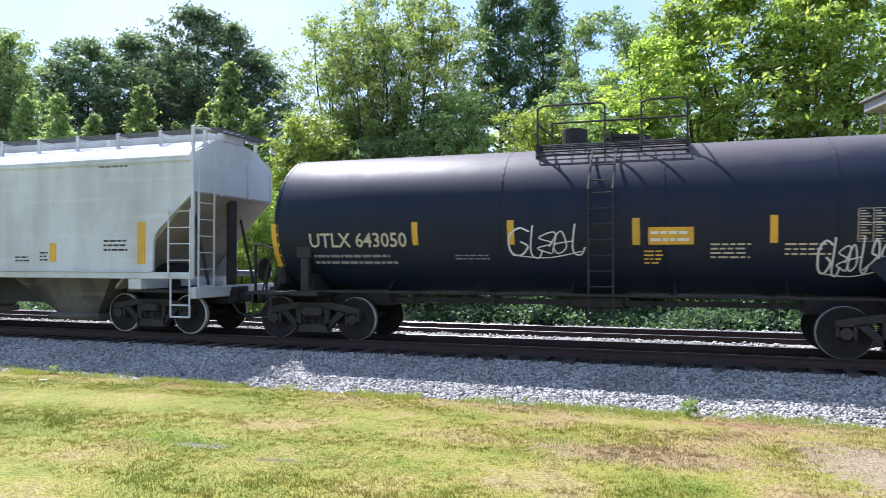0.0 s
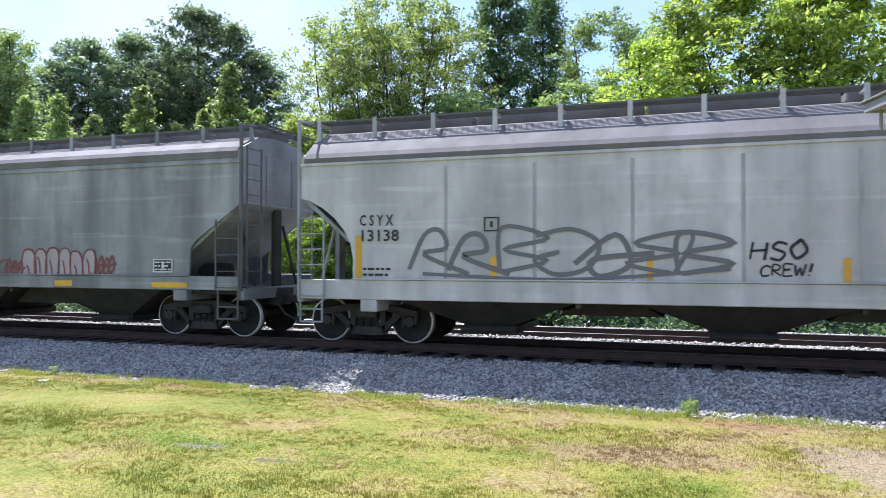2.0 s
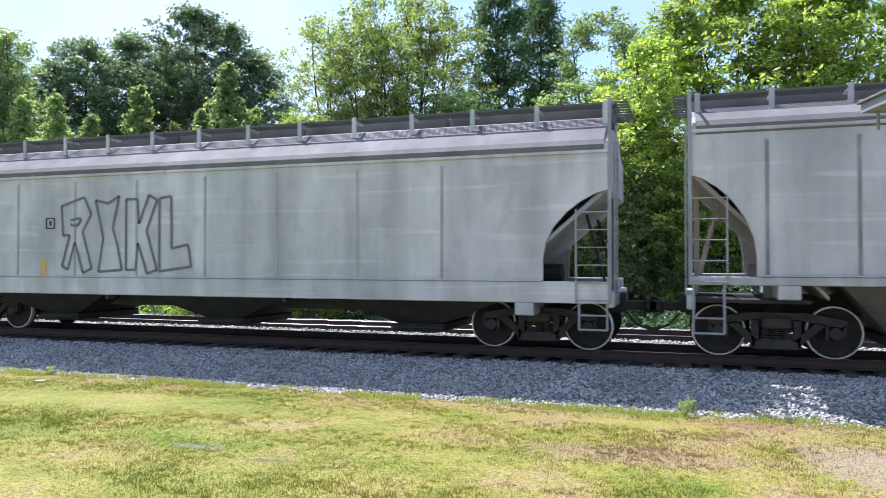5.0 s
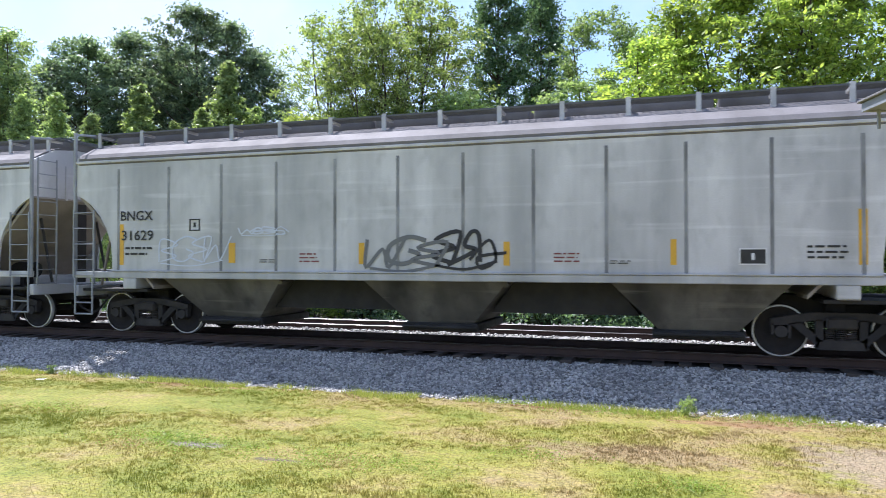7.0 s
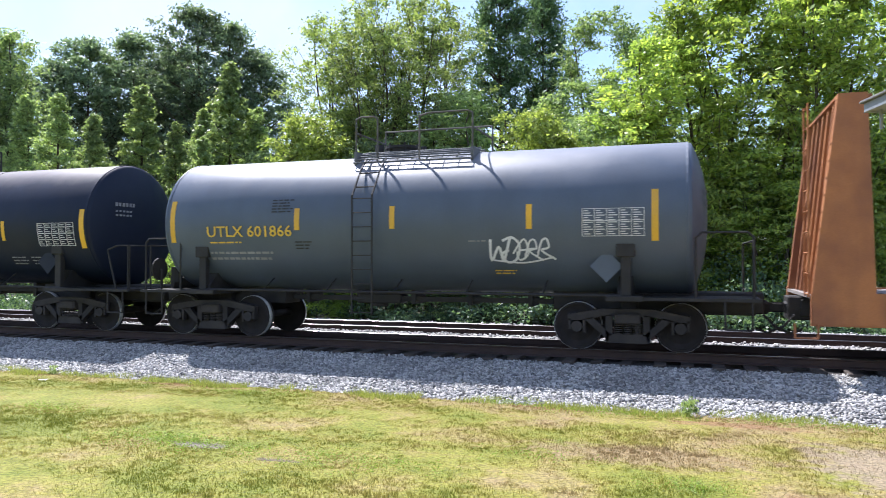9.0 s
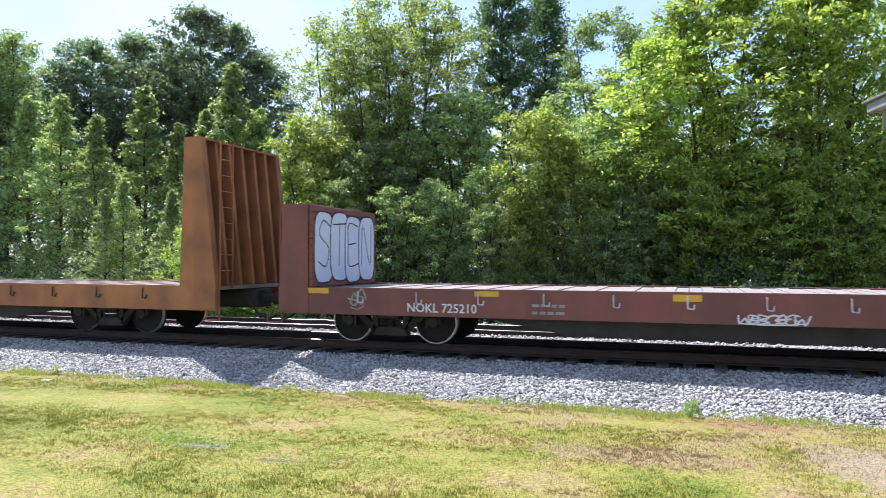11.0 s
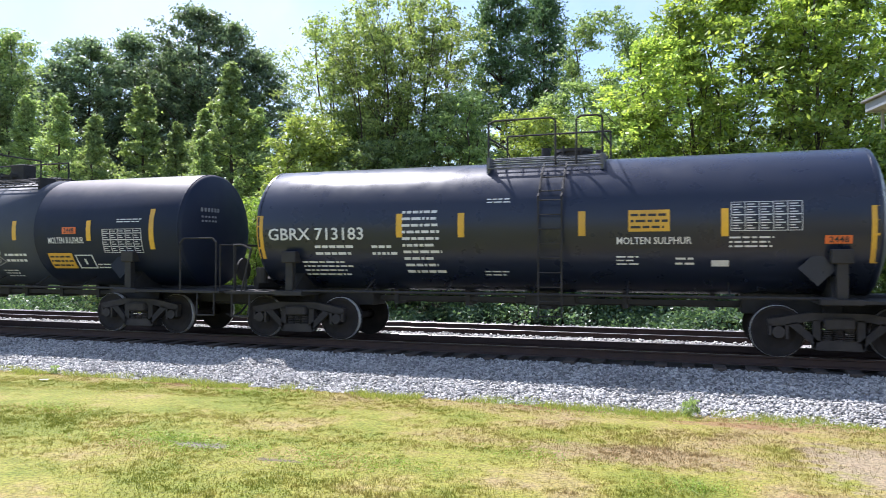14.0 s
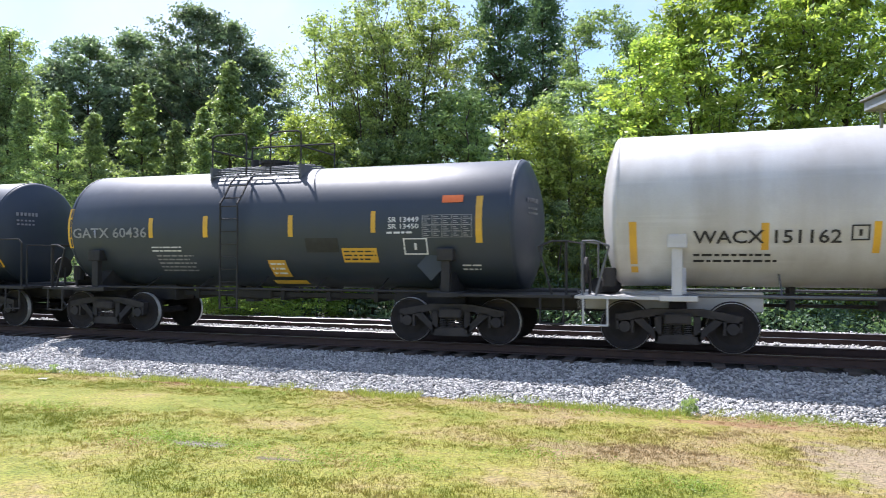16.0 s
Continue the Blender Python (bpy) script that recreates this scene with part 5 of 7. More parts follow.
        pts_b = [(m_ - r, -0.95, 0.42), (m_ + r, -0.95, 0.42), (m_ + r, 0.95, 0.42), (m_ - r, 0.95, 0.42)]
        tv, bv = [bm.verts.new(p) for p in pts_t], [bm.verts.new(p) for p in pts_b]
        bm.faces.new(tv)
        bm.faces.new(bv[::-1])
        for i in range(4):
            j = (i + 1) % 4
            bm.faces.new((tv[j], tv[i], bv[i], bv[j]))
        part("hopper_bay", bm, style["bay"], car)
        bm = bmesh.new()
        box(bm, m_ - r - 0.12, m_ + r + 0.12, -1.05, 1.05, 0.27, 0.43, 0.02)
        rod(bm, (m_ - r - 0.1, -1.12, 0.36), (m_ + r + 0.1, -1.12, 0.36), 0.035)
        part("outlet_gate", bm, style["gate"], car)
    # weld seams on the side
    for x in style["seams"]:
        if abs(x) < half - cut_x:
            part("seam", box(bmesh.new(), x - 0.03, x + 0.03, -W - 0.01, -W + 0.002, sill1 + 0.03, eave - 0.3), style["seam"], car)
        elif abs(x) < half - 0.3:
            part("seam", box(bmesh.new(), x - 0.022, x + 0.022, -W - 0.008, -W + 0.002, cut_z + 0.1, eave - 0.3), style["seam"], car)
    return car, mid


def tank_car(label, left, right, trucks, top, radius, paint, ladder_x, rings=(), open_frame=False, rail_style=0, platform=(1.15, 1.15), trim="soot"):
    """A tank car: shell with domed heads, stub sills, saddles, top platform with rails and valves, side ladder."""
    car, mid, half = start_car("tank_car", label, "tank car", left, right, trucks)
    r, zc = radius, top - radius
    lx = ladder_x - mid
    head = 0.36
    prof = [(-half, 0.0)] + [(-half + 0.30 * q ** 2.5, r * q) for q in (0.2, 0.4, 0.6, 0.75, 0.87, 0.95, 0.985)] + [(-half + head, r)]
    prof += [(-half + head + 0.001 + (2 * half - 2 * head - 0.002) * k / 6, r) for k in range(1, 6)] + [(-x, q) for x, q in prof[::-1]]
    # the shell sits a little towards the leading end of the underframe
    prof = [(x - 0.22, q) for x, q in prof]
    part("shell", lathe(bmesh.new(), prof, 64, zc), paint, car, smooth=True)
    for x in (-half + head - 0.22, half - head - 0.22, *[q - mid for q in rings]):
        part("jacket_band", lathe(bmesh.new(), [(x - 0.025, r - 0.01), (x - 0.02, r + 0.009), (x + 0.02, r + 0.009), (x + 0.025, r - 0.01)], 48, zc), paint, car)
    face = tank_face(r, zc)
    # marks on the trailing head
    bm, R = bmesh.new(), random.Random(int(left))
    for k, (z, w) in enumerate(((0.42, 0.5), (0.28, 0.42), (0.18, 0.46))):
        y = -0.85
        while y < -0.85 + w:
            q = min(math.hypot(y + 0.05, z) / r, 0.95)
            x = half - 0.22 - 0.30 * q ** 2.5 + 0.012
            box(bm, x - 0.004, x, y, y + 0.06 + 0.02 * R.random(), zc + z, zc + z + (0.09 if k == 0 else 0.045))
            y += 0.1
    part("end_lettering", bm, "faded_ink" if trim != "tank_white" else "black_ink", car)
    # frame, saddles, side pipes, end decks
    for d in (-1, 1):
        tx = [t - mid for t in trucks][0 if d < 0 else 1]
        bm = bmesh.new()
        lo, hi = sorted((tx - d * 1.5, d * (half + 0.75)))
        box(bm, lo, hi, -0.35, 0.35, 0.72, 1.1, 0.02)
        part("stub_sill", bm, trim, car)
        bm = bmesh.new()
        lo, hi = sorted((tx - d * 0.35, tx + d * 0.3))
        prism_pts = [(-1.28, 0.98), (1.28, 0.98), (1.28, 1.15), (0.95, zc - r * 0.72), (-0.95, zc - r * 0.72), (-1.28, 1.15)]
        sweep(bm, prism_pts, lo + 0.2, hi - 0.2)
        box(bm, lo, hi, -1.45, 1.45, 0.96, 1.06, 0.01)
        for s in (-1, 1):
            box(bm, tx - 0.09, tx + 0.09, *sorted((s * 1.22, s * 1.36)), 1.06, zc - 0.62, 0.01)
            box(bm, tx - 0.17, tx + 0.17, *sorted((s * (r - 0.32), s * 1.4)), zc - 0.75, zc - 0.5, 0.02)
        part("saddle", bm, trim, car)
        bm = bmesh.new()
        lo, hi = sorted((tx + d * 0.3, d * (half + 0.62)))
        box(bm, lo, hi, -1.45, 1.45, 0.985, 1.04)
        part("end_deck", bm, trim, car)
        coupler(car, d * (half + 0.62), d)
        bm = bmesh.new()
        ex = d * (half + 0.5)
        pipe(bm, [(ex - d * 0.95, -1.4, 1.04), (ex - d * 0.95, -1.4, 2.1), (ex - d * 0.85, -1.4, 2.2), (ex - d * 0.1, -1.4, 2.2), (ex, -1.4, 2.1), (ex, -1.4, 1.04)] if rail_style else
             [(ex - d * 0.25, -1.4, 1.04), (ex - d * 0.5, -1.4, 1.95), (ex - d * 0.25, -1.38, 2.05), (ex, -1.3, 2.05), (ex, -1.3, 1.04)], 0.022)
        pipe(bm, [(ex, -1.25, 1.04), (ex, -1.25, 2.05), (ex, 1.25, 2.05), (ex, 1.25, 1.04)], 0.02)
        part("end_handrail", bm, "grate" if trim == "tank_white" else trim, car)
        if d < 0:
            bm = bmesh.new()
            rod(bm, (ex - d * 0.45, -0.9, 1.2), (ex - d * 0.45, -0.9, 1.55), 0.13, 10)
            rod(bm, (ex - d * 0.2, -0.75, 1.2), (ex - d * 0.5, -0.3, 1.2), 0.16, 10)
            rod(bm, (ex - d * 0.1, -1.0, 1.04), (ex - d * 0.1, -1.0, 1.5), 0.03)
            rod(bm, (ex - d * 0.06, -1.0, 1.5), (ex - d * 0.02, -1.0, 1.5), 0.26, 14)
            part("brake_gear", bm, "soot", car)
        bm = bmesh.new()
        sx = d * (half + 0.25)
        pipe(bm, [(sx - 0.22, -1.43, 1.0), (sx - 0.22, -1.43, 0.5), (sx + 0.22, -1.43, 0.5), (sx + 0.22, -1.43, 1.0)], 0.02)
        part("step", bm, trim, car)
    a, b = trucks[0] - mid, trucks[1] - mid
    for s in (-1, 1):
        bm = bmesh.new()
        rod(bm, (a, s * 1.32, 1.06), (b, s * 1.32, 1.06), 0.028)
        for k in range(1, 6):
            x = a + (b - a) * k / 6
            rod(bm, (x, s * 1.32, 1.06), (x, s * r * 0.55, zc - r * 0.8), 0.016, 5)
        part("side_pipe", bm, "grate" if trim == "tank_white" else trim, car)
    bm = bmesh.new()
    rod(bm, (-0.3 + lx, 0, zc - r - 0.35), (-0.3 + lx, 0, zc - r + 0.05), 0.2, 12)
    box(bm, lx - 0.75, lx + 0.3, -0.22, 0.22, zc - r - 0.28, zc - r - 0.06, 0.03)
    box(bm, a + 1.6, b - 1.4, -0.16, -0.04, zc - r - 0.22, zc - r - 0.12)
    rod(bm, (a + 1.4, 0.35, 0.82), (b - 1.4, 0.35, 0.82), 0.035)
    for k in range(5):
        x = a + 2 + (b - a - 4) * k / 4
        box(bm, x - 0.05, x + 0.05, -0.2, 0.45, 0.76, zc - r + 0.12)
    part("under_gear", bm, "soot", car)
    # diamond placard holder low on the shell
    zp, px = zc - r * 0.62, b - 0.35
    bm = bmesh.new()
    prism(bm, [(px - 0.3, zp), (px, zp - 0.3), (px + 0.3, zp), (px, zp + 0.3)][::-1], face(zp + 0.1, 0.03) - 0.03, face(zp + 0.1, 0.03))
    part("placard_holder", bm, paint, car)
    # side ladder
    lad = ladder(car, lx - 0.22, -r - 0.1, 0.62, zc + 0.5, trim, 0.44, 8)
    bm = bmesh.new()
    for px in (-0.22, 0.22):
        pts = [(lx + px, -r - 0.1, zc + 0.5)] + [(lx + px, -(r + 0.1) * math.cos(t), zc + (r + 0.1) * math.sin(t)) for t in (0.5, 0.75, 1.0)]
        pipe(bm, pts, 0.022)
    for t in (0.45, 0.68, 0.92):
        rod(bm, (lx - 0.22, -(r + 0.1) * math.cos(t), zc + (r + 0.1) * math.sin(t)), (lx + 0.22, -(r + 0.1) * math.cos(t), zc + (r + 0.1) * math.sin(t)), 0.016, 6)
    part("ladder_top", bm, trim, car)
    # top platform: gratings on both shoulders, posts and rails, dome with lid and valves
    la, lb = platform
    zt = zc + r
    for s in (-1, 1):
        bm = bmesh.new()
        for k in range(7):
            t = 0.92 + 0.09 * k
            y, z = s * (r + 0.1) * math.cos(t), zc + (r + 0.1) * math.sin(t)
            rod(bm, (lx - la, y, z), (lx + lb, y, z), 0.017, 5)
        n = int((la + lb) / 0.3)
        for k in range(n + 1):
            x = lx - la + (la + lb) * k / n
            pipe(bm, [(x, s * (r + 0.085) * math.cos(t), zc + (r + 0.085) * math.sin(t)) for t in (0.92, 1.2, 1.46)], 0.014, 5)
        for x in (lx - la, lx + lb):
            box(bm, x - 0.03, x + 0.03, *sorted((s * 0.35, s * 0.85)), zt - 0.28, zt + 0.03)
        part("platform_grating", bm, "grate" if paint != "tank_black" else "soot", car)
    bm = bmesh.new()
    rod(bm, (lx + 0.25, 0, zt - 0.1), (lx + 0.25, 0, zt + 0.16), 0.33, 18)
    rod(bm, (lx + 0.25, 0, zt + 0.16), (lx + 0.25, 0, zt + 0.22), 0.37, 18)
    for k in range(6):
        q = 2 * math.pi * k / 6
        rod(bm, (lx + 0.25 + 0.35 * math.cos(q), 0.35 * math.sin(q), zt + 0.1), (lx + 0.25 + 0.35 * math.cos(q), 0.35 * math.sin(q), zt + 0.27), 0.025, 6)
    part("manway", bm, "soot", car)
    vx = -0.35 if not open_frame else -0.7
    part("valve_housing", rod(bmesh.new(), (lx + vx, 0.1, zt - 0.1), (lx + vx, 0.1, zt + (0.42 if open_frame else 0.3)), 0.26 if open_frame else 0.1, 14), "soot", car)
    part("vent", rod(bmesh.new(), (lx + 0.75, 0, zt - 0.1), (lx + 0.75, 0, zt + 0.2), 0.07, 8), "soot", car)
    h = 0.72
    rails = []
    if rail_style == 2:
        rails = [[(lx + 0.3, -0.75, zt - 0.15), (lx + 0.3, -0.75, zt + h), (lx + 0.3, 0.75, zt + h), (lx + 0.3, 0.75, zt - 0.15)],
                 [(lx - 0.35, -0.75, zt + h - 0.02), (lx + 0.65, -0.75, zt + h - 0.02)], [(lx - 1.5, 0.75, zt + h - 0.1), (lx + 1.3, 0.75, zt + h - 0.1)],
                 [(lx + 1.3, 0.75, zt - 0.15), (lx + 1.3, 0.75, zt + h - 0.1)]]
        part("valve_box", box(bmesh.new(), lx + 0.28, lx + 0.75, -0.2, 0.2, zt - 0.02, zt + 0.5, 0.02), "soot", car)
    else:
        y = -0.8
        rails = [[(lx - la, y, zt - 0.25), (lx - la, y, zt + h), (lx - la + 0.12, y, zt + h + 0.05), (lx - 0.1, y, zt + h + 0.05), (lx, y, zt + h), (lx, y, zt - 0.2)],
                 [(lx + lb * 0.45, y, zt - 0.2), (lx + lb * 0.45, y, zt + h), (lx + lb * 0.55, y, zt + h + 0.05), (lx + lb - 0.1, y, zt + h + 0.05), (lx + lb, y, zt + h), (lx + lb, y, zt - 0.25)],
                 [(lx - la, -y, zt - 0.25), (lx - la, -y, zt + h), (lx + lb, -y, zt + h), (lx + lb, -y, zt - 0.25)],
                 [(lx - la, -0.8, zt + h * 0.6), (lx - la, 0.8, zt + h * 0.6)], [(lx + lb, -0.8, zt + h * 0.6), (lx + lb, 0.8, zt + h * 0.6)]]
    for pts in rails:
        part("platform_rail", pipe(bmesh.new(), pts, 0.022), "soot" if not rail_style == 1 else "khaki", car)
    return car, mid, face


def flat_car(label, left, right, trucks, paint, bulk_h, bulk_in, bulk_out, deck_mat, tall):
    """A bulkhead flat car: deck on deep sills, and a braced wall across each end."""
    car, mid, half = start_car("bulkhead_flat_car", label, "flat car", left, right, trucks)
    W = 1.58
    for s in (-1, 1):
        bm = bmesh.new()
        y0, y1 = sorted((s * W, s * (W - 0.09)))
        prism(bm, [(-half, 0.62), (-half, 1.165), (half, 1.165), (half, 0.62)], y0, y1)
        part("side_sill", bm, paint, car)
        bm = bmesh.new()
        d0, d1 = sorted((s * (W - 0.25), s * (W - 0.4)))
        prism(bm, [(-half + 4.2, 0.62), (-half + 6.2, 0.30), (half - 6.2, 0.30), (half - 4.2, 0.62)][::-1], d0, d1)
        # coloured near-black to stand in for the shaded recess under the sill
        part("belly_plate", bm, "soot", car)
    n = int(half * 2 / 0.24)
    bm = bmesh.new()
    for k in range(n):
        x = -half + 2 * half * k / n
        box(bm, x + 0.006, x + 2 * half / n - 0.006, -W + 0.09, W - 0.09, 1.07, 1.128 + 0.008 * ((k * 7) % 3))
    tagged(part("deck", bm, deck_mat, car, "weathered plank deck"), kind="stuff")
    bm = bmesh.new()
    box(bm, -half - 0.2, half + 0.2, -0.3, 0.3, 0.62, 1.05, 0.02)
    for k in range(12):
        x = -half + 1 + (2 * half - 2) * k / 11
        box(bm, x - 0.06, x + 0.06, -1.45, 1.45, 0.7, 1.05)
    part("centre_sill", bm, "soot", car)
    for k in range(14):
        x = -half + 1.9 + (2 * half - 3.8) * k / 13
        bm = bmesh.new()
        pipe(bm, [(x - 0.05, -W - 0.03, 1.10), (x - 0.05, -W - 0.04, 0.88), (x + 0.05, -W - 0.04, 0.87), (x + 0.06, -W - 0.03, 0.95)], 0.014)
        part("stake_hook", bm, "hop_pale" if not tall else "soot", car)
    for d in (-1, 1):
        coupler(car, d * half, d)
        bw = 0.95 if tall else 0.7
        x_in = d * (half - bw)
        x_wall = x_in if tall else x_in - d * 0.09
        for s in (-1, 1):
            bm = bmesh.new()
            pts = [(d * (half - 0.02), 0.66), (d * (half - 0.02), 1.2), (d * (half - (0.42 if tall else 0.12)), bulk_h), (x_in + d * (0.1 if tall else 0), bulk_h), (x_in, 1.12), (x_in - d * 0.02, 0.64)]
            prism(bm, pts[::d], *sorted((s * (W + 0.015), s * (W - 0.16))))
            part("bulkhead_post", bm, bulk_out, car)
        # wall of boards between the posts
        nb = 12
        for k in range(nb):
            z0 = 1.17 + (bulk_h - 1.19) * k / nb
            bm = bmesh.new()
            lean = d * (0.1 if tall else 0) * (k + 0.5) / nb
            side = W - 0.165 if tall else W
            box(bm, *sorted((x_wall + lean, x_wall + lean + d * 0.07)), -side, side, z0 + 0.005, z0 + (bulk_h - 1.19) / nb - 0.004, 0.006)
            part("board", bm, bulk_out if d < 0 and not tall else bulk_in, car)
        for k in range(5):
            y = -1.0 + 2.0 * k / 4
            rib = prism(bmesh.new(), [(d * (half - 0.1), 1.13), (d * (half - (0.45 if tall else 0.15)), bulk_h - 0.05), (x_wall + d * 0.18, bulk_h - 0.05), (x_wall + d * 0.09, 1.13)][::d], y - 0.05, y + 0.05)
            part("bulkhead_rib", rib, bulk_out, car)
        for z in (1.5, 2.3, 3.1, 3.9):
            if z < bulk_h:
                part("bulkhead_beam", box(bmesh.new(), *sorted((x_wall + d * 0.12, x_wall + d * 0.3)), -W + 0.17, W - 0.17, z - 0.04, z + 0.04), bulk_out, car)
        bm = bmesh.new()
        box(bm, *sorted((x_in + d * 0.0, d * (half - (0.42 if tall else 0.12)))), -W + 0.165, W - 0.165, bulk_h - 0.045, bulk_h)
        part("bulkhead_cap", bm, bulk_out, car)
        ladder(car, d * (half + 0.02) - (0 if d > 0 else 0.0), -W + 0.1, 1.1, bulk_h - 0.1, bulk_out, 0.45, axis="y")
        bm = bmesh.new()
        pipe(bm, [(d * half - 0.25, -W - 0.02, 0.66), (d * half - 0.25, -W - 0.02, 0.42), (d * half + 0.1, -W - 0.02, 0.42), (d * half + 0.1, -W - 0.02, 0.66)], 0.02)
        part("step", bm, bulk_out, car)
    return car, mid


STYLE_SEAMED = dict(sill0=1.29, sill1=1.44, eave=4.07, walk=4.72, cut_x=1.05, cut_z=3.2, curve=True, seam="seam", slope="slope_khaki", roof="roof_dust", sill="hop_grey", shoulder=0.52, rib=0.10,
                    posts=15, bays=3, bay_w=0.68, bay_gap=0.38, bay="khaki", gate="soot", pad=1.55, tall_post=True, trim="trim_steel", ladder_drop=0.35, seams=[])
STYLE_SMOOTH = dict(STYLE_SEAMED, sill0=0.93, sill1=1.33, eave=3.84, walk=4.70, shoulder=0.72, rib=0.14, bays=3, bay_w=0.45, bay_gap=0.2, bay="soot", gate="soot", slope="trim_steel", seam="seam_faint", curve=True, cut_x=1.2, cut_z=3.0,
                    roof="roof_dust", sill="hop_pale", posts=14, trim="trim_steel")
STYLE_DARK = dict(STYLE_SMOOTH, sill0=1.07, sill1=1.37, eave=4.1, walk=4.72, shoulder=0.5, rib=0.24, curve=False, cut_x=1.3, cut_z=2.95, slope="hop_dark", roof="roof_dust", sill="hop_dark", trim="grate", tall_post=True)
STYLE_WHITE = dict(STYLE_SEAMED, eave=4.05, curve=False, slope="slope_khaki", roof="hop_white", sill="hop_white", trim="hop_white", bays=3, bay_w=0.62, gate="khaki")
SEAMS = [-7.55, -6.17, -4.8, -3.44, -2.07, -0.69, 0.66, 2.03, 3.36, 4.72, 6.09, 7.45]

# covered hoppers
white_hopper, c0 = hopper_car("white covered hopper car with khaki outlet bays", -27.8, -10.3, (-26.2, -11.9), "hop_white", STYLE_WHITE)
dark_hopper, c2 = hopper_car("weathered dark grey covered hopper with pink graffiti", 6.4, 23.3, (7.65, 21.92), "hop_dark", STYLE_DARK)
scrawl_hopper, c3 = hopper_car("grey covered hopper with black scrawled graffiti", 24.75, 41.87, (26.0, 40.42), "hop_pale", dict(STYLE_SMOOTH, seams=[-5.38, -3.64, -1.87, -0.04, 1.74, 3.6, 5.4]))
seam_hopper, c4 = hopper_car("clean grey seamed covered hopper with khaki bays", 43.3, 61.1, (44.7, 59.5), "hop_grey", dict(STYLE_SEAMED, seams=SEAMS))
outline_hopper, c5 = hopper_car("grey covered hopper with large outlined graffiti letters", 62.56, 79.7, (63.94, 78.3), "hop_pale", dict(STYLE_SMOOTH, seams=[-5.38, -3.64, -1.87, -0.04, 1.74, 3.6, 5.4]))
pale_hopper, c6 = hopper_car("pale grey seamed covered hopper with faint graffiti", 81.1, 98.63, (82.5, 97.05), "hop_pale", dict(STYLE_SEAMED, seams=SEAMS))
tag_hopper, c7 = hopper_car("pale seamed covered hopper with grey graffiti letters", 100.0, 117.55, (101.55, 116.0), "hop_pale", dict(STYLE_SEAMED, seams=SEAMS))
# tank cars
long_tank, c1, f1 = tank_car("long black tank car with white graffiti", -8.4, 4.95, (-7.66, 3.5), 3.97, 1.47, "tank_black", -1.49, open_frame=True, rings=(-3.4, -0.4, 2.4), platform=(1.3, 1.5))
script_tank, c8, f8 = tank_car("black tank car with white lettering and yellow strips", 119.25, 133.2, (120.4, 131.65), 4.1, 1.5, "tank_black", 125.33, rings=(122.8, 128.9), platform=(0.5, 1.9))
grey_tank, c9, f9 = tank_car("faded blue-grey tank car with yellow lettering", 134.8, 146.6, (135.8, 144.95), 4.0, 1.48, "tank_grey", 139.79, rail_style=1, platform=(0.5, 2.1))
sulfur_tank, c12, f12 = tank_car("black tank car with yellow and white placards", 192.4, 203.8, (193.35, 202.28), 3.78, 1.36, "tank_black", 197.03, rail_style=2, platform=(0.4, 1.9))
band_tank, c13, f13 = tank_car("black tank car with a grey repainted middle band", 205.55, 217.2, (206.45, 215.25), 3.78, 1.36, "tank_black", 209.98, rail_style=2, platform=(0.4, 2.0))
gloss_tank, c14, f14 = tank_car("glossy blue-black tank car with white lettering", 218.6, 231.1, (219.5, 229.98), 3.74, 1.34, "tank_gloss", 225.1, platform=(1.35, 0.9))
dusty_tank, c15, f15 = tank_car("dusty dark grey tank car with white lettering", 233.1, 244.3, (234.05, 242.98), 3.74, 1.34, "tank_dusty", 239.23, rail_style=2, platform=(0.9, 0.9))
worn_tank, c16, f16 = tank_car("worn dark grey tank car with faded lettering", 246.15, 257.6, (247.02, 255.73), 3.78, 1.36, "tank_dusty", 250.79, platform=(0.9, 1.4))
white_tank, c17, f17 = tank_car("white tank car with black lettering", 258.9, 271.5, (260.08, 270.3), 4.12, 1.47, "tank_white", 265.3, trim="tank_white")
# bulkhead flat cars
orange_flat, c10 = flat_car("rusty orange bulkhead flat car, empty, with tall ends", 147.95, 168.85, (151.1, 165.4), "orange_paint", 4.45, "red_oxide", "orange_paint", "plank", True)
red_flat, c11 = flat_car("oxide-red bulkhead flat car, empty, with graffiti on its end", 170.4, 190.6, (172.7, 188.0), "red_oxide", 2.9, "plank", "red_oxide", "plank", False)
add_wheelsets()
H = flat_face(1.6)
FLAT = flat_face(1.58)
SILL = flat_face(1.63)


def frame_mark(parent, x0, x1, z0, z1, face, mat):
    """A thin ruled rectangle with a short mark inside."""
    bm, t = bmesh.new(), 0.025
    for a in (z0, z1 - t):
        patch(bm, x0, x1, a, a + t, face, 0.016, 0, 1)
    for a in (x0, x1 - t):
        patch(bm, a, a + t, z0 + t, z1 - t, face, 0.016, 0, 1)
    m_ = (x0 + x1) / 2
    patch(bm, m_ - t, m_ + t, z0 + 0.3 * (z1 - z0), z0 + 0.7 * (z1 - z0), face, 0.016, 0, 1)
    return part("ruled_mark", bm, mat, parent)


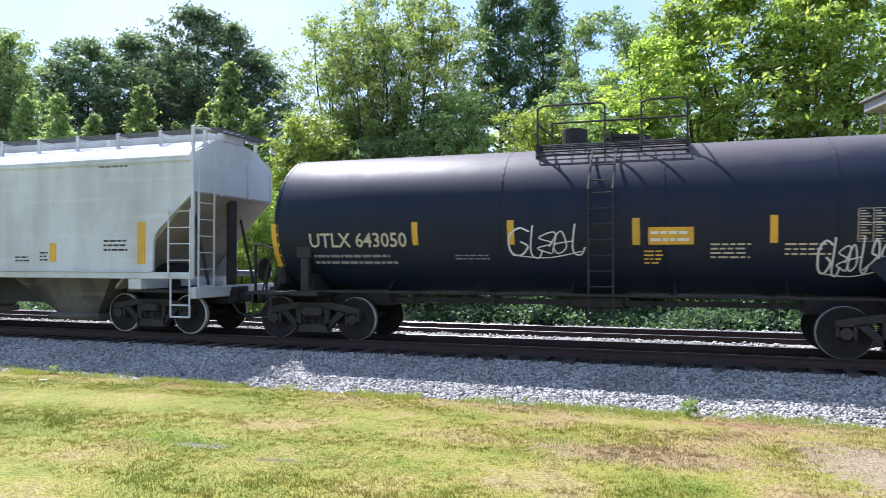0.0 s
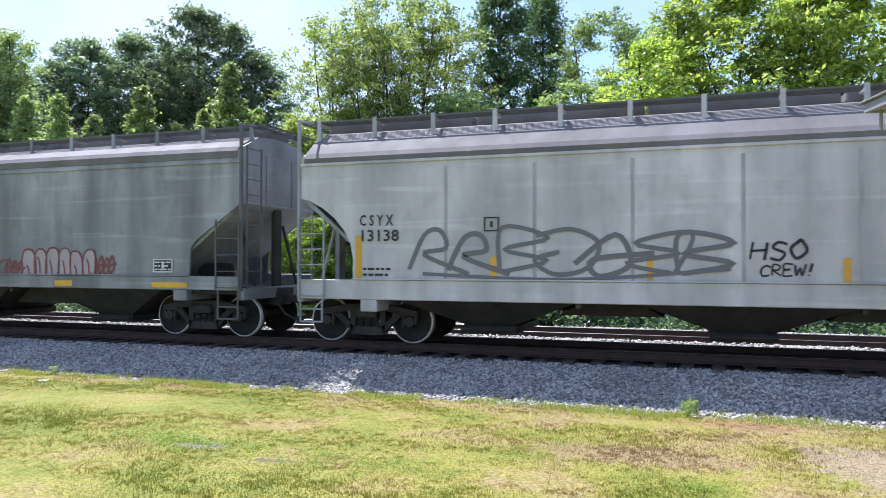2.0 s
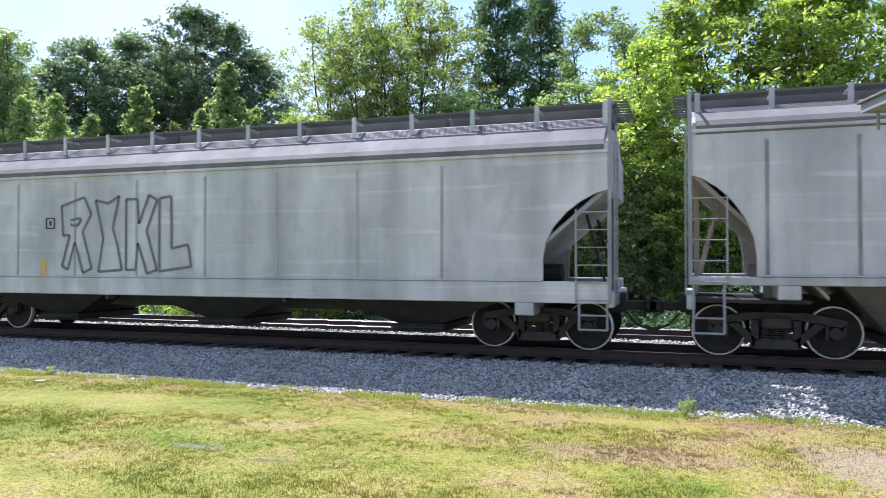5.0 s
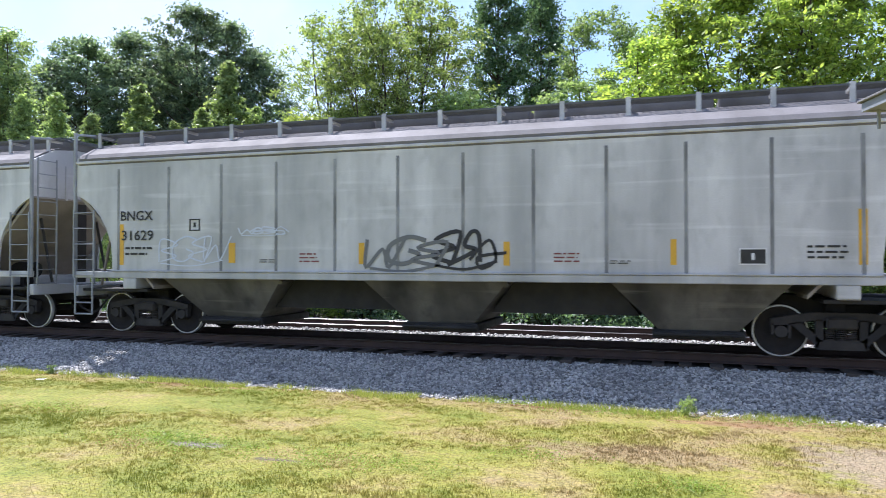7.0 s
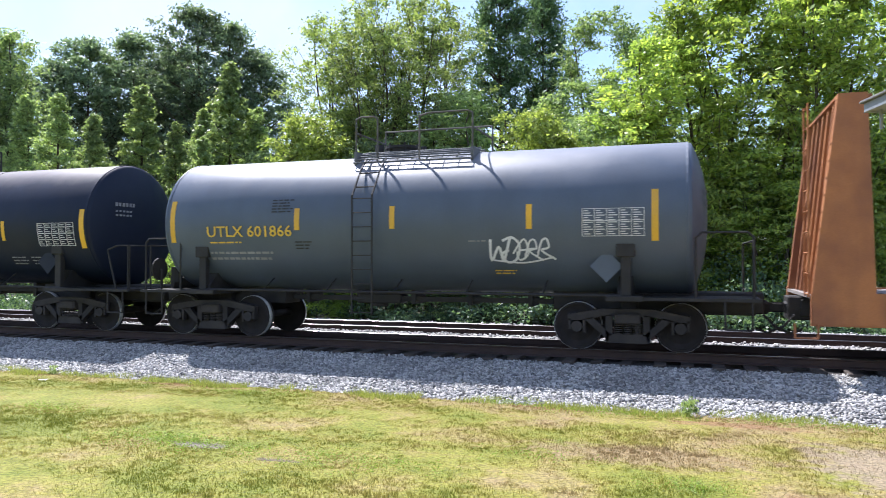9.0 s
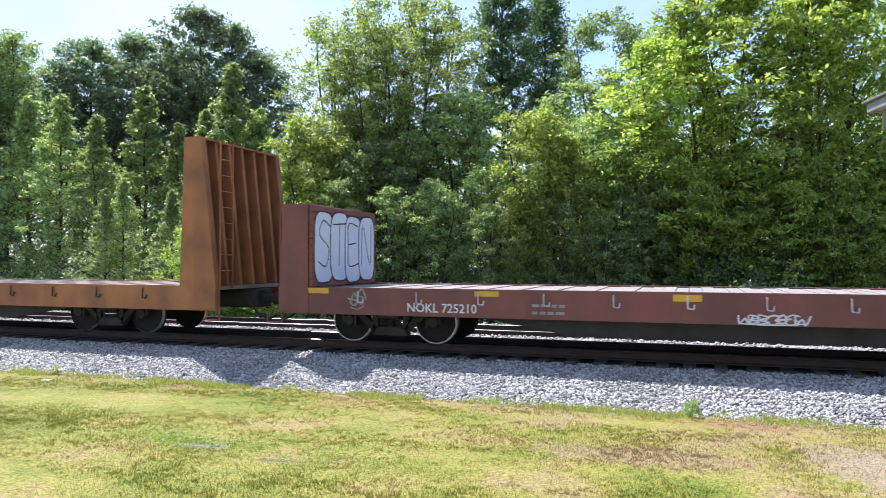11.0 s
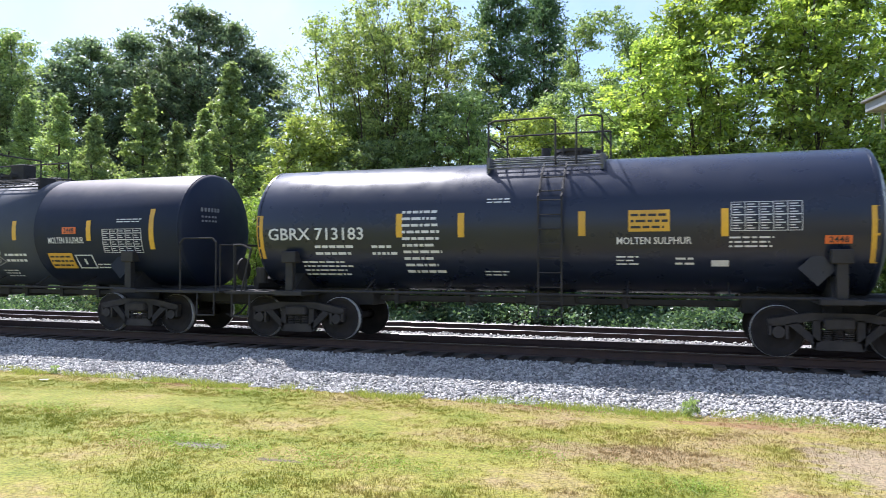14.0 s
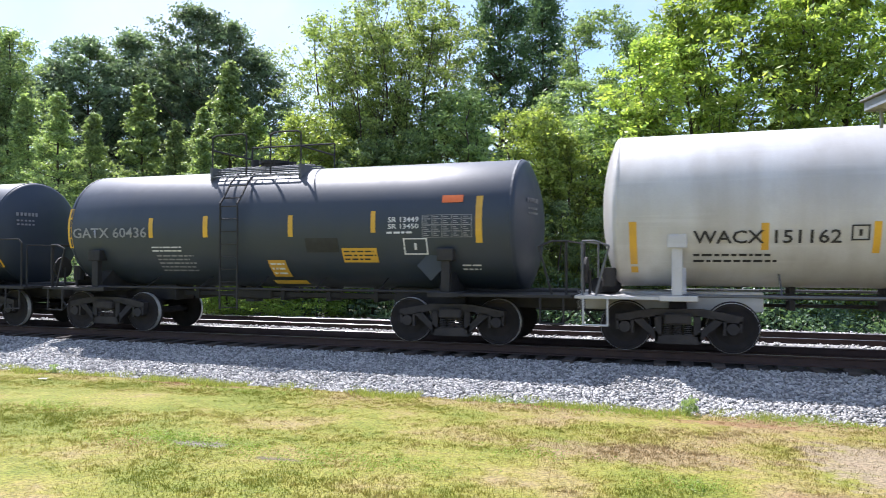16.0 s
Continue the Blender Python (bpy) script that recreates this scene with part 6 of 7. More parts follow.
# pen strokes of capital letters in a box one wide and one high
PEN = {"A": [[(0, 0), (0.45, 1), (0.95, 0)], [(0.2, 0.4), (0.75, 0.4)]], "C": [[(0.95, 0.85), (0.5, 1.02), (0.08, 0.6), (0.3, 0.03), (0.95, 0.12)]],
       "E": [[(0.9, 0.95), (0.1, 1), (0.05, 0.5), (0.1, 0.0), (0.95, 0.05)], [(0.08, 0.5), (0.7, 0.55)]], "G": [[(0.9, 0.85), (0.45, 1.02), (0.05, 0.5), (0.4, 0.0), (0.9, 0.15), (0.9, 0.5), (0.5, 0.5)]],
       "H": [[(0.1, 1.05), (0.05, 0)], [(0.9, 1.0), (0.85, -0.05)], [(0.05, 0.5), (0.9, 0.55)]], "L": [[(0.15, 1), (0.1, 0.05), (0.9, 0.0)]],
       "N": [[(0.05, 0), (0.15, 1), (0.8, 0.0), (0.9, 1.05)]], "O": [[(0.5, 1), (0.05, 0.55), (0.4, 0.0), (0.92, 0.4), (0.6, 0.98), (0.4, 0.98)]],
       "R": [[(0.1, 0), (0.12, 1), (0.8, 0.85), (0.6, 0.5), (0.15, 0.48), (0.95, -0.03)]], "S": [[(0.9, 0.9), (0.4, 1.02), (0.15, 0.7), (0.8, 0.4), (0.6, 0.0), (0.05, 0.1)]],
       "T": [[(0.0, 0.95), (1.0, 1.0)], [(0.5, 1), (0.45, 0)]], "W": [[(0, 1), (0.2, 0), (0.5, 0.7), (0.75, 0.0), (1.0, 1.05)]],
       "!": [[(0.5, 1.1), (0.35, 0.35)], [(0.32, 0.1), (0.3, 0.0)]], "@": [[(0.7, 0.35), (0.5, 0.7), (0.3, 0.4), (0.6, 0.25), (0.9, 0.6), (0.5, 1.0), (0.02, 0.5), (0.4, -0.05), (0.9, 0.1)]]}


def hand_written(parent, words, x0, x1, z0, z1, face, mat, width, seed=1):
    """Sprayed hand lettering: pen strokes of each letter, a little uneven."""
    rng, bm = random.Random(seed), bmesh.new()
    step = (x1 - x0) / len(words)
    for k, ch in enumerate(words):
        low, tall = z0 + rng.uniform(-0.05, 0.08) * (z1 - z0), (z1 - z0) * rng.uniform(0.85, 1.08)
        for pts in PEN.get(ch, []):
            stroke(bm, [(x0 + step * (k + 0.92 * a + 0.12 * b), low + tall * b) for a, b in pts], width * rng.uniform(0.8, 1.2), face, 0.013 + 0.0006 * k)
    return part("graffiti", bm, mat, parent)


def outlined_letters(parent, x0, x1, z0, z1, face, mat, width):
    """Tall angular letters drawn as thin outlines."""
    shapes = [[(0, 0.93), (0.75, 1.05), (0.98, 0.8), (0.7, 0.55), (1.0, 0.02), (0.72, -0.05), (0.45, 0.4), (0.22, 0.0), (0.02, 0.05), (0.28, 0.5), (0.06, 0.5), (0, 0.93)],
              [(0.1, 1.0), (0.5, 0.95), (0.85, 1.05), (0.65, 0.6), (0.8, 0.35), (0.95, 0.0), (0.2, -0.03), (0.35, 0.45), (0.1, 1.0)],
              [(0.05, 1.0), (0.4, 1.0), (0.45, 0.65), (0.75, 1.05), (1.0, 0.98), (0.68, 0.55), (1.0, 0.0), (0.7, -0.05), (0.42, 0.38), (0.35, 0.0), (0.05, 0.0), (0.05, 1.0)],
              [(0.05, 1.0), (0.4, 1.02), (0.42, 0.3), (0.9, 0.35), (1.0, 0.05), (0.05, -0.02), (0.05, 1.0)]]
    step = (x1 - x0) / 4
    bm = bmesh.new()
    for k, pts in enumerate(shapes):
        for p, q in zip(pts, pts[1:]):
            stroke(bm, [(x0 + step * (k + 0.98 * a), z0 + (z1 - z0) * b) for a, b in (p, q)], width, face, 0.013 + 0.0006 * k)
    stroke(bm, [(x0 + step * 0.3, z0 + 0.72 * (z1 - z0)), (x0 + step * 0.62, z0 + 0.74 * (z1 - z0)), (x0 + step * 0.5, z0 + 0.64 * (z1 - z0)), (x0 + step * 0.3, z0 + 0.66 * (z1 - z0))], width, face, 0.018)
    return part("graffiti", bm, mat, parent, "thin dark outlined graffiti letters")


def bulkhead_graffiti():
    """Fat pale rounded letters with thin dark outlines on the inner face of the red car's end wall."""
    x = -10.1 + 0.7 + 0.094
    for k, ch in enumerate("STEN"):
        cy, w = -1.05 + 0.7 * k, 0.44
        ring = [(cy + w * math.copysign(abs(math.cos(a)) ** 0.6, math.cos(a)), 2.0 + 0.03 * math.sin(k * 2.1) + 0.76 * math.copysign(abs(math.sin(a)) ** 0.5, math.sin(a)) * (1 - 0.05 * math.cos(a) * (-1) ** k))
                for a in [2 * math.pi * i / 28 for i in range(28)]]
        lines = [[(cy + 0.62 * (a - 0.5), 1.6 + 0.95 * b) for a, b in pts] for pts in PEN[ch]]
        fb, bm = bmesh.new(), bmesh.new()
        fb.faces.new([fb.verts.new((x + 0.004 * k, y, z)) for y, z in ring])
        part("graffiti_fill", fb, "spray_blue", red_flat, "pale blue graffiti letter")
        for pts, width in [(ring + ring[:1], 0.035)] + [(q, 0.03) for q in lines]:
            stroke(bm, pts, width, lambda z, o: 0.0)
        for v_ in bm.verts:
            v_.co = Vector((x + 0.002 + 0.004 * k, v_.co.x, v_.co.z))
        part("graffiti", bm, "spray_black", red_flat, "thin black graffiti outline")


bulkhead_graffiti()
# white hopper
strip(white_hopper, 7.38, 1.63, 2.57, H, 0.22)
strip(white_hopper, 4.80, 1.67, 2.11, H, 0.19)
small_print(white_hopper, 6.31, 7.03, 1.9, 2.21, 3, "black_ink", H, 11)
small_print(white_hopper, 3.63, 4.08, 1.66, 1.83, 2, "black_ink", H, 12)
small_print(white_hopper, 4.4, 4.66, 1.68, 1.93, 3, "black_ink", H, 13)
small_print(white_hopper, 6.16, 7.05, 3.82, 3.91, 1, "spray_dim", H, 14)
# long black tank
lettering(long_tank, "UTLX 643050", -5.77, 1.97, 0.30, 2.18, "cream_ink", f1)
strip(long_tank, -6.59, 1.58, 2.48, f1, 0.16)
strip(long_tank, -3.41, 2.01, 2.47, f1, 0.12)
strip(long_tank, -1.46, 2.01, 2.47, f1, 0.13)
strip(long_tank, 0.85, 1.99, 2.47, f1, 0.13)
strip(long_tank, 3.12, 2.01, 2.48, f1, 0.12)
strip(long_tank, 5.72, 1.59, 2.48, f1, 0.14)
data_panel(long_tank, 4.38, 5.49, 2.02, 2.57, f1, "cream_ink", 9)
plate(long_tank, 1.06, 1.83, 1.99, 2.3, f1, "yellow", "placard", ink="white_ink", lines=2)
small_print(long_tank, -5.73, -3.46, 1.6, 1.87, 2, "faded_ink", f1, 15)
small_print(long_tank, -2.61, -1.87, 1.71, 1.84, 2, "faded_ink", f1, 16)
small_print(long_tank, 0.98, 1.33, 1.63, 1.91, 4, "yellow_ink", f1, 17)
small_print(long_tank, 2.11, 2.79, 1.73, 2.03, 4, "cream_ink", f1, 18)
small_print(long_tank, 3.3, 4.06, 1.78, 2.03, 3, "cream_ink", f1, 19)
scrawl(long_tank, -1.45, -0.13, 1.76, 2.3, f1, "spray_white", 5, 0.03, 21)
scrawl(long_tank, 3.84, 4.83, 1.44, 2.02, f1, "spray_white", 7, 0.03, 21)
# dark hopper
plate(dark_hopper, -6.07, -5.21, 2.44, 2.75, H, "hop_grey", "repaint_patch")
plate(dark_hopper, -6.01, -4.28, 1.89, 2.23, H, "hop_grey", "repaint_patch")
lettering(dark_hopper, "TIMX", -6.01, 2.47, 0.23, 0.77, "black_ink", H)
lettering(dark_hopper, "56023", -5.93, 1.94, 0.23, 1.02, "black_ink", H)
strip(dark_hopper, -6.63, 1.18, 1.31, SILL, 0.99)
strip(dark_hopper, -4.63, 1.16, 1.28, SILL, 0.45)
strip(dark_hopper, -2.00, 1.14, 1.27, SILL, 0.45)
strip(dark_hopper, 0.54, 1.13, 1.25, SILL, 0.47)
strip(dark_hopper, 3.62, 1.12, 1.25, SILL, 0.52)
strip(dark_hopper, 6.63, 1.12, 1.23, SILL, 0.95)
plate(dark_hopper, 6.18, 6.7, 1.45, 1.75, H, "black_ink", "placard", ink="white_ink", lines=3)
frame_mark(dark_hopper, 6.18, 6.7, 1.45, 1.75, H, "white_ink")
scrawl(dark_hopper, -3.04, -2.06, 1.58, 1.88, H, "yellow_ink", 4, 0.04, 22)
scrawl(dark_hopper, -2.01, -0.15, 1.14, 2.23, H, "spray_red", 4, 0.035, 23, fill="spray_pink")
frame_mark(dark_hopper, -0.26, 0.37, 1.54, 1.79, H, "black_ink")
scrawl(dark_hopper, 1.61, 2.35, 1.35, 1.75, H, "spray_red", 4, 0.05, 24)
scrawl(dark_hopper, 2.35, 4.54, 1.12, 2.01, H, "spray_red", 6, 0.04, 25, fill="spray_pink")
scrawl(dark_hopper, 4.48, 5.09, 1.36, 1.8, H, "spray_red", 4, 0.05, 26)
small_print(dark_hopper, -5.88, -5.29, 1.42, 1.6, 2, "black_ink", H, 27)
# scrawled hopper
lettering(scrawl_hopper, "C S Y X", -7.2, 2.41, 0.22, 0.73, "black_ink", H)
lettering(scrawl_hopper, "13138", -7.16, 2.1, 0.23, 0.81, "black_ink", H)
frame_mark(scrawl_hopper, -4.61, -4.32, 2.27, 2.54, H, "black_ink")
small_print(scrawl_hopper, -7.13, -6.52, 1.38, 1.61, 2, "black_ink", H, 28)
strip(scrawl_hopper, -7.23, 1.37, 2.22, H, 0.14)
strip(scrawl_hopper, -4.43, 1.39, 1.79, H, 0.13)
strip(scrawl_hopper, -1.57, 1.37, 1.79, H, 0.11)
strip(scrawl_hopper, 1.52, 1.34, 1.76, H, 0.11)
strip(scrawl_hopper, 4.52, 1.31, 1.78, H, 0.11)
strip(scrawl_hopper, 7.10, 1.36, 2.24, H, 0.10)
scrawl(scrawl_hopper, -5.85, -0.25, 1.4, 2.32, H, "spray_dim", 7, 0.09, 29)
hand_written(scrawl_hopper, "HSO", 0.04, 0.96, 1.73, 2.04, H, "spray_black", 0.045, 30)
hand_written(scrawl_hopper, "CREW!", 0.2, 1.08, 1.46, 1.66, H, "spray_black", 0.035, 31)
hand_written(scrawl_hopper, "@HOGAN", 2.12, 4.3, 1.48, 2.05, H, "spray_black", 0.07, 32)
hand_written(scrawl_hopper, "!", 4.3, 5.0, 1.45, 1.95, H, "spray_black", 0.05, 33)
scrawl(scrawl_hopper, 5.04, 5.86, 1.44, 2.01, H, "spray_orange", 4, 0.12, 34)
small_print(scrawl_hopper, 5.86, 6.29, 1.42, 1.97, 6, "black_ink", H, 35)
small_print(scrawl_hopper, 6.55, 6.99, 1.77, 1.97, 3, "black_ink", H, 36)
plate(scrawl_hopper, 6.53, 7.0, 1.4, 1.7, H, "white_ink", "placard", ink="spray_dim", lines=3)
# seamed grey hopper
lettering(seam_hopper, "BNGX", -7.56, 2.56, 0.25, 0.88, "black_ink", H)
lettering(seam_hopper, "30871", -7.55, 2.12, 0.23, 0.82, "black_ink", H)
small_print(seam_hopper, -7.54, -6.74, 1.76, 2.02, 2, "black_ink", H, 37)
frame_mark(seam_hopper, -5.7, -5.45, 2.34, 2.6, H, "black_ink")
strip(seam_hopper, -7.67, 1.57, 2.49, H, 0.13)
strip(seam_hopper, -4.67, 1.61, 2.04, H, 0.12)
strip(seam_hopper, -1.60, 1.56, 2.06, H, 0.12)
strip(seam_hopper, 1.31, 1.58, 2.06, H, 0.13)
strip(seam_hopper, 7.59, 1.6, 2.53, H, 0.12)
plate(seam_hopper, 5.41, 5.85, 1.6, 1.88, H, "black_ink", "placard")
frame_mark(seam_hopper, 5.41, 5.85, 1.6, 1.88, H, "white_ink")
small_print(seam_hopper, -3.09, -2.58, 1.65, 1.88, 3, "spray_red", H, 38)
small_print(seam_hopper, -3.94, -3.54, 1.65, 1.75, 2, "black_ink", H, 39)
small_print(seam_hopper, 2.28, 2.77, 1.62, 1.85, 3, "spray_red", H, 40)
small_print(seam_hopper, 3.35, 3.86, 1.6, 1.72, 2, "black_ink", H, 41)
plate(seam_hopper, -0.3, -0.04, 1.63, 1.72, H, "white_ink", "placard")
small_print(seam_hopper, 6.29, 6.99, 1.69, 1.98, 3, "black_ink", H, 42)
small_print(seam_hopper, 4.67, 5.07, 1.59, 1.7, 2, "black_ink", H, 43)
# outlined letters hopper
lettering(outline_hopper, "CSYX", -7.04, 2.66, 0.25, 0.77, "black_ink", H)
lettering(outline_hopper, "13368", -7.08, 2.31, 0.29, 0.96, "black_ink", H)
frame_mark(outline_hopper, -4.51, -4.24, 2.46, 2.72, H, "black_ink")
strip(outline_hopper, -7.26, 1.38, 2.15, H, 0.14)
strip(outline_hopper, -4.56, 1.31, 1.75, H, 0.12)
outlined_letters(outline_hopper, -4.04, -0.37, 1.5, 3.1, H, "spray_dim", 0.06)
small_print(outline_hopper, -6.98, -6.6, 1.4, 1.64, 2, "black_ink", H, 45)
# pale hopper
strip(pale_hopper, -1.50, 1.66, 2.13, H, 0.15)
strip(pale_hopper, 1.48, 1.65, 2.12, H, 0.17)
strip(pale_hopper, 4.50, 1.65, 2.11, H, 0.12)
strip(pale_hopper, 7.45, 1.6, 2.57, H, 0.14)
small_print(pale_hopper, 2.44, 2.88, 1.71, 1.88, 3, "black_ink", H, 46)
small_print(pale_hopper, -0.16, 0.35, 2.03, 2.12, 1, "black_ink", H, 47)
small_print(pale_hopper, 6.32, 6.99, 1.86, 2.05, 2, "black_ink", H, 48)
scrawl(pale_hopper, 5.08, 7.52, 1.39, 2.11, H, "spray_dim", 7, 0.05, 49)
scrawl(pale_hopper, -3.5, -2.48, 1.63, 2.12, H, "spray_black", 4, 0.05, 50)
# tagged hopper
lettering(tag_hopper, "BNGX", -7.47, 2.59, 0.22, 0.89, "black_ink", H)
lettering(tag_hopper, "31629", -7.44, 2.14, 0.23, 0.87, "black_ink", H)
small_print(tag_hopper, -7.35, -6.57, 1.78, 2.04, 2, "black_ink", H, 51)
frame_mark(tag_hopper, -5.61, -5.34, 2.34, 2.6, H, "black_ink")
strip(tag_hopper, -7.45, 1.59, 2.51, H, 0.11)
strip(tag_hopper, -4.52, 1.64, 2.07, H, 0.16)
strip(tag_hopper, -1.47, 1.62, 2.05, H, 0.12)
strip(tag_hopper, 1.52, 1.6, 2.05, H, 0.12)
strip(tag_hopper, 4.51, 1.62, 2.07, H, 0.10)
strip(tag_hopper, 7.44, 1.63, 2.54, H, 0.13)
plate(tag_hopper, 5.57, 6.01, 1.62, 1.91, H, "black_ink", "placard")
frame_mark(tag_hopper, 5.57, 6.01, 1.62, 1.91, H, "white_ink")
scrawl(tag_hopper, -1.28, 0.21, 1.55, 2.18, H, "spray_dim", 3, 0.08, 52)
scrawl(tag_hopper, 0.1, 1.34, 1.54, 2.25, H, "spray_black", 3, 0.075, 53)
scrawl(tag_hopper, -6.37, -4.74, 1.65, 2.23, H, "spray_blue", 4, 0.035, 54)
scrawl(tag_hopper, -4.28, -3.2, 2.23, 2.4, H, "spray_blue", 4, 0.03, 55)
small_print(tag_hopper, -2.88, -2.38, 1.64, 1.87, 3, "spray_red", H, 56)
small_print(tag_hopper, 2.41, 2.88, 1.65, 1.86, 3, "spray_red", H, 57)
small_print(tag_hopper, 6.62, 7.3, 1.71, 1.98, 3, "black_ink", H, 58)
small_print(tag_hopper, -3.83, -3.44, 1.64, 1.73, 2, "black_ink", H, 59)
small_print(tag_hopper, 3.42, 3.82, 1.63, 1.71, 2, "black_ink", H, 60)
# black tank with white lettering
lettering(script_tank, "SHPX 210526", -5.73, 1.93, 0.25, 2.04, "white_ink", f8)
strip(script_tank, -6.79, 2.02, 2.92, f8, 0.13)
strip(script_tank, -4.39, 2.22, 2.68, f8, 0.13)
strip(script_tank, -2.33, 2.22, 2.67, f8, 0.10)
strip(script_tank, 1.00, 2.19, 2.65, f8, 0.11)
strip(script_tank, 3.82, 2.19, 2.67, f8, 0.10)
strip(script_tank, 6.28, 1.99, 2.91, f8, 0.14)
data_panel(script_tank, 4.93, 6.04, 2.05, 2.6, f8, "white_ink", 8)
small_print(script_tank, -5.79, -4.1, 1.52, 1.75, 2, "faded_ink", f8, 61)
scrawl(script_tank, -2.68, -1.95, 1.56, 1.98, f8, "faded_ink", 3, 0.03, 62)
plate(script_tank, 1.73, 2.55, 1.51, 1.78, f8, "yellow", "placard", ink="black_ink", lines=2)
small_print(script_tank, 0.63, 1.17, 1.48, 1.81, 4, "white_ink", f8, 63)
small_print(script_tank, 3.87, 4.36, 1.59, 1.82, 3, "faded_ink", f8, 64)
small_print(script_tank, 4.49, 4.98, 1.59, 1.82, 3, "faded_ink", f8, 65)
plate(script_tank, -6.72, -6.59, 2.0, 2.12, f8, "white_ink", "placard")
# blue-grey tank
lettering(grey_tank, "UTLX 601866", -4.69, 2.21, 0.24, 2.11, "yellow_ink", f9)
strip(grey_tank, -5.61, 2.1, 3.03, f9, 0.12)
strip(grey_tank, -2.46, 2.34, 2.8, f9, 0.12)
strip(grey_tank, -0.30, 2.34, 2.8, f9, 0.11)
strip(grey_tank, 2.49, 2.3, 2.77, f9, 0.11)
strip(grey_tank, 4.77, 2.06, 2.99, f9, 0.12)
data_panel(grey_tank, 3.48, 4.59, 2.15, 2.66, f9, "white_ink", 9)
small_print(grey_tank, -3.07, -2.55, 2.71, 3.02, 5, "black_ink", f9, 66)
small_print(grey_tank, -2.53, -2.13, 1.93, 2.13, 3, "black_ink", f9, 67)
small_print(grey_tank, -4.65, -3.67, 2.06, 2.14, 1, "yellow_ink", f9, 68)
small_print(grey_tank, -4.69, -2.79, 1.69, 1.94, 2, "faded_ink", f9, 69)
scrawl(grey_tank, 1.76, 2.94, 1.68, 2.17, f9, "spray_white", 5, 0.045, 70)
small_print(grey_tank, 1.28, 1.66, 2.06, 2.11, 1, "faded_ink", f9, 71)
small_print(grey_tank, 1.74, 2.18, 1.43, 1.54, 2, "yellow_ink", f9, 72)
# orange flat car
strip(orange_flat, -9.96, 1.12, 1.35, FLAT, 0.58)
strip(orange_flat, -6.89, 0.7, 0.82, FLAT, 0.49)
# red flat car
lettering(red_flat, "NOKL 725210", -7.18, 0.7, 0.18, 1.42, "white_ink", FLAT)
strip(red_flat, -5.57, 1.03, 1.13, FLAT, 0.48)
strip(red_flat, -1.95, 1.0, 1.12, FLAT, 0.48)
strip(red_flat, 1.86, 0.96, 1.07, FLAT, 0.34)
strip(red_flat, 5.56, 0.94, 1.05, FLAT, 0.48)
strip(red_flat, -9.16, 1.04, 1.15, FLAT, 0.47)
strip(red_flat, -9.78, 1.15, 1.3, FLAT, 0.43)
plate(red_flat, 2.61, 3.14, 0.5, 0.85, FLAT, "black_ink", "placard", ink="faded_ink", lines=3)
frame_mark(red_flat, 2.61, 3.14, 0.5, 0.85, FLAT, "white_ink")
scrawl(red_flat, -1.1, -0.08, 0.63, 0.8, FLAT, "spray_white", 7, 0.03, 73)
small_print(red_flat, -4.69, -3.91, 0.68, 0.95, 2, "faded_ink", FLAT, 74)
scrawl(red_flat, -8.42, -8.11, 0.78, 1.12, FLAT, "faded_ink", 2, 0.03, 75)
scrawl(red_flat, 7.99, 8.36, 0.61, 0.98, FLAT, "faded_ink", 2, 0.03, 76)
hand_written(red_flat, "STEN", 8.72, 9.26, 0.69, 0.86, FLAT, "spray_white", 0.026, 77)
strip(red_flat, 9.00, 0.88, 0.99, FLAT, 0.43)
strip(red_flat, 9.60, 1.09, 1.23, FLAT, 0.46)
# black tank with placards
lettering(sulfur_tank, "TILX 136151", -4.62, 2.15, 0.27, 1.95, "white_ink", f12)
lettering(sulfur_tank, "LD LMT 203300 LB  92300 KG", -4.55, 1.91, 0.10, 1.72, "white_ink", f12)
lettering(sulfur_tank, "LT WT   59700 LB  27100 KG", -4.55, 1.73, 0.10, 1.72, "white_ink", f12)
strip(sulfur_tank, -5.58, 2.07, 2.99, f12, 0.14)
strip(sulfur_tank, -2.27, 2.25, 2.71, f12, 0.13)
strip(sulfur_tank, 0.37, 2.24, 2.71, f12, 0.12)
strip(sulfur_tank, 2.15, 2.22, 2.69, f12, 0.11)
strip(sulfur_tank, 4.95, 2.01, 2.94, f12, 0.12)
plate(sulfur_tank, 1.3, 2.07, 2.12, 2.52, f12, "yellow", "placard", ink="black_ink", lines=2)
plate(sulfur_tank, 4.46, 4.86, 2.63, 2.78, f12, "white_ink", "placard")
lettering(sulfur_tank, "2448", 4.51, 2.65, 0.11, 0.30, "black_ink", f12)
data_panel(sulfur_tank, 3.7, 4.86, 2.06, 2.61, f12, "white_ink", 8)
plate(sulfur_tank, 3.94, 4.35, 1.85, 1.99, f12, "orange_ink", "placard")
lettering(sulfur_tank, "2448", 3.99, 1.87, 0.10, 0.31, "black_ink", f12)
lettering(sulfur_tank, "MOLTEN SULFUR", 2.36, 1.93, 0.11, 0.72, "white_ink", f12)
frame_mark(sulfur_tank, 3.14, 3.64, 1.43, 1.74, f12, "white_ink")
small_print(sulfur_tank, -2.68, -1.66, 1.64, 1.93, 4, "white_ink", f12, 79)
small_print(sulfur_tank, 0.13, 1.2, 1.47, 1.91, 5, "white_ink", f12, 80)
small_print(sulfur_tank, 1.29, 2.04, 1.77, 1.89, 2, "white_ink", f12, 81)
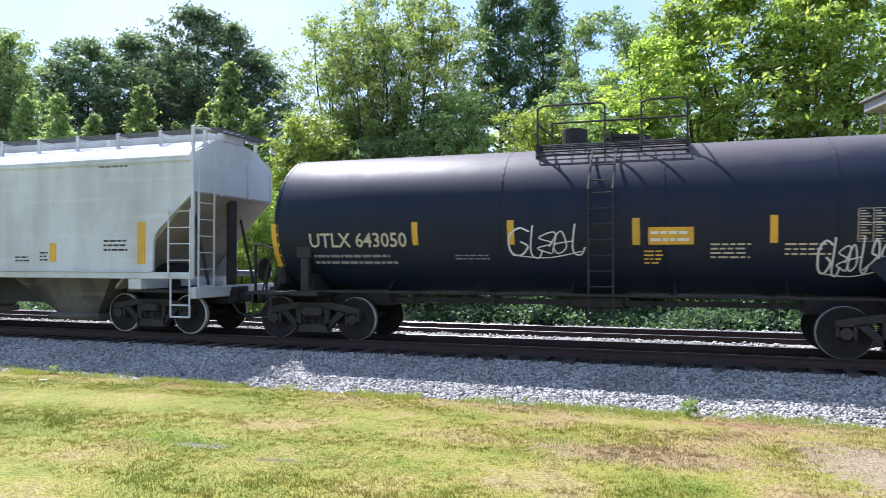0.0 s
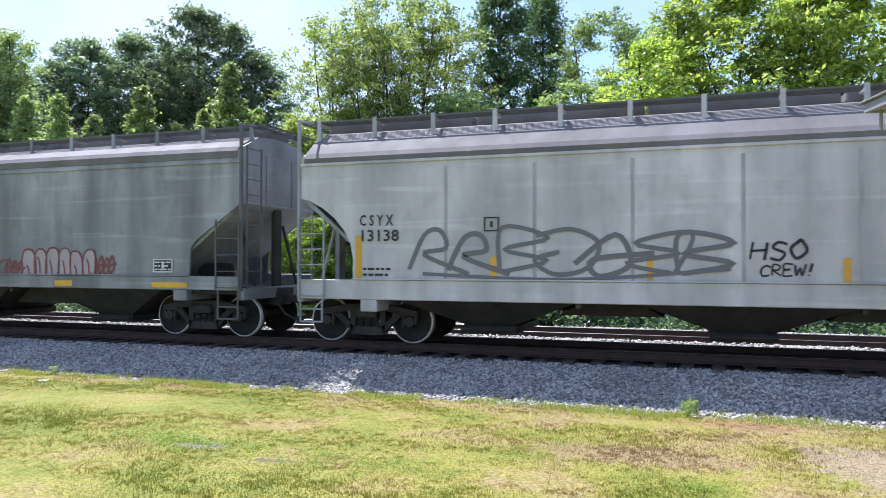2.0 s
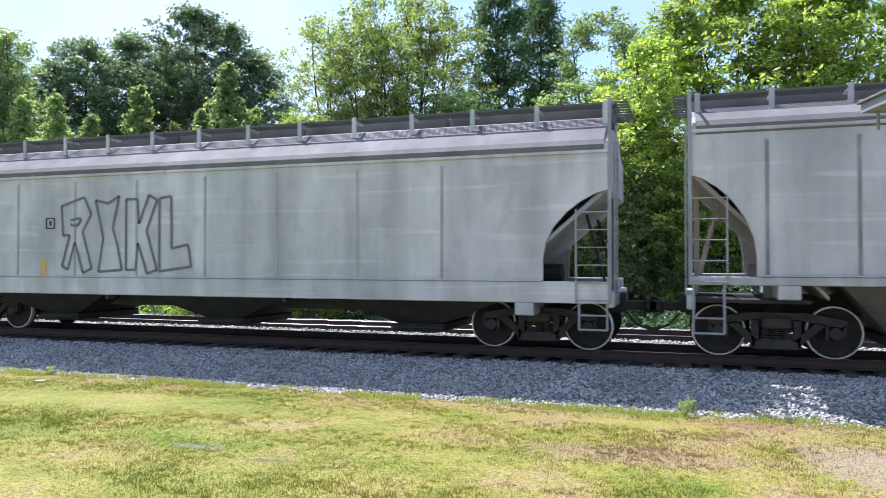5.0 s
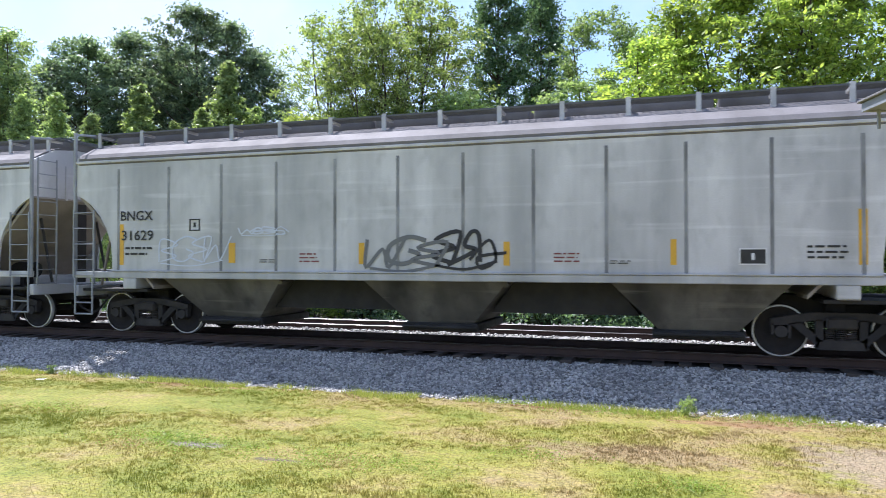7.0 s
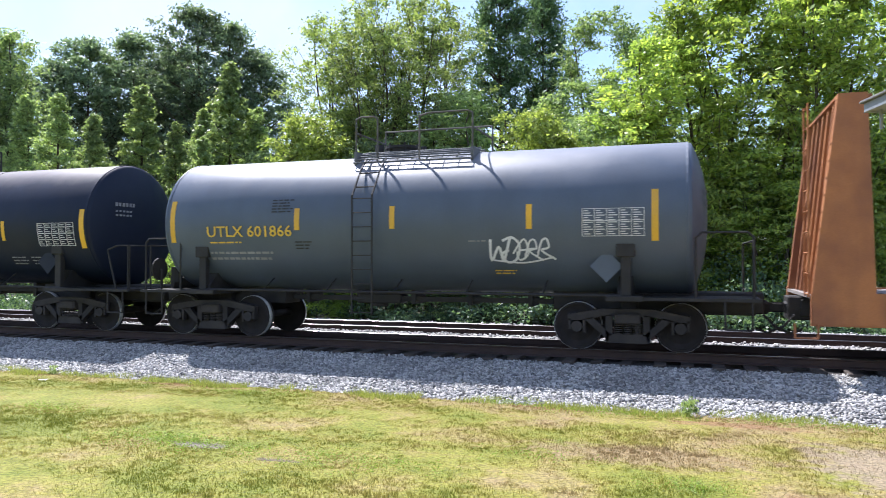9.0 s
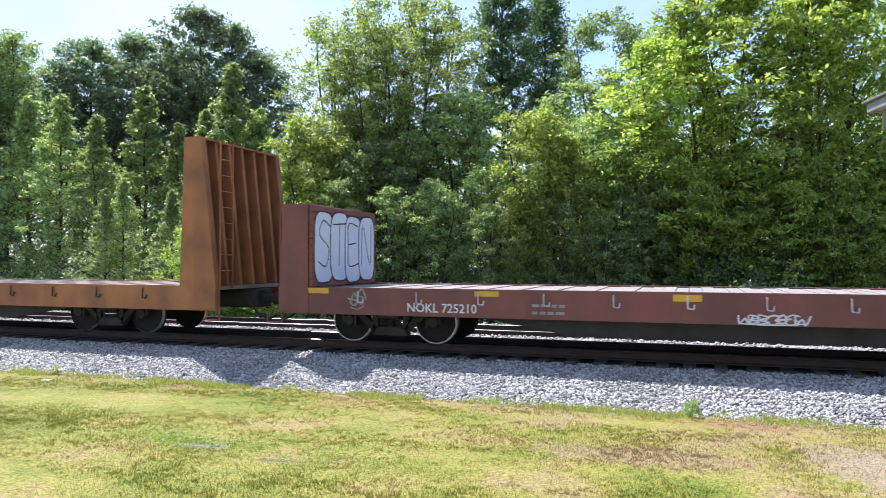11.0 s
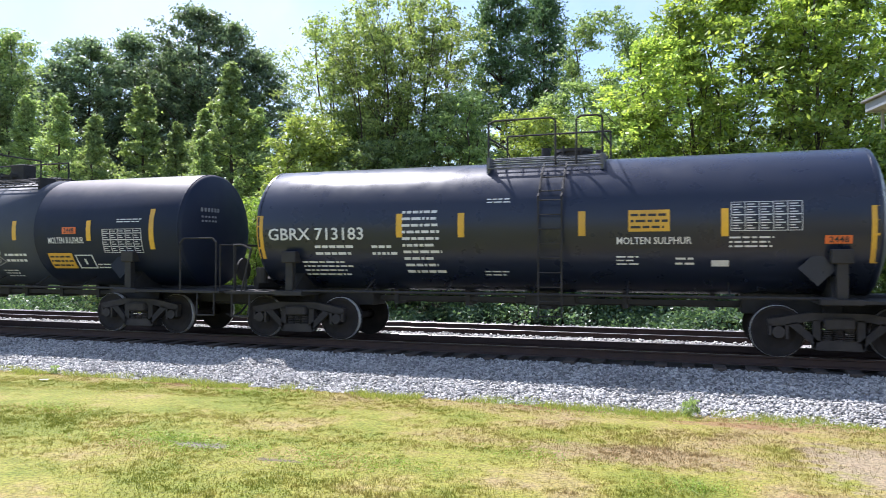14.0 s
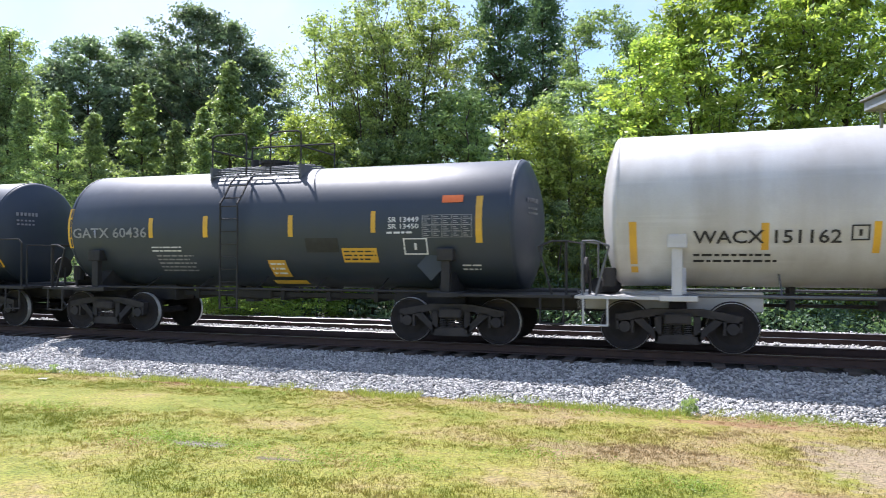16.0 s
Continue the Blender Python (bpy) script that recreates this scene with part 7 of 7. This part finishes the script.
small_print(sulfur_tank, 2.09, 3.08, 1.65, 1.88, 3, "white_ink", f12, 82)
small_print(sulfur_tank, -1.13, -0.5, 1.35, 1.53, 2, "white_ink", f12, 83)
small_print(sulfur_tank, 4.55, 4.92, 1.64, 1.8, 2, "white_ink", f12, 84)
# tank with a grey band
part("repainted_band", lathe(bmesh.new(), [(-2.43, 1.355), (-2.43, 1.366), (1.02, 1.366), (1.02, 1.355)], 64, 2.42), "tank_fresh", band_tank, "grey primed band round the shell", smooth=True)
lettering(band_tank, "TILX 135657", -4.7, 2.17, 0.24, 1.91, "white_ink", f13)
strip(band_tank, -5.85, 2.03, 2.98, f13, 0.16)
strip(band_tank, -3.90, 2.24, 2.71, f13, 0.15)
strip(band_tank, -2.28, 2.21, 2.68, f13, 0.14)
strip(band_tank, 0.38, 2.2, 2.68, f13, 0.13)
strip(band_tank, 2.71, 2.17, 2.65, f13, 0.13)
strip(band_tank, 4.53, 1.96, 2.89, f13, 0.13)
plate(band_tank, 1.92, 2.33, 2.34, 2.5, f13, "orange_ink", "placard")
lettering(band_tank, "2448", 1.97, 2.36, 0.12, 0.31, "black_ink", f13)
lettering(band_tank, "MOLTEN SULPHUR", 1.48, 2.11, 0.15, 1.08, "white_ink", f13)
plate(band_tank, 1.36, 2.1, 1.51, 1.88, f13, "yellow", "placard", ink="black_ink", lines=3)
frame_mark(band_tank, 2.19, 2.71, 1.51, 1.84, f13, "white_ink")
data_panel(band_tank, 3.12, 4.25, 1.88, 2.44, f13, "white_ink", 8)
small_print(band_tank, -4.77, -3.1, 1.72, 2.01, 2, "white_ink", f13, 85)
small_print(band_tank, -2.68, -1.94, 1.69, 2.03, 4, "white_ink", f13, 86)
small_print(band_tank, -0.06, 0.71, 1.64, 1.92, 2, "white_ink", f13, 87)
small_print(band_tank, -0.39, 0.14, 1.28, 1.49, 3, "white_ink", f13, 88)
small_print(band_tank, 2.76, 3.41, 1.5, 1.65, 2, "white_ink", f13, 89)
small_print(band_tank, 3.54, 4.28, 2.58, 2.69, 2, "white_ink", f13, 90)
scrawl(band_tank, -0.75, -0.1, 1.59, 2.05, f13, "faded_ink", 4, 0.03, 91)
# glossy tank
lettering(gloss_tank, "GBRX 713183", -5.86, 2.13, 0.26, 2.24, "white_ink", f14)
strip(gloss_tank, -6.08, 1.74, 2.67, f14, 0.15)
strip(gloss_tank, -2.83, 2.17, 2.65, f14, 0.13)
strip(gloss_tank, -1.52, 2.16, 2.64, f14, 0.13)
strip(gloss_tank, 0.83, 2.16, 2.62, f14, 0.13)
strip(gloss_tank, 3.31, 2.13, 2.62, f14, 0.12)
strip(gloss_tank, 5.63, 1.66, 2.62, f14, 0.12)
plate(gloss_tank, 1.67, 2.39, 2.23, 2.62, f14, "yellow", "placard", ink="black_ink", lines=3)
lettering(gloss_tank, "MOLTEN SULPHUR", 1.46, 2.0, 0.13, 1.30, "white_ink", f14)
data_panel(gloss_tank, 3.41, 4.54, 2.22, 2.73, f14, "white_ink", 8)
plate(gloss_tank, 4.88, 5.29, 1.99, 2.13, f14, "orange_ink", "placard")
lettering(gloss_tank, "2448", 4.94, 2.01, 0.10, 0.30, "black_ink", f14)
plate(gloss_tank, 3.09, 3.38, 1.6, 1.71, f14, "white_ink", "placard")
small_print(gloss_tank, -4.77, -3.78, 1.79, 2.07, 2, "white_ink", f14, 92)
small_print(gloss_tank, -3.46, -2.84, 1.79, 2.06, 2, "white_ink", f14, 93)
small_print(gloss_tank, -2.77, -1.91, 1.42, 2.75, 10, "white_ink", f14, 94)
small_print(gloss_tank, -5.14, -3.92, 1.37, 1.72, 4, "white_ink", f14, 95)
small_print(gloss_tank, 3.38, 4.17, 1.92, 2.15, 3, "white_ink", f14, 96)
small_print(gloss_tank, 1.44, 1.86, 1.61, 1.81, 3, "white_ink", f14, 97)
small_print(gloss_tank, 2.48, 2.82, 1.61, 1.79, 2, "white_ink", f14, 98)
small_print(gloss_tank, -1.01, -0.51, 2.81, 2.93, 2, "white_ink", f14, 99)
small_print(gloss_tank, -1.12, -0.61, 1.39, 1.52, 2, "white_ink", f14, 100)
# dusty tank
lettering(dusty_tank, "GATX 35762", -4.63, 1.95, 0.25, 1.99, "white_ink", f15)
strip(dusty_tank, -5.55, 1.59, 2.5, f15, 0.15)
strip(dusty_tank, -3.69, 1.97, 2.45, f15, 0.12)
strip(dusty_tank, -1.83, 1.99, 2.47, f15, 0.11)
strip(dusty_tank, -0.23, 2.01, 2.47, f15, 0.11)
strip(dusty_tank, 1.52, 2.0, 2.47, f15, 0.12)
strip(dusty_tank, 3.39, 1.98, 2.46, f15, 0.12)
strip(dusty_tank, 5.04, 1.5, 2.43, f15, 0.11)
lettering(dusty_tank, "MOLTEN SULPHUR", 1.67, 1.99, 0.14, 1.40, "white_ink", f15)
plate(dusty_tank, 1.65, 2.47, 1.54, 1.85, f15, "yellow", "placard", ink="black_ink", lines=2)
data_panel(dusty_tank, 3.82, 4.95, 1.91, 2.5, f15, "white_ink", 8)
plate(dusty_tank, 4.53, 4.98, 1.63, 1.77, f15, "spray_red", "placard")
small_print(dusty_tank, -4.61, -2.64, 1.59, 1.86, 2, "faded_ink", f15, 101)
small_print(dusty_tank, -1.37, -0.32, 1.69, 2.18, 6, "faded_ink", f15, 102)
small_print(dusty_tank, -2.49, -1.61, 1.77, 1.93, 2, "faded_ink", f15, 103)
small_print(dusty_tank, 2.75, 3.1, 1.66, 1.92, 4, "faded_ink", f15, 104)
small_print(dusty_tank, 3.34, 3.99, 1.65, 1.77, 2, "faded_ink", f15, 105)
# worn tank
lettering(worn_tank, "GATX 60436", -5.5, 2.2, 0.24, 2.14, "faded_ink", f16)
strip(worn_tank, -5.61, 1.97, 2.91, f16, 0.11)
strip(worn_tank, -3.25, 2.19, 2.65, f16, 0.11)
strip(worn_tank, -1.77, 2.19, 2.67, f16, 0.12)
strip(worn_tank, 0.38, 2.18, 2.64, f16, 0.11)
strip(worn_tank, 2.30, 2.25, 2.69, f16, 0.10)
strip(worn_tank, 4.54, 2.03, 2.95, f16, 0.13)
plate(worn_tank, -0.3, 0.13, 1.32, 1.69, f16, "yellow", "placard", ink="white_ink", lines=3)
plate(worn_tank, -0.43, 0.4, 1.15, 1.24, f16, "yellow_ink", "placard")
small_print(worn_tank, -3.27, -2.28, 1.86, 2.02, 2, "white_ink", f16, 106)
small_print(worn_tank, -3.19, -2.12, 1.41, 1.83, 5, "faded_ink", f16, 107)
lettering(worn_tank, "SR 13449", 2.64, 2.45, 0.11, 0.66, "white_ink", f16)
lettering(worn_tank, "SR 13450", 2.64, 2.32, 0.10, 0.66, "white_ink", f16)
data_panel(worn_tank, 3.37, 4.4, 2.14, 2.59, f16, "faded_ink", 8)
plate(worn_tank, 3.77, 4.2, 2.83, 2.98, f16, "orange_ink", "placard")
plate(worn_tank, 0.72, 1.48, 1.85, 2.15, f16, "black_ink", "placard")
plate(worn_tank, 1.55, 2.34, 1.64, 1.94, f16, "yellow", "placard", ink="black_ink", lines=3)
frame_mark(worn_tank, 2.95, 3.46, 1.8, 2.13, f16, "white_ink")
small_print(worn_tank, 4.13, 4.54, 1.47, 1.63, 2, "white_ink", f16, 108)
small_print(worn_tank, 2.6, 3.22, 2.2, 2.3, 1, "white_ink", f16, 109)
# white tank
lettering(white_tank, "WACX 151162", -4.85, 1.98, 0.23, 2.34, "black_ink", f17)
strip(white_tank, -5.88, 1.46, 2.38, f17, 0.13)
strip(white_tank, -3.68, 1.87, 2.33, f17, 0.12)
strip(white_tank, -1.99, 1.81, 2.33, f17, 0.11)
small_print(white_tank, -4.85, -3.13, 1.63, 1.84, 2, "black_ink", f17, 110)
frame_mark(white_tank, -2.37, -2.1, 2.02, 2.28, f17, "black_ink")



def travelled(t):
    """How far the train has moved along the line after t seconds."""
    return 16.17 * t + 0.006 * t * t


def motions():
    for car, mid in TRAIN:
        walk(car, [(t, pose(mid - travelled(t), TRACK_Y, 0)) for t in range(17)])
    # the wheels roll: one row for each thirtieth of a second keeps the turn under a right angle
    times = [k / FPS for k in range(16 * FPS + 1)]
    spins = [-math.degrees(travelled(t) / WHEEL_R) for t in times]
    for wheelset, x in WHEELSETS:
        walk(wheelset, [(t, pose(x, 0, WHEEL_R, 0, a, 0)) for t, a in zip(times, spins)])


motions()
